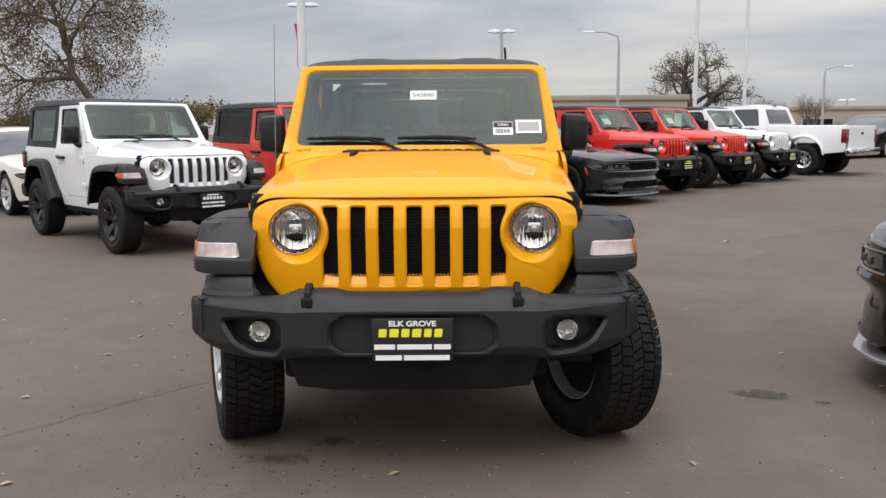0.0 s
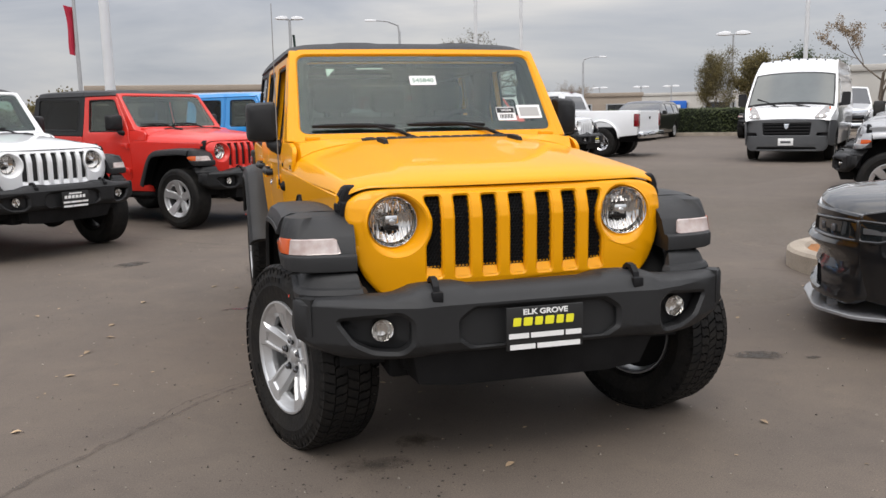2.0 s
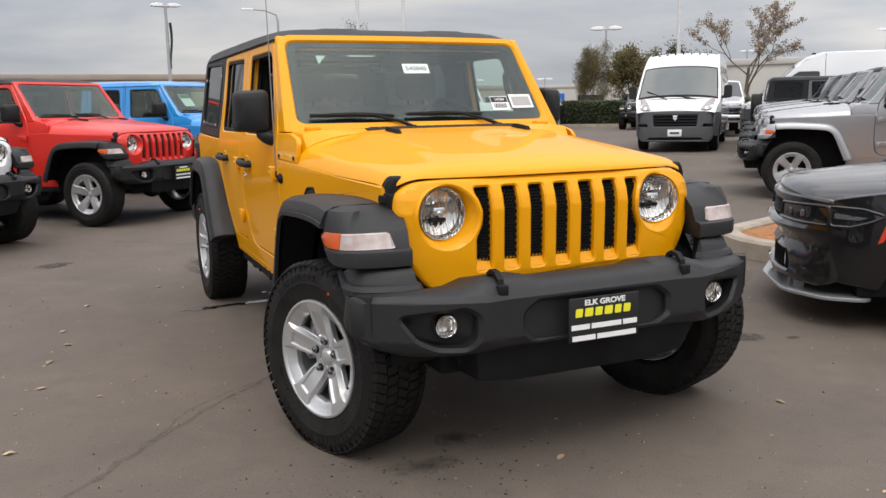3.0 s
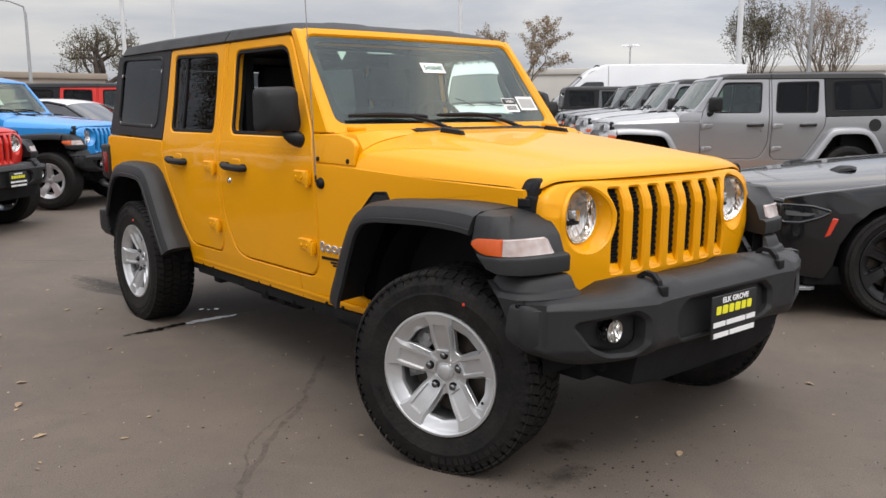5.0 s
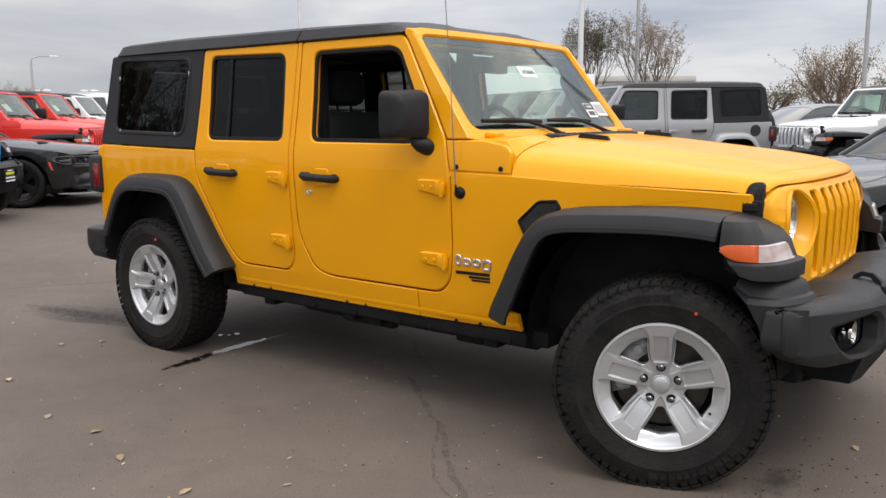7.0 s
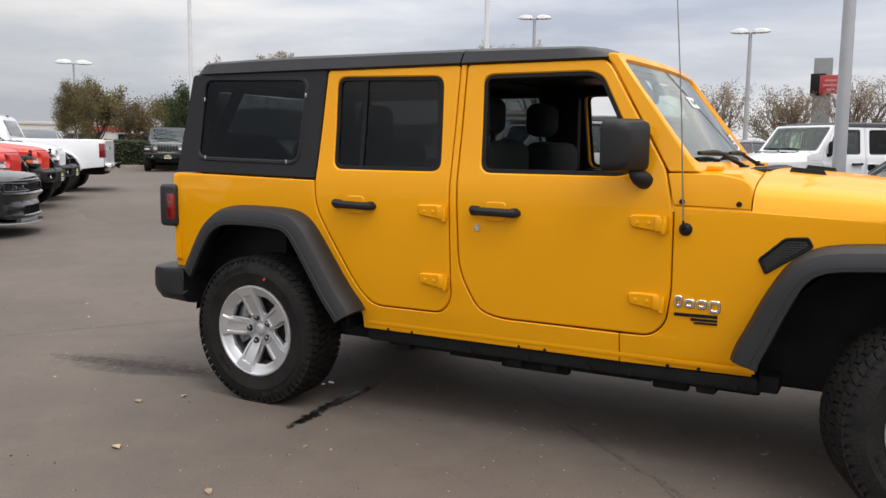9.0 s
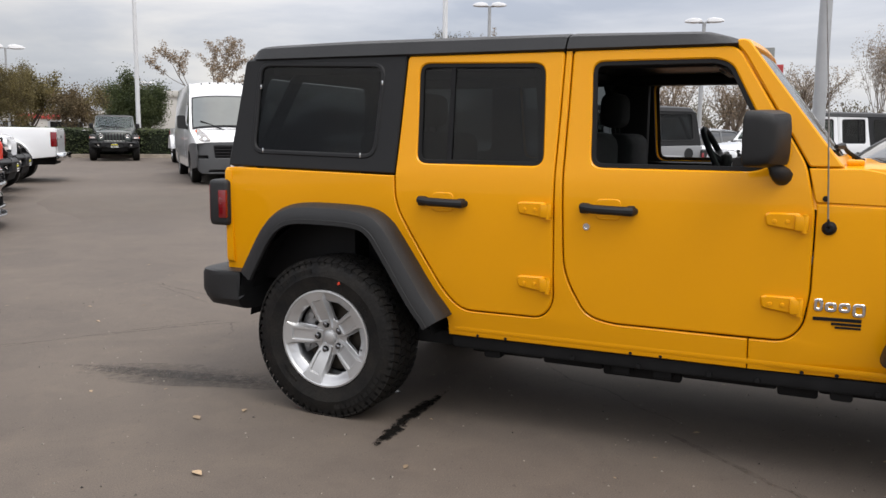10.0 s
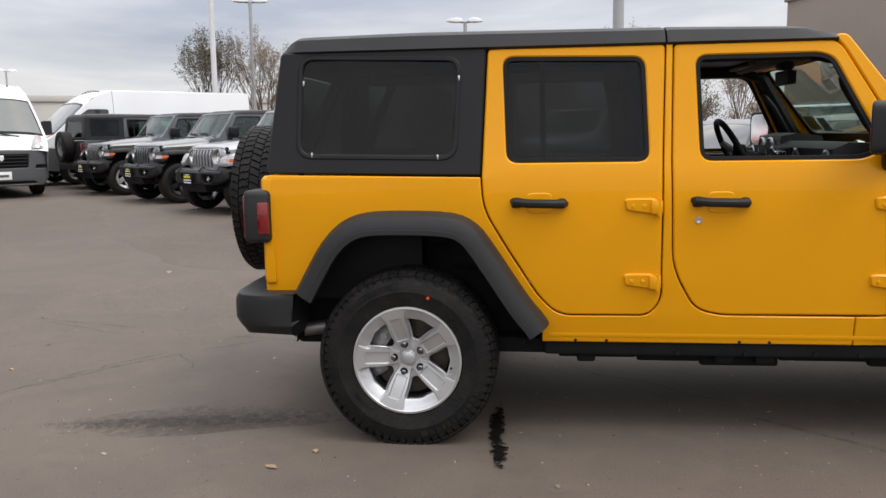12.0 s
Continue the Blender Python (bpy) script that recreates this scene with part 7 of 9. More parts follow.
    for s in (-1, 1):
        hl = rnd([(s * 0.52, 0.66), (s * 0.83, 0.68), (s * 0.84, 0.86), (s * 0.56, 0.78)], 0.03, 3)
        part("headlight", plate(hl, (), 0.03, 0.008, lambda u, v, w: (u, fy(u, v) - 0.015 + w + 0.5 * max(0, v - 0.74), v), cuts_u=(-0.7, 0.7), cuts_v=(0.74,)), VAN_LAMP, car, "clear headlight")
        b = loft(bmesh.new(), [[(s * p.x, y, p.y) for p in rnd([(0.98, 1.02), (1.14, 1.03), (1.14, 1.18), (0.99, 1.18)], 0.03, 3)] for y in (0.72, 0.76, 0.84)])
        part("door_mirror", b, color, car)
        for cy in (0.0, 3.08):
            wheel(car, pose(s * 0.84, cy, 0.335), r=0.340, w=0.22, rim=0.225, face=ALLOY, mirror=s > 0, detail=False)
    b = bmesh.new()
    box(b, -0.82, 0.82, -0.6, 3.95, 0.20, 0.34, 0.02)
    for cy in (0.0, 3.08):
        box(b, -0.66, 0.66, cy - 0.40, cy + 0.40, 0.30, 0.76, 0.02)
    box(b, -0.70, 0.70, 0.6, 3.9, 0.3, 1.05, 0.02)
    part("underbody", b, UNDER, car)
    return car


# rows of parked vehicles
def on_lot(x, y, rz):
    return pose(x, y, ground_z(x, y), 0, 0, rz)


ROW_A, ROW_B = 43.3, 228.0
G = "parked off-road vehicles"
two_door = suv("white two-door off-road vehicle with black hardtop and black wheels", WHITE, on_lot(-2.91, 6.12, ROW_A), doors=2, rim=BLACK_RIM, flare=DARK_PLASTIC, group=G)
red_two = copy_thing(two_door, on_lot(-0.91, 8.01, ROW_A))
tagged(repaint(red_two, {WHITE: RED, BLACK_RIM: ALLOY}), "red two-door off-road vehicle with black hardtop and silver wheels")
four_door = suv("silver four-door off-road vehicle with body-coloured flares", SILVER, on_lot(7.45, 5.7, ROW_B), flare=DARK_PLASTIC, group=G)


def body_flares(car, material):
    """Some of them have wheel-arch flares in body colour."""
    for o in car.children:
        if "flare" in o.name:
            o.material_slots[0].link = "OBJECT"
            o.material_slots[0].material = material
    return car


def another(x, y, rz, swap, label, src=None):
    return tagged(repaint(copy_thing(src or four_door, on_lot(x, y, rz)), swap), label)


another(0.97, 9.95, ROW_A, {SILVER: BLUE, ROOF_BLACK: BLUE}, "bright blue off-road vehicle with matching blue hardtop")
another(4.34, 13.05, ROW_A, {SILVER: RED, ALLOY: BLACK_RIM}, "red four-door off-road vehicle with black wheels")
another(6.06, 14.66, ROW_A, {SILVER: ORANGE_RED, ALLOY: BLACK_RIM}, "orange-red four-door off-road vehicle with black hardtop")
another(7.68, 16.31, ROW_A, {SILVER: WHITE}, "white four-door off-road vehicle beside the pickup")
body_flares(another(9.4, 7.75, ROW_B, {}, "silver four-door off-road vehicle in the far row"), SILVER)
another(11.4, 9.8, ROW_B, {SILVER: GREY, ALLOY: BLACK_RIM}, "dark grey off-road vehicle with black wheels")
another(13.3, 11.85, ROW_B, {SILVER: GREY}, "dark grey off-road vehicle with silver wheels")
another(17.4, 11.1, 48, {SILVER: GREY}, "dark grey off-road vehicle showing its spare wheel")
another(11.45, 2.57, ROW_B, {SILVER: WHITE}, "white four-door off-road vehicle behind the silver one")
another(10.0, -1.6, ROW_B, {SILVER: WHITE}, "white four-door off-road vehicle at the row's end")
another(20.07, 25.7, -45, {SILVER: DARK_GREEN, ALLOY: BLACK_RIM}, "dark green off-road vehicle in front of the hedge")

sedan("black muscle sedan with glossy front splitter and black wheels", BLACK_PAINT, on_lot(3.32, 0.49, ROW_B), fine=True)
sedan("black sedan with a white roof and a spotlight", BLACK_PAINT, on_lot(2.86, 11.46, ROW_A), roof=WHITE)
sedan("dark grey sedan parked behind", GREY, on_lot(14.4, 4.9, ROW_B), marker=False)
sedan("black sedan in the back row", BLACK_PAINT, on_lot(9.2, 0.5, ROW_B), marker=False)
sedan("cream white sedan with silver wheels", CREAM, on_lot(-6.4, 10.7, ROW_A), rim=ALLOY, marker=False)
minivan("black minivan with silver wheels beside the hedge", BLACK_PAINT, on_lot(15.75, 28.2, -44))
van("white high-roof panel van with grey bumper", on_lot(12.45, 14.1, -44.5))
van("long white panel van behind the grey vehicles", on_lot(16.7, 15.0, ROW_B))
pickup("white crew-cab pickup with chrome rear bumper", on_lot(10.0, 18.6, ROW_A + 180))
pickup("white pickup parked by the hedge", on_lot(20.9, 22.3, -42), name="pickup_truck")

body_flares(four_door, SILVER)
for o in two_door.children_recursive:
    if o.name.startswith("quarter_glass"):
        o.material_slots[0].link = "OBJECT"
        o.material_slots[0].material = GLASS


def price_sheet(car):
    """A white and green sheet behind the windscreen."""
    at = lambda x, z, o: (x, 0.865 + 0.762 * (z - 1.212) - 0.010 + o, z)
    b = bmesh.new()
    loft(b, [[at(x, z, o) for z, o in ((1.36, 0.0), (1.545, 0.0), (1.545, 0.002), (1.36, 0.002))] for x in (-0.46, -0.22)])
    sheet_ = part("price_sheet", b, PAPER, car, "white and green price sheet behind the glass")
    b = bmesh.new()
    loft(b, [[at(x, z, o) for z, o in ((1.48, -0.002), (1.54, -0.002), (1.54, -0.001), (1.48, -0.001))] for x in (-0.45, -0.23)])
    part("sheet_band", b, PAPER_GREEN, sheet_)


for q in [o for o in scene.objects if o.parent is None and o.name.startswith("off_road_suv")]:
    if any(w in q["label"] for w in ("red", "blue")) and "colour" not in q["label"] and "two-door" not in q["label"]:
        price_sheet(q)
for o in two_door.children_recursive:
    if o.name.startswith("name_mark"):
        o.material_slots[0].link = "OBJECT"
        o.material_slots[0].material = SIGN_WHITE

# ---- small things on the yellow vehicle ----
def yellow_details(car):
    # whip aerial on the right wing
    b = bmesh.new()
    lathe(b, [(0.0, -0.020), (0.014, -0.018), (0.024, -0.008), (0.027, 0.004), (0.025, 0.012)], 18, "x", (-0.768, 0.905, 1.000))
    tube(b, [(-0.780, 0.905, 1.0), (-0.792, 0.908, 1.012), (-0.792, 0.910, 1.035)], [0.007, 0.006, 0.004], 8)
    an = part("aerial_base", b, TRIM, car, "black rubber aerial base")
    b = bmesh.new()
    tube(b, [(-0.792, 0.910, 1.03), (-0.790, 0.935, 1.45), (-0.786, 0.972, 1.90)], [0.0032, 0.0026, 0.0018], 6)
    part("aerial_whip", b, STEEL, an)
    # bolts on the cowl sides and sills
    for s in (-1, 1):
        for y, z in ((0.923, 1.106), (0.715, 1.103)):
            b = bmesh.new()
            lathe(b, [(0.0, -0.005 * -s), (0.010, -0.004 * -s), (0.012, 0.004 * -s)], 10, "x", (s * side_x(y, z), y, z))
            part("cowl_bolt", b, TRIM, car)
        for y in (2.289, 2.158, 1.612, 1.491, 0.963, 0.842):
            b = bmesh.new()
            lathe(b, [(0.0, 0.003 * s), (0.007, 0.003 * s), (0.008, -0.003 * s)], 8, "x", (s * side_x(y, 0.432), y, 0.440))
            part("sill_bolt", b, TRIM, car)
        # wing vent
        def vent_shape(g):
            return inset(turned(rnd([(0.640, 0.900, 0.01), (0.548, 0.986, 0.015), (0.468, 0.992, 0.01), (0.448, 0.955, 0.01), (0.545, 0.888, 0.03), (0.612, 0.842, 0.01)], 0.01, 3), True), g)
        vent = part("wing_vent", plate(vent_shape(0.008), (), 0.012, 0.004, lambda u, w_, d: (s * (side_x(u, w_) + 0.003 - d), u, w_)), HONEYCOMB, car, "black honeycomb vent behind the front wheel")
        part("vent_frame", plate(vent_shape(0.0), [vent_shape(0.010)], 0.012, 0.003, lambda u, w_, d: (s * (side_x(u, w_) + 0.007 - d), u, w_)), TRIM, vent)
        # plain chrome emblem and dark name bars
        x = 0.938
        for wd, z0, z1 in ((0.032, 0.690, 0.738), (0.040, 0.690, 0.726), (0.040, 0.690, 0.726), (0.044, 0.676, 0.726)):
            o = rnd([(x, z0), (x - wd, z0), (x - wd, z1), (x, z1)], 0.014, 3)
            i_ = rnd([(x - 0.011, z0 + 0.012), (x - wd + 0.011, z0 + 0.012), (x - wd + 0.011, z1 - 0.012), (x - 0.011, z1 - 0.012)], 0.006, 2)
            part("emblem", plate(o, [i_], 0.006, 0.002, lambda u, w_, d: (s * (side_x(u, w_) + 0.006 - d), u, w_)), CHROME, car, "plain chrome emblem shape")
            x -= wd + 0.006
        for a, c, z0, z1 in ((0.938, 0.775, 0.655, 0.668), (0.875, 0.775, 0.640, 0.650), (0.862, 0.775, 0.628, 0.636)):
            part("name_bar", plate([(a, z0), (c, z0), (c, z1), (a, z1)], (), 0.004, 0.001, lambda u, w_, d: (s * (side_x(u, w_) + 0.0035 - d), u, w_)), TRIM, car, "dark bar of writing")
        # sill ridge
        b = bmesh.new()
        loft(b, [[(s * (side_x(1.5, z) + o), y, z) for z, o in ((0.474, 0.0), (0.462, 0.003), (0.452, 0.0))] for y in (0.63, 1.15, 2.40)])
        part("sill_ridge", b, YELLOW, car)
    # papers behind the windscreen
    def screen_at(x, z, off=0.024):
        k = (z - 1.212 + off * 0.606) / 0.492
        u = x / (0.722 - 0.047 * k)
        return (x, 0.865 + 0.375 * k + off * 0.795 - 0.05 * (1 - u * u), z)
    def sheet(nm, x0, x1, z0, z1, material, parent, off=0.024, lab=""):
        bm = bmesh.new()
        loft(bm, [[screen_at(x, z0, off), screen_at(x, z1, off), screen_at(x, z1, off + 0.001), screen_at(x, z0, off + 0.001)] for x in [x0 + (x1 - x0) * k / 4 for k in range(5)]])
        return part(nm, bm, material, parent, lab)
    st = sheet("stock_number_card", -0.068, 0.077, 1.500, 1.550, PAPER, car, 0.0085, "white card with a green stock number")
    p = Vector(screen_at(0.004, 1.525, 0.0062))
    lettering("545840", 0.040, PAPER_GREEN, st, Matrix.Translation(p) @ pose(0, 0, 0, 52.7, 0, 0), thick=0.0003)
    st = sheet("window_label", 0.381, 0.488, 1.305, 1.376, PAPER, car, 0.0085, "white label with a dark number band")
    sheet("label_band", 0.384, 0.485, 1.345, 1.373, INK, st, 0.0075)
    p = Vector(screen_at(0.435, 1.359, 0.0060))
    lettering("54584", 0.024, PAPER, st, Matrix.Translation(p) @ pose(0, 0, 0, 52.7, 0, 0), thick=0.0003)
    for k in range(9):
        x = 0.395 + k * 0.009
        sheet("code_bar", x, x + 0.004 + 0.002 * (k % 2), 1.315, 1.338, INK, st, 0.0075)
    st = sheet("window_permit", 0.504, 0.645, 1.314, 1.386, PAPER, car, 0.0085, "white paper permit with grey print")
    sheet("print_area", 0.516, 0.632, 1.326, 1.374, mat("grey_print", (0.36, 0.36, 0.35), rough=0.8), st, 0.0075)
    bm = bmesh.new()
    bm.faces.new([bm.verts.new(screen_at(*q, 0.020)) for q in ((-0.505, 1.592), (-0.455, 1.592), (-0.500, 1.548))])
    part("corner_sticker", bm, PAPER, car, "small white triangular sticker")
    sheet("tint_strip_label", -0.341, -0.199, 1.588, 1.594, PAPER, car, 0.020)
    # papers on the dash, camera box behind the mirror
    b = bmesh.new()
    box(b, -0.05, 0.05, 1.245, 1.31, 1.600, 1.655, 0.012)
    part("sensor_box", b, TRIM, car)
    # red balance dot and chalk marks on the right-hand tyres
    for y, th in ((0.0, 20.0), (3.008, 0.0)):
        for ang, r, sz, mt in ((1.95, 0.295, 0.006, mat_marker),):
            b = bmesh.new()
            m_ = pose(-0.775, y, 0.377, 0, 0, th)
            lathe(b, [(0.0, -0.1265), (sz, -0.126), (sz * 1.2, -0.120)], 10, "x", (0, r * math.cos(ang), r * math.sin(ang)))
            bmesh.ops.transform(b, matrix=m_, verts=b.verts)
            part("tyre_mark", b, mt, car)


yellow_details(yellow)


# ---- kerbs, marks and litter on the ground ----
def planter():
    """A round-ended kerbed island with bare orange soil."""
    isl = thing("planter_island", "round-ended concrete kerbed island with orange soil", "planter", pose(4.36, 2.24, ground_z(4.6, 2.7), 0, 0, 20))
    def capsule(r, n=14, run=4.5):
        pts = [Vector((-r * math.cos(a), r * math.sin(a))) for a in [-math.pi / 2 + math.pi * k / n for k in range(n + 1)]]
        return [Vector((p.x, p.y)) for p in pts] + [Vector((run, r)), Vector((run, -r))]
    b = plate(capsule(0.88), [capsule(0.71, run=4.35)], 0.20, 0.025, lambda u, v, w: (u, v, 0.155 - w))
    part("kerb", b, CONCRETE, isl, "worn concrete kerb")
    b = plate(capsule(0.715, run=4.36), (), 0.10, 0.001, lambda u, v, w: (u, v, 0.115 - w + 0.02 * math.sin(u * 9) * math.sin(v * 7)))
    part("soil", b, MULCH, isl, "bare orange soil")


planter()

CRACK = mat("crack_fill", (0.062, 0.054, 0.047), rough=0.95, var=0.4, scale=30)
WET = mat("wet_asphalt", (0.012, 0.011, 0.010), rough=0.12, var=0.3, scale=30, rvar=0.1)
STAIN = mat("oil_stain", (0.070, 0.060, 0.051), rough=0.7, var=0.3, scale=14, fine=0.3, fscale=150, bump=0.4, bscale=140)


def ragged(m, strength, rim=1.0, lo=1.55, hi=2.15):
    """Lets a stain break up into specks towards its rim."""
    nt = m.node_tree
    co = nt.nodes.new("ShaderNodeTexCoord")
    sub = nt.nodes.new("ShaderNodeVectorMath")
    sub.operation, sub.inputs[1].default_value = "SUBTRACT", (0.5, 0.5, 0.0)
    flat = nt.nodes.new("ShaderNodeVectorMath")
    flat.operation, flat.inputs[1].default_value = "MULTIPLY", (2.0, 2.0, 0.0)
    ln = nt.nodes.new("ShaderNodeVectorMath")
    ln.operation = "LENGTH"
    ns = nt.nodes.new("ShaderNodeTexNoise")
    ns.inputs["Scale"].default_value, ns.inputs["Detail"].default_value, ns.inputs["Roughness"].default_value = 26.0, 8.0, 0.75
    ma = nt.nodes.new("ShaderNodeMath")
    ma.operation, ma.inputs[1].default_value = "MULTIPLY_ADD", 2.6
    mr = nt.nodes.new("ShaderNodeMapRange")
    for k, v in (("From Min", lo), ("From Max", hi), ("To Min", strength), ("To Max", 0.0)):
        mr.inputs[k].default_value = v
    nt.links.new(co.outputs["Generated"], sub.inputs[0])
    nt.links.new(sub.outputs["Vector"], flat.inputs[0])
    nt.links.new(flat.outputs["Vector"], ln.inputs[0])
    nt.links.new(co.outputs["Object"], ns.inputs["Vector"])
    nt.links.new(ns.outputs["Fac"], ma.inputs[0])
    if rim:
        nt.links.new(ln.outputs["Value"], ma.inputs[2])
    else:
        ma.inputs[2].default_value = 0.0
    nt.links.new(ma.outputs["Value"], mr.inputs["Value"])
    nt.links.new(mr.outputs["Result"], nt.nodes["Principled BSDF"].inputs["Alpha"])


FAINT_STAIN = mat("faint_oil_stain", (0.060, 0.052, 0.045), rough=0.75, var=0.3, scale=14, fine=0.3, fscale=150, bump=0.4, bscale=140)
BROWN_STAIN = mat("brown_oil_smudge", (0.085, 0.062, 0.040), rough=0.7, var=0.4, scale=20, fine=0.3, fscale=150, bump=0.4, bscale=140)
ragged(STAIN, 0.85)
ragged(FAINT_STAIN, 0.52, 1.0, 1.25, 2.25)
ragged(BROWN_STAIN, 0.55, 1.0, 1.3, 2.3)
ragged(CRACK, 0.30, 0.0, 1.0, 1.7)
ragged(WET, 1.0, 1.0, 1.7, 2.1)


def crack(pts, width, seed):
    """A wandering crack as a thin ragged strip."""
    rs = random.Random(seed)
    fine_ = []
    for (ax, ay), (bx, by_) in zip(pts, pts[1:]):
        n = max(2, int(math.hypot(bx - ax, by_ - ay) / 0.05))
        for k in range(n):
            t = k / n
            fine_.append((ax + (bx - ax) * t + rs.gauss(0, 0.007), ay + (by_ - ay) * t + rs.gauss(0, 0.007)))
    fine_.append(pts[-1])
    b = bmesh.new()
    rows = []
    for i, (x, y) in enumerate(fine_):
        x2, y2 = fine_[min(i + 1, len(fine_) - 1)]
        x0, y0 = fine_[max(i - 1, 0)]
        d = Vector((x2 - x0, y2 - y0)).normalized()
        w = 1.5 * width * rs.uniform(0.4, 1.0) * min(1, (i + 1) / 4, (len(fine_) - i) / 4)
        rows.append([(x - d.y * w, y + d.x * w, ground_z(x, y) + 0.004), (x + d.y * w, y - d.x * w, ground_z(x, y) + 0.004)])
    loft(b, rows, closed=False)
    ob = finish(new("asphalt_crack", bpy.data.meshes.new("asphalt_crack")), b, CRACK)
    tagged(ob, "thin dark crack in the asphalt", "crack", kind="structure")


for pts, w, sd in (([(-2.9, -1.4), (-2.3, -0.75), (-1.83, -0.11), (-1.46, 0.345), (-1.24, 0.60), (-0.95, 0.855), (-0.73, 1.12), (-0.4, 1.5)], 0.013, 1),
                   ([(-1.46, 0.36), (-1.30, 0.64), (-1.0, 0.86), (-0.8, 0.98)], 0.006, 9), ([(1.414, 6.23), (1.15, 5.2), (0.92, 4.19), (0.7, 3.2), (0.6, 2.5)], 0.010, 7), ([(-0.30, 5.23), (0.334, 4.79), (0.92, 4.19)], 0.010, 8),
                                      ([(2.05, 3.24), (2.6, 3.0), (3.17, 2.72), (3.5, 2.4)], 0.010, 2), ([(1.38, 6.19), (1.0, 5.3), (0.68, 4.75), (0.2, 4.4)], 0.006, 3),
                   ([(-1.6, 5.9), (-0.52, 5.37), (0.3, 4.9), (1.0, 4.37), (2.2, 3.6)], 0.008, 4), ([(0.48, 2.38), (0.2, 2.1), (0.12, 1.9), (-0.06, 1.73), (-0.3, 1.4)], 0.006, 5),
                   ([(-0.5, 5.37), (-1.2, 6.0), (-2.08, 6.91), (-3.6, 8.2)], 0.010, 6)):
    crack(pts, w, sd)


def blot(nm, cx, cy, length, width, ang, material, seed, lift, label, wob=0.25):
    """A flat patch with a ragged outline."""
    rs = random.Random(seed)
    ph = [rs.uniform(0, 6.28) for _ in range(6)]
    b = bmesh.new()
    ring = []
    for k in range(64):
        a = 2 * math.pi * k / 64
        r = 1 + wob * sum(math.sin(a * f + p) / f for f, p in zip((2, 3, 5, 8, 13, 19), ph))
        u, v = length / 2 * r * math.cos(a), width / 2 * r * math.sin(a)
        x, y = cx + u * math.cos(ang) - v * math.sin(ang), cy + u * math.sin(ang) + v * math.cos(ang)
        ring.append(b.verts.new((x, y, ground_z(x, y) + lift)))
    c = b.verts.new((cx, cy, ground_z(cx, cy) + lift))
    for k in range(64):
        b.faces.new((c, ring[k], ring[(k + 1) % 64]))
    ob = finish(new(nm, bpy.data.meshes.new(nm)), b, material)
    return tagged(ob, label, "stain", kind="structure")


blot("oil_stain", 1.70, 0.435, 0.36, 0.17, -0.45, STAIN, 3, 0.003, "dark round oil stain on the asphalt")
blot("oil_stain", 1.95, 0.30, 0.10, 0.06, -0.4, STAIN, 4, 0.003, "small dark oil spot on the asphalt")
blot("oil_stain", -0.37, -0.18, 0.20, 0.14, 0.4, BROWN_STAIN, 5, 0.003, "brownish oil smudge beside the front wheel")
blot("oil_stain", -0.58, -0.36, 0.30, 0.16, -0.3, FAINT_STAIN, 15, 0.003, "faint dark smear beside the front wheel", 0.4)
for x_, y_, l_ in ((-0.475, 2.924, 0.07), (-0.396, 2.862, 0.09), (-0.44, 2.885, 0.05)):
    blot("puddle", x_, y_, l_, l_ * 0.4, 0.9, WET, int(l_ * 500), 0.005, "tiny puddle of water beside the rear wheel", 0.3)
blot("oil_stain", -0.645, 4.00, 1.75, 0.34, 1.80, FAINT_STAIN, 6, 0.003, "long dark stain behind the rear wheel", 0.35)
blot("oil_stain", -0.66, 4.10, 1.35, 0.16, 1.80, FAINT_STAIN, 16, 0.0045, "darker core of the long stain", 0.4)
blot("wet_streak", -0.63, 2.632, 0.86, 0.082, 0.055, WET, 7, 0.005, "wet black streak of water from under the sill", 0.10)
blot("wet_streak", -0.93, 2.606, 0.34, 0.085, 0.10, WET, 8, 0.003, "damp patch at the end of the wet streak", 0.4)
DUST = mat("pale_dust", (0.27, 0.235, 0.20), rough=0.95, var=0.3, scale=9, fine=0.2, fscale=200)
ragged(DUST, 0.38, 1.0, 1.2, 2.2)
blot("dust_patch", 1.9, 5.3, 2.8, 1.1, 0.5, DUST, 21, 0.0025, "pale dusty patch on the asphalt", 0.3)
blot("dust_patch", 1.9, 2.4, 1.6, 0.5, 0.6, DUST, 22, 0.0025, "pale dusty patch on the asphalt", 0.3)
# thin film that makes the open right-hand lane paler, and dusty by the planter
FAR_PALE = mat("thin_pale_film", (0.24, 0.205, 0.17), rough=0.95, var=0.3, scale=3, fine=0.2, fscale=90)
ragged(FAR_PALE, 0.50, 1.0, 1.1, 2.3)
blot("dust_patch", 5.2, 5.2, 6.5, 3.2, 0.75, FAR_PALE, 23, 0.0025, "thin pale dust over the open lane", 0.3)
blot("dust_patch", 7.6, 11.5, 9.0, 4.0, 0.8, FAR_PALE, 24, 0.0025, "thin pale dust over the open lane", 0.3)
blot("dust_patch", 2.7, 1.9, 1.5, 0.7, 0.7, FAR_PALE, 25, 0.0030, "thin pale dust beside the planter", 0.3)
blot("oil_stain", -1.9, 4.9, 0.5, 0.22, 0.9, STAIN, 10, 0.003, "faint dark patch on the asphalt")

LEAF_DRY = mat("dry_leaf", (0.40, 0.29, 0.18), rough=0.8, var=0.4, scale=40, island=0.5)


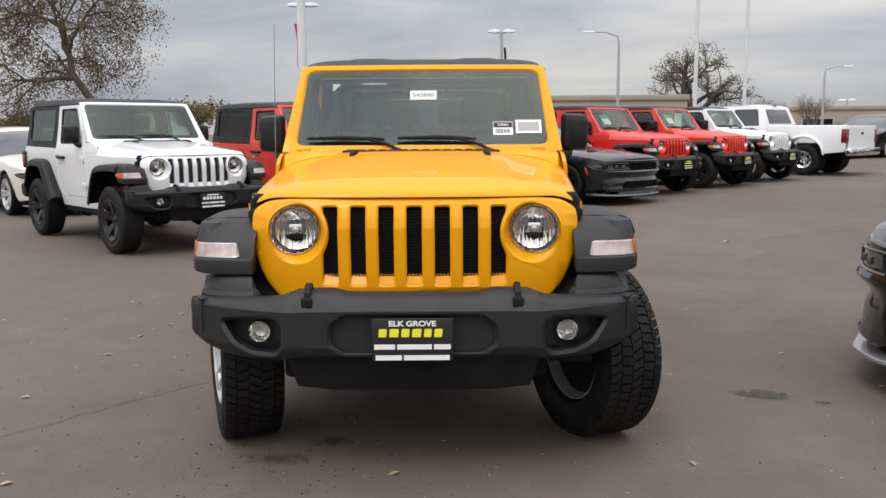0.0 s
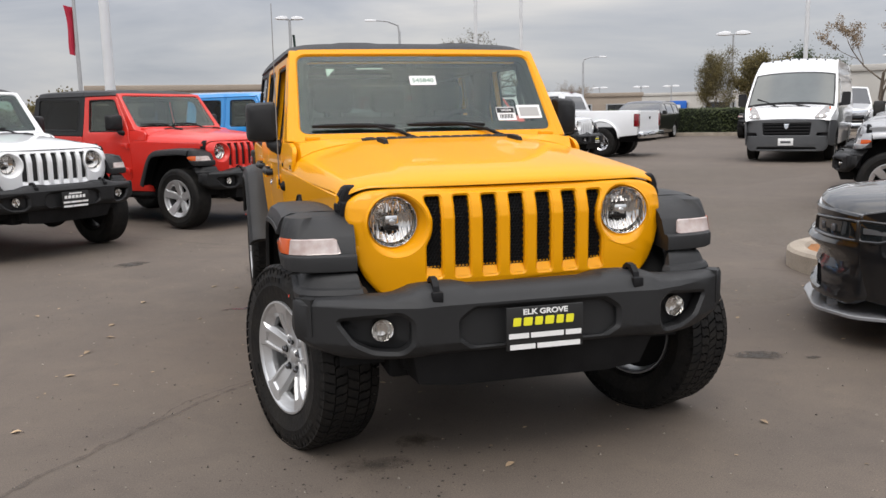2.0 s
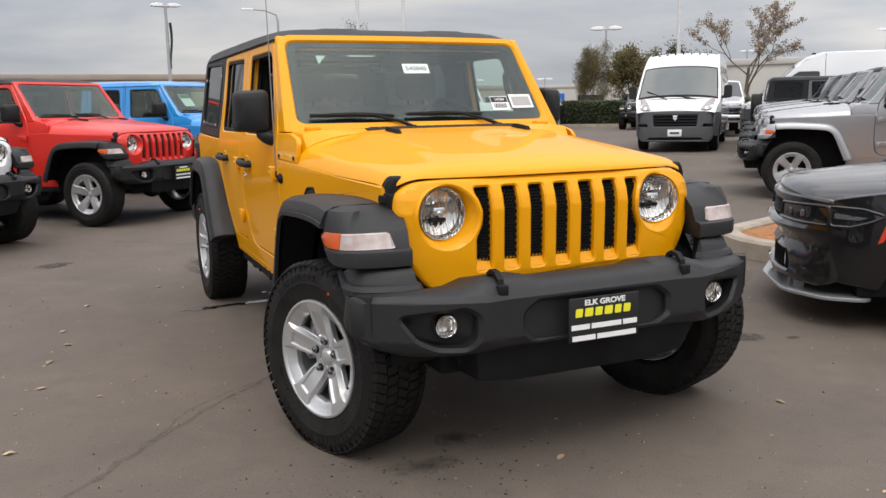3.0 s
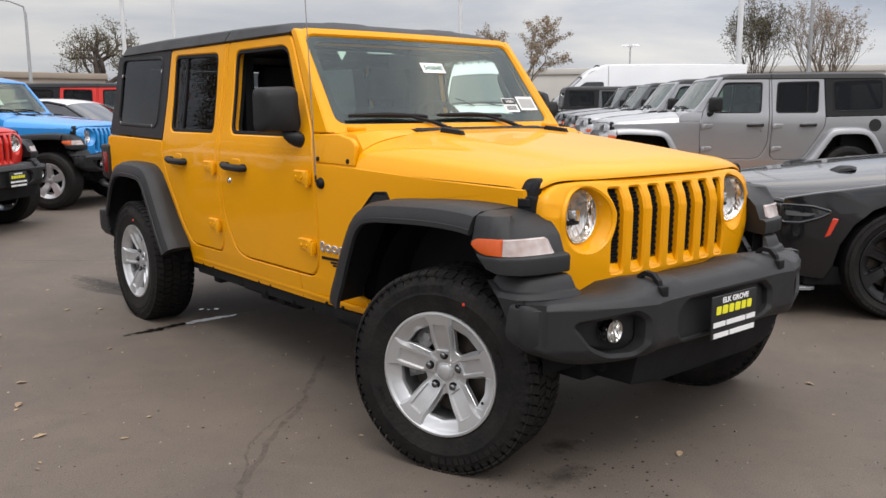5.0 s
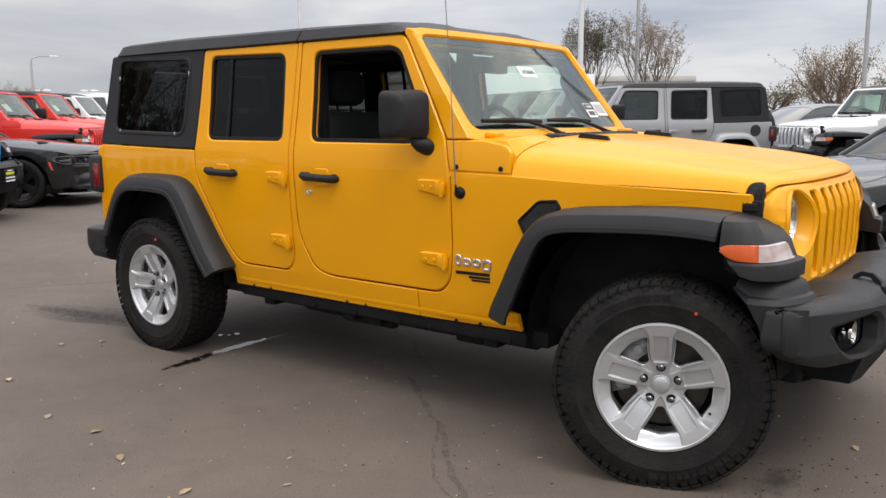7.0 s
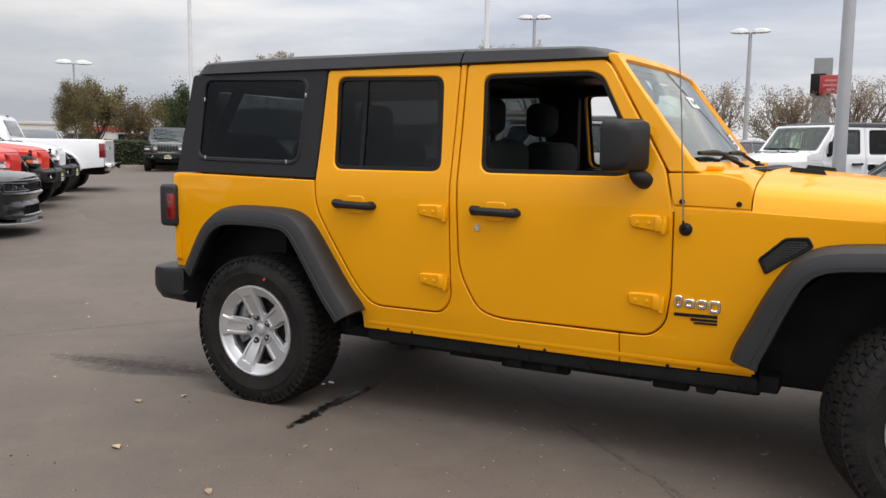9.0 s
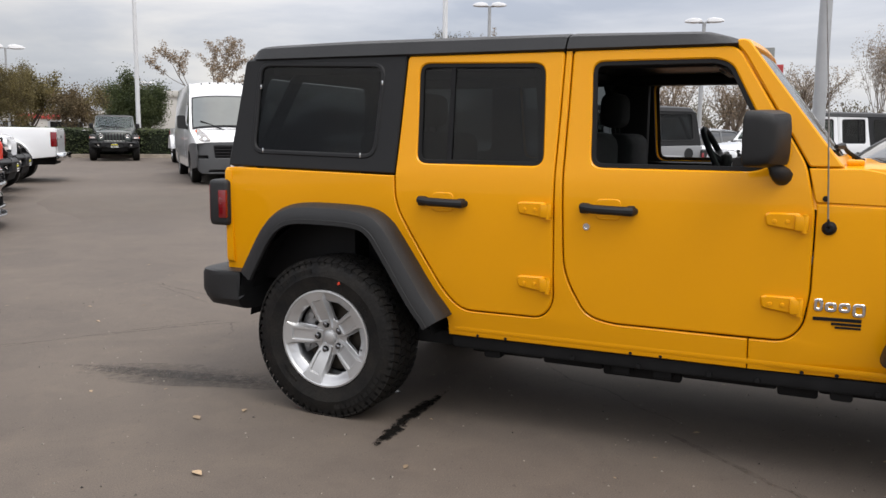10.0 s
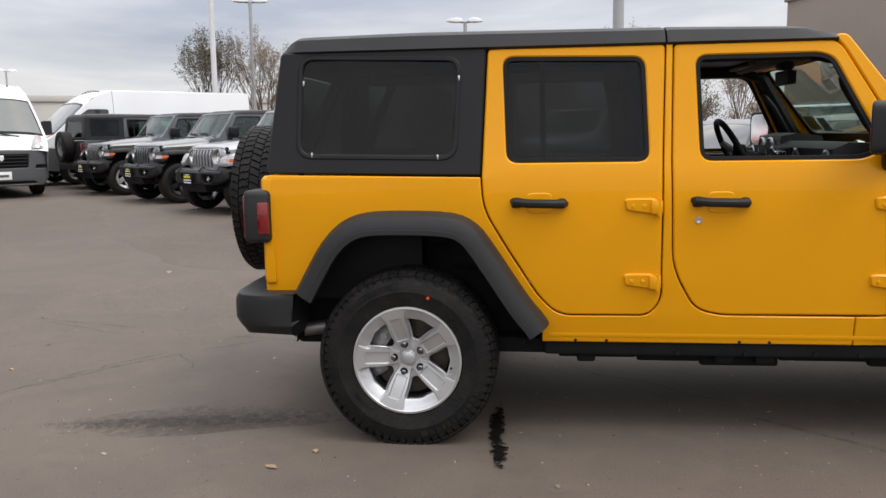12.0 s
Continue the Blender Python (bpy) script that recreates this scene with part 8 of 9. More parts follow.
def leaf_verts(x, y, z, size, rot, curl):
    pts = []
    for u, v, h in ((-1, 0, 0), (-0.45, 0.42, 0.3), (0.15, 0.5, 0.5), (1, 0.05, 0.2), (0.2, -0.45, 0.5), (-0.4, -0.38, 0.2)):
        pts.append((x + size * (u * math.cos(rot) - v * math.sin(rot)), y + size * (u * math.sin(rot) + v * math.cos(rot)), z + 0.003 + size * h * curl))
    return pts


def litter():
    rs = random.Random(12)
    for x, y, sz in ((-1.787, 2.053, 0.030), (-1.16, 3.508, 0.036), (-1.908, 1.267, 0.030), (1.10, -0.44, 0.024), (-1.668, 3.07, 0.036), (-0.981, 3.375, 0.026), (-1.816, 2.394, 0.030), (-1.879, 1.722, 0.030), (3.37, 6.01, 0.05), (-0.083, -0.523, 0.026), (-2.35, 2.85, 0.03), (-0.35, 0.62, 0.022), (-1.55, -0.6, 0.026), (0.5, -1.2, 0.024), (-2.0, 0.45, 0.026), (2.1, 1.2, 0.026)):
        b = bmesh.new()
        b.faces.new([b.verts.new(p) for p in leaf_verts(x, y, ground_z(x, y), sz, rs.uniform(0, 6.28), rs.uniform(0.2, 0.7))])
        bmesh.ops.solidify(b, geom=b.faces[:], thickness=0.001)
        tagged(finish(new("fallen_leaf", bpy.data.meshes.new("fallen_leaf")), b, LEAF_DRY), "curled brown fallen leaf on the asphalt", "leaf", "fallen leaves")
    b = bmesh.new()
    for _ in range(260):
        x, y = rs.uniform(-6, 12), rs.uniform(-2.5, 15)
        if rs.random() < 0.45:
            x, y = rs.uniform(-3.5, 3), rs.uniform(-2, 7)
        b.faces.new([b.verts.new(p) for p in leaf_verts(x, y, ground_z(x, y), rs.choice((0.008, 0.010, 0.013, 0.02)), rs.uniform(0, 6.28), rs.uniform(0.1, 0.7))])
    tagged(finish(new("leaf_litter", bpy.data.meshes.new("leaf_litter")), b, LEAF_DRY), "scattered small dry leaf fragments on the asphalt", "litter", kind="stuff")
    b = bmesh.new()
    for _ in range(2800):
        x, y, r = rs.uniform(-3.4, 3.2), rs.uniform(-2.4, 6.5), rs.choice((0.002, 0.0025, 0.003, 0.004, 0.006, 0.008))
        z = ground_z(x, y)
        a = rs.uniform(0, 6)
        v = [b.verts.new((x + r * math.cos(a + k * 1.57) * rs.uniform(0.6, 1.2), y + r * math.sin(a + k * 1.57), z + 0.001)) for k in range(4)]
        t = b.verts.new((x, y, z + 0.001 + r * 0.7))
        for k in range(4):
            b.faces.new((v[k], v[(k + 1) % 4], t))
    tagged(finish(new("grit", bpy.data.meshes.new("grit")), b, mat("mixed_grit", (0.17, 0.15, 0.125), rough=0.9, island=0.95)), "loose pale and dark grit on the asphalt", "grit", kind="stuff")



def crumbs():
    """Dark crumbs of dried mud that fell off the front tyre."""
    rs = random.Random(31)
    b = bmesh.new()
    for _ in range(230):
        x, y = rs.gauss(-0.62, 0.30), rs.gauss(-0.45, 0.17)
        if rs.random() < 0.22:
            x, y = rs.gauss(-1.3, 0.45), rs.gauss(0.2, 0.5)
        r, z, a = rs.choice((0.002, 0.003, 0.003, 0.004, 0.007)), ground_z(x, y), rs.uniform(0, 6)
        v = [b.verts.new((x + r * math.cos(a + k * 1.57) * rs.uniform(0.6, 1.3), y + r * math.sin(a + k * 1.57), z + 0.001)) for k in range(4)]
        t = b.verts.new((x, y, z + 0.001 + r * 0.6))
        for k in range(4):
            b.faces.new((v[k], v[(k + 1) % 4], t))
    tagged(finish(new("mud_crumbs", bpy.data.meshes.new("mud_crumbs")), b, mat("dark_mud", (0.035, 0.03, 0.026), rough=0.95, island=0.5)), "dark crumbs of dried mud beside the front wheel", "crumbs", kind="stuff")


litter()
crumbs()


# ---- trees and hedge ----
def foliage(name_, color, tint, isl=0.45, through_=0.42):
    """Leaves: a dull surface that lets some of the light through."""
    m = mat(name_, color, rough=0.65, var=0.6, scale=1.2, tint=tint, island=isl)
    nt = m.node_tree
    b = nt.nodes["Principled BSDF"]
    tl = nt.nodes.new("ShaderNodeBsdfTranslucent")
    mx = nt.nodes.new("ShaderNodeMixShader")
    mx.inputs["Fac"].default_value = through_
    nt.links.new(b.inputs["Base Color"].links[0].from_socket, tl.inputs["Color"])
    nt.links.new(b.outputs["BSDF"], mx.inputs[1])
    nt.links.new(tl.outputs["BSDF"], mx.inputs[2])
    nt.links.new(mx.outputs["Shader"], nt.nodes["Material Output"].inputs["Surface"])
    return m


LEAF_GREEN = foliage("dark_green_leaves", (0.095, 0.115, 0.042), (0.048, 0.066, 0.026))
LEAF_OLIVE = foliage("olive_brown_leaves", (0.185, 0.150, 0.058), (0.115, 0.096, 0.042))
LEAF_BROWN = foliage("brown_olive_leaves", (0.150, 0.105, 0.055), (0.105, 0.085, 0.045))
LEAF_RUST = foliage("rusty_leaves", (0.30, 0.225, 0.15), (0.22, 0.165, 0.11))
LEAF_PALE = foliage("pale_dry_leaves", (0.36, 0.30, 0.235), (0.27, 0.22, 0.17))
LEAF_OAK = foliage("grey_green_oak_leaves", (0.17, 0.15, 0.095), (0.12, 0.105, 0.07))


PALE_BARK = mat("pale_bark", (0.25, 0.20, 0.155), rough=0.95, var=0.4, scale=8, fine=0.3, fscale=50, bump=0.6, bscale=30)
OAK_BARK = mat("grey_oak_bark", (0.135, 0.110, 0.092), rough=0.95, var=0.4, scale=3, fine=0.3, fscale=20, bump=0.8, bscale=12)
# how a tree grows: children a limb has at each level, their angle to it, wriggle, pull upwards, length of a child
HABITS = {
    "oak": ((7, 5, 5, 3), (62, 48, 45, 45), 0.34, 0.05, 0.66),
    "fan": ((9, 6, 4, 2), (27, 28, 32, 35), 0.10, 0.16, 0.62),
    "sparse": ((4, 4, 3, 2), (40, 34, 38, 40), 0.10, 0.12, 0.66),
    "round": ((8, 5, 5, 3), (50, 45, 45, 45), 0.16, 0.08, 0.58),
    "weeping": ((7, 6, 5, 3), (50, 50, 50, 50), 0.20, -0.05, 0.64),
}


def tree(x, y, height, spread, leaf, label, seed, habit="round", leaves=2600, size=0.09, trunk=0.12, clear=0.30, levels=3, clump=0.10, bark=BARK, bole=None, low=0.10):
    """tree > trunk with limbs and twigs, crown of separate leaves along the twigs."""
    rs = random.Random(seed)
    ob = thing("tree", label, "tree", pose(x, y, ground_z(x, y)))
    wood = bmesh.new()
    twigs = []
    kids, angles, wriggle, rise, ratio = HABITS[habit]

    def grow(p, d, length, r, level):
        n = 5 if level < 3 else 3
        pts, rad, dirs = [p], [r], [d]
        q, dd = p.copy(), d.copy()
        for k in range(n):
            dd = (dd + Vector((rs.gauss(0, wriggle), rs.gauss(0, wriggle), rs.gauss(0, wriggle * 0.7) + rise))).normalized()
            q = q + dd * (length / n)
            pts.append(q.copy())
            rad.append(r * (1 - 0.62 * (k + 1) / n))
            dirs.append(dd.copy())
        branch(pts, rad, dirs, length, level)

    def branch(pts, rad, dirs, length, level):
        n = len(pts) - 1
        tube(wood, pts, rad, (8, 6, 5, 4, 3)[level])
        if level >= levels - 1:
            twigs.extend(pts[1:] if level == levels else pts[3:])
        if level >= levels:
            return
        turn0 = rs.uniform(0, 6.28)
        count = kids[level]
        for k in range(count):
            f0 = (0.50 if level == 0 else 0.30)
            f = min(0.999, f0 + (1 - f0) * (k + rs.random()) / count) * n
            i_ = int(f)
            at = pts[i_].lerp(pts[i_ + 1], f - i_)
            base = dirs[i_ + 1]
            side_ = base.orthogonal().normalized()
            side_.rotate(Matrix.Rotation(turn0 + k * 2.4, 3, base))
            ang = radians(angles[level] * rs.uniform(0.65, 1.25))
            nd = (base * math.cos(ang) + side_ * math.sin(ang)).normalized()
            reach = length * ratio * rs.uniform(0.75, 1.2) * (1.25 - 0.55 * f / n)
            if level == 0:
                reach = height * (0.52 if habit == "fan" else 0.46) * rs.uniform(0.8, 1.1) * (1.15 - 0.35 * f / n)
            grow(at, nd, reach, rad[i_] * 0.62, level + 1)

    if bole:
        pts = [Vector(q) for q in bole]
        dirs = [(b_ - a_).normalized() for a_, b_ in zip(pts, pts[1:])]
        branch(pts, [trunk * (1 - 0.5 * k / (len(pts) - 1)) for k in range(len(pts))], [dirs[0]] + dirs, height * clear * 1.6, 0)
    else:
        pts = [Vector((rs.gauss(0, 0.015) * height * (k > 0), rs.gauss(0, 0.015) * height * (k > 0), -0.05 + height * clear * 1.7 * k / 5)) for k in range(6)]
        branch(pts, [trunk * (1 - 0.55 * k / 5) for k in range(6)], [Vector((0, 0, 1))] * 6, height * clear * 1.7, 0)
    # bring the crown to its true height and spread
    top = max(p.z for p in twigs)
    ox = sum(p.x for p in twigs) / len(twigs)
    oy = sum(p.y for p in twigs) / len(twigs)
    wide = sorted(math.hypot(p.x - ox, p.y - oy) for p in twigs)[int(len(twigs) * 0.95)]
    sz_, sw = height * 0.97 / top, spread / max(wide, 0.1)
    hold = 0.0 if bole else 1.0

    def fit(p):
        f = min(1.0, max(0.0, p.z / (height * 0.3)))
        k = 1 + (sw - 1) * f
        return Vector(((p.x - ox * f * hold) * k, (p.y - oy * f * hold) * k, p.z * (1 + (sz_ - 1) * f)))
    for v in wood.verts:
        v.co = fit(v.co)
    twigs = [fit(p) for p in twigs]
    part("trunk", wood, bark, ob, "trunk with limbs and twigs")
    verts, faces = [], []
    for k in range(leaves):
        c = rs.choice(twigs) + Vector((rs.gauss(0, clump), rs.gauss(0, clump), rs.gauss(0, clump * 0.7)))
        if habit == "weeping":
            c.z -= abs(rs.gauss(0, 0.22))
        if c.z < height * low:
            continue
        s = size * rs.uniform(0.5, 1.3)
        a, e = rs.uniform(0, 6.28), rs.uniform(-1.2, 1.2)
        u = Vector((math.cos(a) * math.cos(e), math.sin(a) * math.cos(e), math.sin(e)))
        w = u.orthogonal().normalized()
        w = (w * math.cos(a * 3) + u.cross(w) * math.sin(a * 3)) * 0.55
        i = len(verts)
        verts += [tuple(c - u * s), tuple(c + w * s), tuple(c + u * s), tuple(c - w * s)]
        faces.append((i, i + 1, i + 2, i + 3))
    me = bpy.data.meshes.new("crown")
    me.from_pydata(verts, [], faces)
    me.materials.append(leaf)
    cr = new("crown", me)
    cr.parent = ob
    tagged(cr, "crown of small separate leaves")
    return ob


tree(-9.75, 20.4, 6.9, 2.7, LEAF_BROWN, "leaning tree with a fine olive-brown drooping crown", 21, "weeping", leaves=30000, size=0.036, trunk=0.17, levels=4, clump=0.13, bole=((0, 0, -0.05), (0.03, 0, 1.2), (-0.02, 0, 2.1), (-0.45, 0, 2.62), (-0.82, 0, 3.05), (-0.95, 0.1, 3.7), (-1.15, 0.1, 4.5)))
tree(22.6, 73.2, 9.2, 4.6, LEAF_OAK, "broad gnarled oak with a thin crown", 15, "oak", leaves=9000, size=0.080, trunk=0.62, clear=0.26, levels=3, clump=0.24, bark=OAK_BARK)
tree(28.7, 42.3, 5.2, 1.05, LEAF_OLIVE, "slim tree with drooping olive foliage by the hedge", 8, "weeping", leaves=30000, size=0.034, trunk=0.08, levels=4, clump=0.14)
tree(46.0, 61.5, 6.6, 2.3, LEAF_OLIVE, "broad olive-brown tree beyond the hedge", 71, leaves=16000, size=0.10, trunk=0.16, clear=0.15, clump=0.30)
tree(38.4, 48.1, 4.4, 1.4, LEAF_BROWN, "small brown tree beyond the hedge", 72, leaves=9000, size=0.08, trunk=0.12, clear=0.15, clump=0.26)
tree(26.0, 30.2, 4.0, 1.15, LEAF_GREEN, "dense dark green tree behind the hedge", 10, leaves=52000, size=0.042, trunk=0.12, clear=0.1, clump=0.20)
tree(27.0, 26.6, 5.6, 2.5, LEAF_RUST, "small bare tree with a few rusty leaves", 31, "sparse", leaves=6500, size=0.045, trunk=0.08, clear=0.26, levels=3, clump=0.09, bark=PALE_BARK)
tree(27.9, 15.35, 5.6, 1.15, LEAF_OAK, "upright narrow tree with thin brown foliage", 13, "fan", leaves=9000, size=0.034, trunk=0.09, clear=0.22, levels=4, clump=0.07)
tree(31.45, 14.45, 6.0, 1.70, LEAF_PALE, "bare upright tree with pale twigs", 14, "fan", leaves=9000, size=0.032, trunk=0.11, clear=0.16, levels=4, clump=0.05, bark=PALE_BARK)
for k, (x, y, h, sp) in enumerate(((38, 8.4, 4.6, 2.0), (40, 2.0, 4.8, 2.1), (37, -3.6, 5.0, 2.0), (42, -8.0, 6.2, 1.4), (39, 5.0, 4.2, 1.6), (46, -1.5, 7.5, 1.0), (46, -3.2, 7.8, 1.0), (38.0, 84.0, 4.9, 2.6), (34.0, 86.0, 4.4, 2.2))):
    tree(x, y, h, sp, LEAF_PALE if k % 2 else LEAF_RUST, "bare winter tree with a few pale leaves", 40 + k, "fan", leaves=5000, size=0.042, trunk=0.10, clear=0.18, clump=0.08, bark=PALE_BARK)
for k, (x, y, h, sp) in enumerate(((-20.5, 66.0, 3.7, 2.2), (-11.5, 68.0, 3.5, 1.9), (29.0, 34.5, 3.9, 1.6), (-38, 62, 3.2, 3.5), (-44, 60, 3.0, 3.5), (-33, 66, 2.9, 3.2), (-27.5, 68, 3.0, 3.2), (-16, 70, 2.6, 3.0), (-49, 58, 3.0, 3.4))):
    tree(x, y, h, sp, LEAF_OLIVE, "distant round tree with olive foliage", 60 + k, leaves=3000 if y > 50 else 9000, size=0.13 if y > 50 else 0.05, trunk=0.16, levels=2 if y > 50 else 3, clump=0.35 if y > 50 else 0.2)


def hedge():
    """A clipped hedge along the lot's far kerb: stuff of small leaves over a dark core."""
    a, c = Vector((17.5, 34.2)), Vector((29.6, 22.1))
    ob = thing("hedge", "clipped dark green hedge along the kerb", "hedge", pose(0, 0, 0), kind="stuff")
    d = (c - a).normalized()
    n = Vector((-d.y, d.x))
    rs = random.Random(4)
    b = bmesh.new()
    rings = []
    for k in range(30):
        p = a + d * ((c - a).length * k / 29)
        z = ground_z(p.x, p.y)
        w, h = 0.45 + rs.gauss(0, 0.03), 1.17 + rs.gauss(0, 0.03)
        rings.append([(p.x + n.x * o, p.y + n.y * o, z + hh) for o, hh in ((-w, 0), (-w, h * 0.8), (-w * 0.7, h), (w * 0.7, h), (w, h * 0.8), (w, 0))])
    loft(b, rings)
    part("hedge_core", b, mat("hedge_shadow", (0.012, 0.018, 0.008), rough=1.0, var=0.5, scale=9), ob)
    verts, faces = [], []
    for _ in range(15000):
        p = a + d * rs.uniform(0, (c - a).length)
        face = rs.random()
        if face < 0.62:
            o, h = -0.47 + rs.gauss(0, 0.035), rs.uniform(0.05, 1.16)
        else:
            o, h = rs.uniform(-0.5, 0.5), 1.19 + rs.gauss(0, 0.03)
        q = Vector((p.x + n.x * -o * -1, p.y + n.y * o, ground_z(p.x, p.y) + h))
        s = rs.uniform(0.03, 0.065)
        u = Vector((rs.gauss(0, 1), rs.gauss(0, 1), rs.gauss(0, 1))).normalized()
        w = u.orthogonal().normalized() * 0.6
        i = len(verts)
        verts += [tuple(q - u * s), tuple(q + w * s), tuple(q + u * s), tuple(q - w * s)]
        faces.append((i, i + 1, i + 2, i + 3))
    me = bpy.data.meshes.new("hedge_leaves")
    me.from_pydata(verts, [], faces)
    me.materials.append(LEAF_GREEN)
    o = new("hedge_leaves", me)
    o.parent = ob
    # kerb in front of it
    b = bmesh.new()
    rings = []
    for k in range(12):
        p = a + d * ((c - a).length * k / 11)
        p = p - n * 0.75 if n.dot(Vector((-1, -1))) < 0 else p + n * 0.75
        z = ground_z(p.x, p.y)
        rings.append([(p.x + n.x * o, p.y + n.y * o, z + hh) for o, hh in ((-0.09, -0.05), (-0.075, 0.14), (0.09, 0.15), (0.09, -0.05))])
    loft(b, rings)
    ob = finish(new("kerb", bpy.data.meshes.new("kerb")), b, CONCRETE)
    tagged(ob, "concrete kerb in front of the hedge", "kerb", kind="structure")


hedge()


# ---- lamps, poles, flags ----
LAMP_WHITE = mat("white_lamp_head", (0.72, 0.73, 0.74), rough=0.4, var=0.06, scale=5)


def lot_lamp(x, y, top, label="grey parking-lot lamp post with two flat heads", rz=0.0, base=True, size=1.0):
    z0 = ground_z(x, y)
    ob = thing("lot_lamp", label, "lamp", pose(x, y, z0, 0, 0, rz), "parking-lot lamps")
    h = top - z0
    b = bmesh.new()
    tube(b, [(0, 0, 0), (0, 0, h * 0.5), (0, 0, h)], [0.10, 0.085, 0.065], 12)
    part("pole", b, GALV, ob)
    if base:
        b = bmesh.new()
        lathe(b, [(0.30, 0.0), (0.30, 0.62), (0.26, 0.66), (0.10, 0.66)], 20, "z")
        part("footing", b, CONCRETE, ob, "round concrete footing")
    b = bmesh.new()
    tube(b, [(-0.20, 0, h - 0.02), (0.20, 0, h - 0.02)], 0.035, 8)
    part("cross_arm", b, GALV, ob)
    for s in (-1, 1):
        b = bmesh.new()
        rings = []
        for xx, w, t in ((0.08, 0.08, 0.05), (0.14, 0.15, 0.10), (0.36, 0.20, 0.13), (0.60, 0.17, 0.09), (0.72, 0.08, 0.03)):
            rings.append([(s * xx * size, p.x * size, h + 0.02 + p.y * size) for p in rnd([(-w, -t * 0.4), (w, -t * 0.4), (w * 0.8, t), (-w * 0.8, t)], 0.03, 3)])
        loft(b, rings)
        part("lamp_head", b, LAMP_WHITE, ob)
    return ob


def banner(x, y, z0, z1, width, color, label):
    b = bmesh.new()
    rows = []
    for k in range(9):
        t = k / 8
        z = z1 + (z0 - z1) * t
        rows.append([(x + 0.10 + width * q * (1 - 0.35 * t) + 0.05 * math.sin(t * 5), y + 0.10 * math.sin(q * 5 + t * 3), z - 0.2 * q * width) for q in (0, 0.25, 0.5, 0.75, 1.0)])
    loft(b, rows, closed=False)
    bmesh.ops.solidify(b, geom=b.faces[:], thickness=0.01)
    ob = finish(new("banner", bpy.data.meshes.new("banner")), b, mat(label.split()[0] + "_banner_cloth", color, rough=0.8, var=0.2, scale=3))
    tagged(ob, label, "flag")


lot_lamp(3.05, 40.5, 6.35, rz=0)
banner(3.05, 40.5, 3.4, 5.6, 0.12, (0.03, 0.06, 0.05), "green cloth banner hanging from a lamp post")
lot_lamp(-6.35, 35.8, 7.05)
banner(-6.50, 35.8, 4.2, 6.2, -0.36, (0.45, 0.02, 0.05), "red cloth banner hanging from a lamp post")
lot_lamp(36.8, 52.5, 7.02, rz=-35, size=1.7)
lot_lamp(30.2, 14.4, 6.85, rz=-70)
lot_lamp(29.7, 5.45, 5.72, rz=-80)
lot_lamp(52, 40, 6.2, rz=-50)
lot_lamp(60, 62, 6.2, rz=-40)
for x_, y_ in ((56.0, 114.5), (61.6, 112.0), (65.4, 109.8)):
    lot_lamp(x_, y_, 5.2, rz=-40, size=1.7)
lot_lamp(-67, 87, 6.9, rz=35, size=2.0)


def tall_pole(x, y, h, r, label, material, cat="pole", nm="flagpole"):
    ob = thing(nm, label, cat, pose(x, y, ground_z(x, y)), "tall poles")
    b = bmesh.new()
    tube(b, [(0, 0, 0), (0, 0, h * 0.5), (0, 0, h)], [r, r * 0.85, r * 0.6], 14)
    part("pole_shaft", b, material, ob)
    b = bmesh.new()
    lathe(b, [(r * 2.2, 0.0), (r * 2.2, 0.10), (r * 1.2, 0.16)], 16, "z")
    part("pole_base", b, material, ob)
    b = bmesh.new()
    lathe(b, [(0.0, h + 0.12), (0.06, h + 0.08), (0.07, h + 0.03), (0.0, h - 0.03)], 10, "z")
    part("finial", b, material, ob)
    return ob


tall_pole(-3.08, 15.65, 11, 0.115, "tall white painted pole", POLE_WHITE)
tall_pole(15.65, 49.2, 18, 0.13, "tall thin white flagpole", POLE_WHITE)
tall_pole(18.4, 48.3, 18, 0.12, "tall thin white flagpole", POLE_WHITE)
tall_pole(24.0, 28.3, 13, 0.10, "tall thin grey pole behind the hedge", POLE_WHITE)
tall_pole(23.3, 13.35, 13, 0.10, "tall thin grey pole among the parked vehicles", POLE_WHITE)
tall_pole(11.3, 1.08, 9.5, 0.11, "thick grey lamp post between parked vehicles", GALV, "pole", "lamp_post")


def street_lamp(x, y, h, arm, label):
    ob = thing("street_lamp", label, "lamp", pose(x, y, ground_z(x, y)), "street lamps")
    b = bmesh.new()
    s = 1 if arm > 0 else -1
    tube(b, [(0, 0, 0), (0, 0, h * 0.9), (s * 0.1, 0, h * 0.96), (arm * 0.5, 0, h * 0.995), (arm, 0, h)], [0.14, 0.09, 0.07, 0.05, 0.045], 10)
    part("pole", b, GALV, ob)
    b = bmesh.new()
    rings = [[(arm + s * xx, p.x, h + p.y) for p in rnd([(-w, -0.05), (w, -0.05), (w * 0.7, 0.07), (-w * 0.7, 0.07)], 0.03, 3)] for xx, w in ((-0.1, 0.08), (0.2, 0.16), (0.6, 0.15), (0.75, 0.05))]
    loft(b, rings)
    part("lamp_head", b, LAMP_WHITE, ob)


street_lamp(13.1, 60.2, 8.3, -1.9, "grey street lamp with a single curved arm")
street_lamp(36.7, 78.6, 7.0, 1.9, "grey street lamp with a single curved arm")


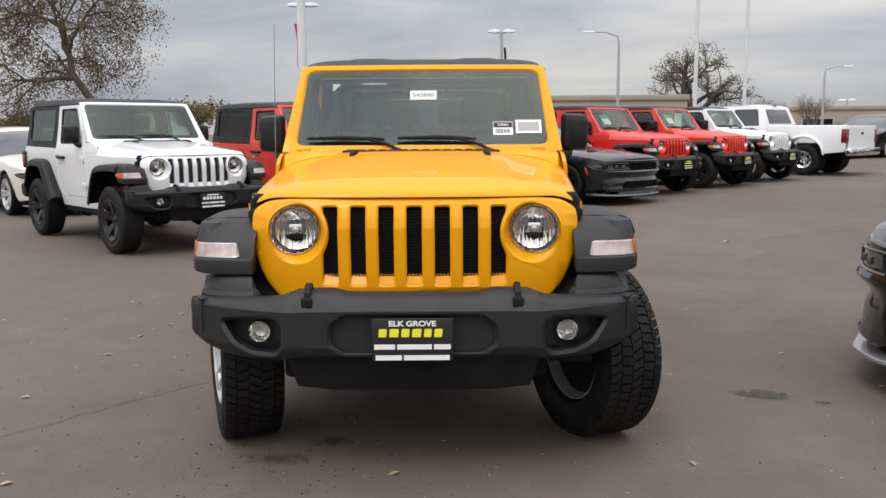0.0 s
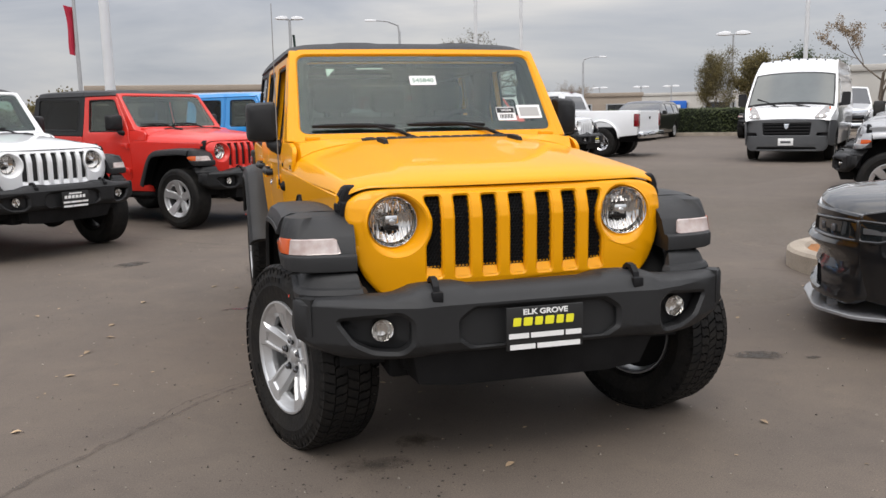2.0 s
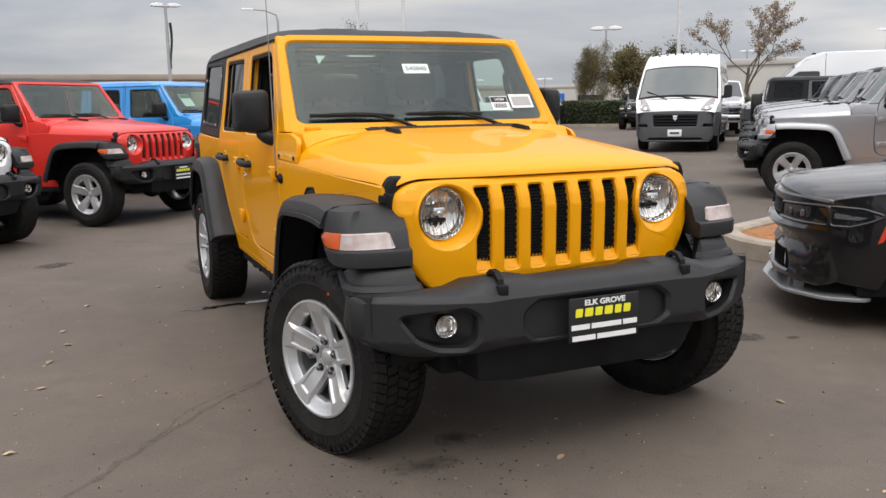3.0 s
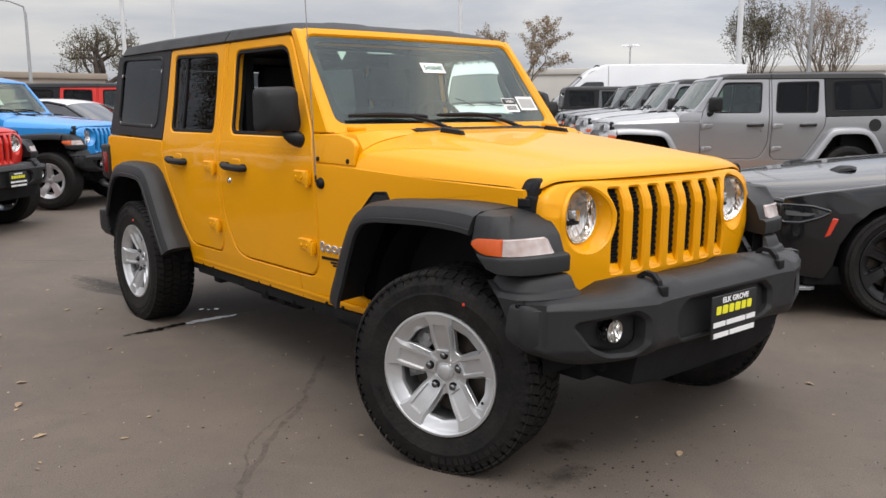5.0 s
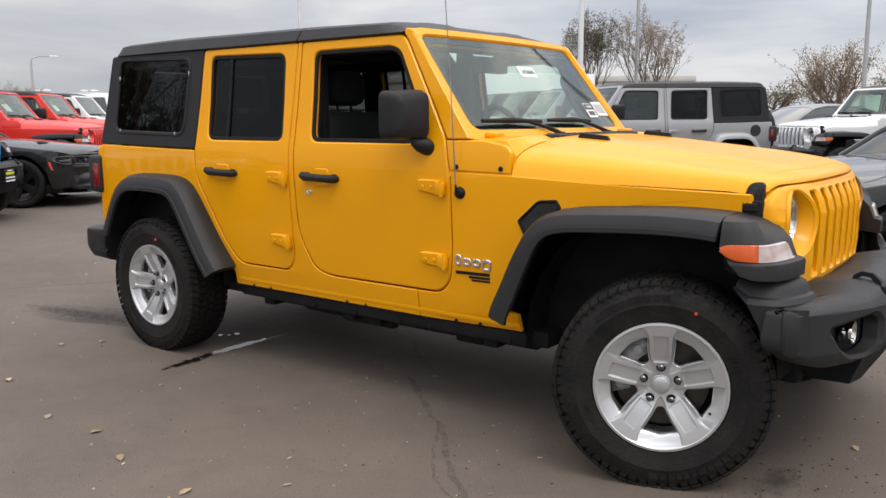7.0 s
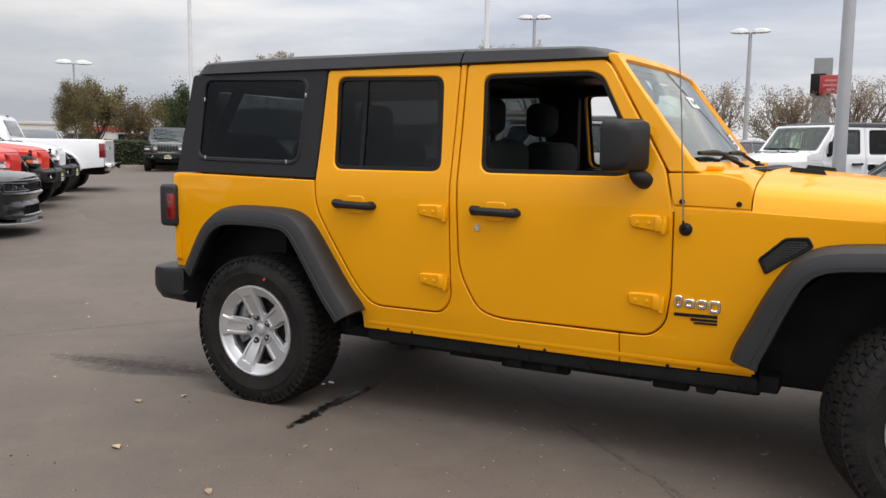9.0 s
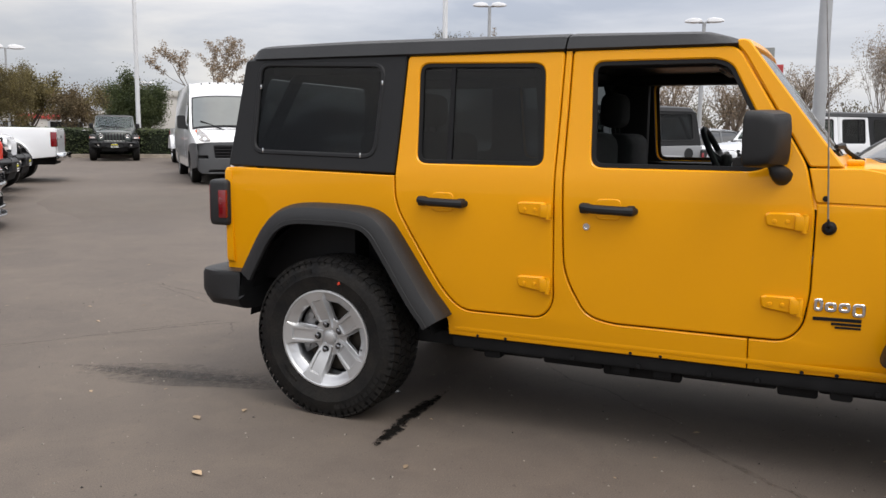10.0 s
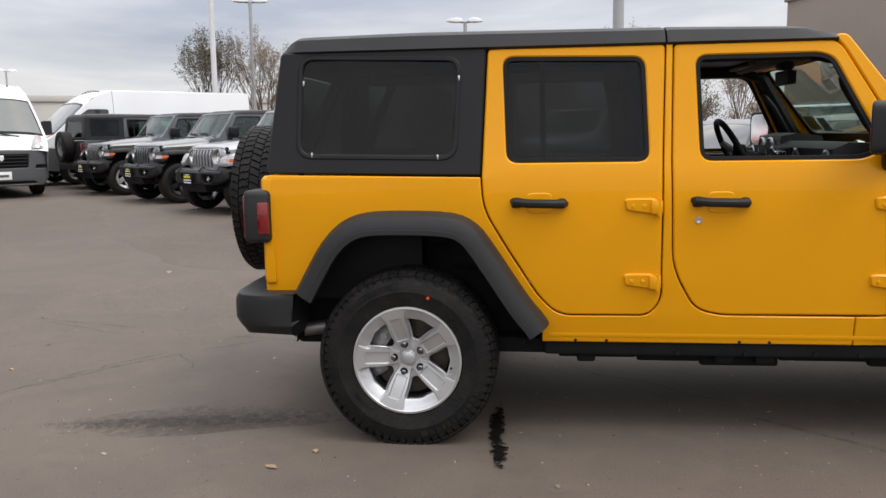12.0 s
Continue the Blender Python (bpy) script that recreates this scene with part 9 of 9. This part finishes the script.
# ---- buildings in the distance ----
TAN = mat("tan_plaster_wall", (0.38, 0.32, 0.26), rough=0.9, var=0.15, scale=0.4, fine=0.1, fscale=8, bump=0.2, bscale=30)
BEIGE = mat("beige_plaster_wall", (0.30, 0.25, 0.215), rough=0.9, var=0.08, scale=0.3, fine=0.08, fscale=12, bump=0.25, bscale=40)
PALE_WALL = mat("pale_wall", (0.55, 0.53, 0.49), rough=0.9, var=0.12, scale=0.4)


def building(label, x, y, rz, width, depth, h, wall, windows=0, parapet=True, sign=None):
    """building > walls, parapet, windows; its front faces local -y."""
    ob = thing("building", label, "building", pose(x, y, 0.0, 0, 0, rz))
    b = bmesh.new()
    box(b, -width / 2, width / 2, 0, depth, 0, h, 0.05)
    w = part("wall", b, wall, ob)
    if parapet:
        b = bmesh.new()
        box(b, -width / 2 - 0.15, width / 2 + 0.15, -0.15, depth + 0.15, h - 0.35, h + 0.10, 0.04)
        part("parapet", b, wall, ob)
    for k in range(windows):
        cx = -width / 2 + width * (k + 0.5) / windows
        fr_ = plate([(cx - width / windows * 0.34, 0.5), (cx + width / windows * 0.34, 0.5), (cx + width / windows * 0.34, h * 0.68), (cx - width / windows * 0.34, h * 0.68)],
                    [[(cx - width / windows * 0.30, 0.6), (cx + width / windows * 0.30, 0.6), (cx + width / windows * 0.30, h * 0.65), (cx - width / windows * 0.30, h * 0.65)]], 0.15, 0.02, lambda u, v, d: (u, -0.08 + d, v))
        f = part("window", fr_, GALV, ob)
        part("pane", plate([(cx - width / windows * 0.30, 0.6), (cx + width / windows * 0.30, 0.6), (cx + width / windows * 0.30, h * 0.65), (cx - width / windows * 0.30, h * 0.65)], (), 0.03, 0.005, lambda u, v, d: (u, -0.03 + d, v)), CAR_GLASS, f)
    if sign:
        b = bmesh.new()
        box(b, -width * 0.05, width * 0.05, -0.25, -0.16, h * 0.74, h * 0.88, 0.02)
        part("sign_panel", b, sign, ob)
    return ob


building("long low tan building behind the parked row", 5.0, 66.0, 0, 30, 14, 4.1, TAN)
building("pale shop building with glass fronts", 80, 101, -40, 54, 20, 4.3, PALE_WALL, 8, True, mat("red_sign", (0.5, 0.05, 0.05), rough=0.5))
building("tan shop building across the road", 34, 92, -20, 30, 14, 3.7, TAN, 6)
building("pale beige warehouse behind the vans", 51.4, 35.2, -52, 29.5, 16, 4.3, PALE_WALL, 0)
for k in range(9):
    tree(60 + 3.0 * (k % 3), -14 + 4.6 * k, 3.4 + 0.35 * (k * 7 % 4), 2.9, LEAF_OAK if k % 2 else LEAF_PALE, "distant bare tree beyond the lot", 90 + k, leaves=2600, size=0.08, trunk=0.12, clear=0.2, levels=2, clump=0.25, bark=PALE_BARK)
building("beige plastered dealership building", 43.5, -23.5, -75, 12.6, 14, 10.0, BEIGE, 0)


def pylon_sign():
    ob = thing("pylon_sign", "grey pylon sign with a red panel", "sign", pose(56, 4.95, 0, 0, 0, -88))
    b = bmesh.new()
    box(b, -0.55, 0.55, -0.3, 0.3, 0, 7.3, 0.05)
    part("pylon", b, mat("grey_pylon", (0.22, 0.23, 0.22), rough=0.6, var=0.15, scale=2), ob)
    b = bmesh.new()
    box(b, -0.7, 0.2, -0.42, 0.42, 4.9, 6.3, 0.04)
    part("sign_cabinet", b, TRIM, ob)
    b = bmesh.new()
    box(b, -0.15, 1.15, -0.47, -0.40, 4.98, 6.18, 0.03)
    p = part("sign_panel", b, mat("red_sign_face", (0.36, 0.035, 0.035), rough=0.4), ob)
    for z, wd in ((5.85, 0.7), (5.55, 0.9), (5.27, 0.5)):
        b = bmesh.new()
        box(b, 0.5 - wd / 2, 0.5 + wd / 2, -0.48, -0.465, z - 0.07, z + 0.06)
        part("writing_bar", b, mat("pink_bar", (0.50, 0.20, 0.20), rough=0.5), p)


pylon_sign()


def blue_sign(x, y):
    ob = thing("blue_sign", "small blue sign board beyond the hedge", "sign", pose(x, y, ground_z(x, y), 0, 0, -32))
    for s in (-0.4, 0.4):
        b = bmesh.new()
        box(b, s - 0.03, s + 0.03, -0.03, 0.03, 0.0, 1.25, 0.005)
        part("post", b, GALV, ob)
    b = bmesh.new()
    box(b, -0.56, 0.56, -0.05, 0.05, 1.12, 1.86, 0.03)
    panel = part("panel", b, mat("sign_blue", (0.02, 0.13, 0.52), rough=0.4), ob)
    b = bmesh.new()
    box(b, -0.16, 0.16, -0.058, -0.048, 1.34, 1.60, 0.02)
    part("writing_bar", b, SIGN_WHITE, panel)


blue_sign(29.8, 48.3)
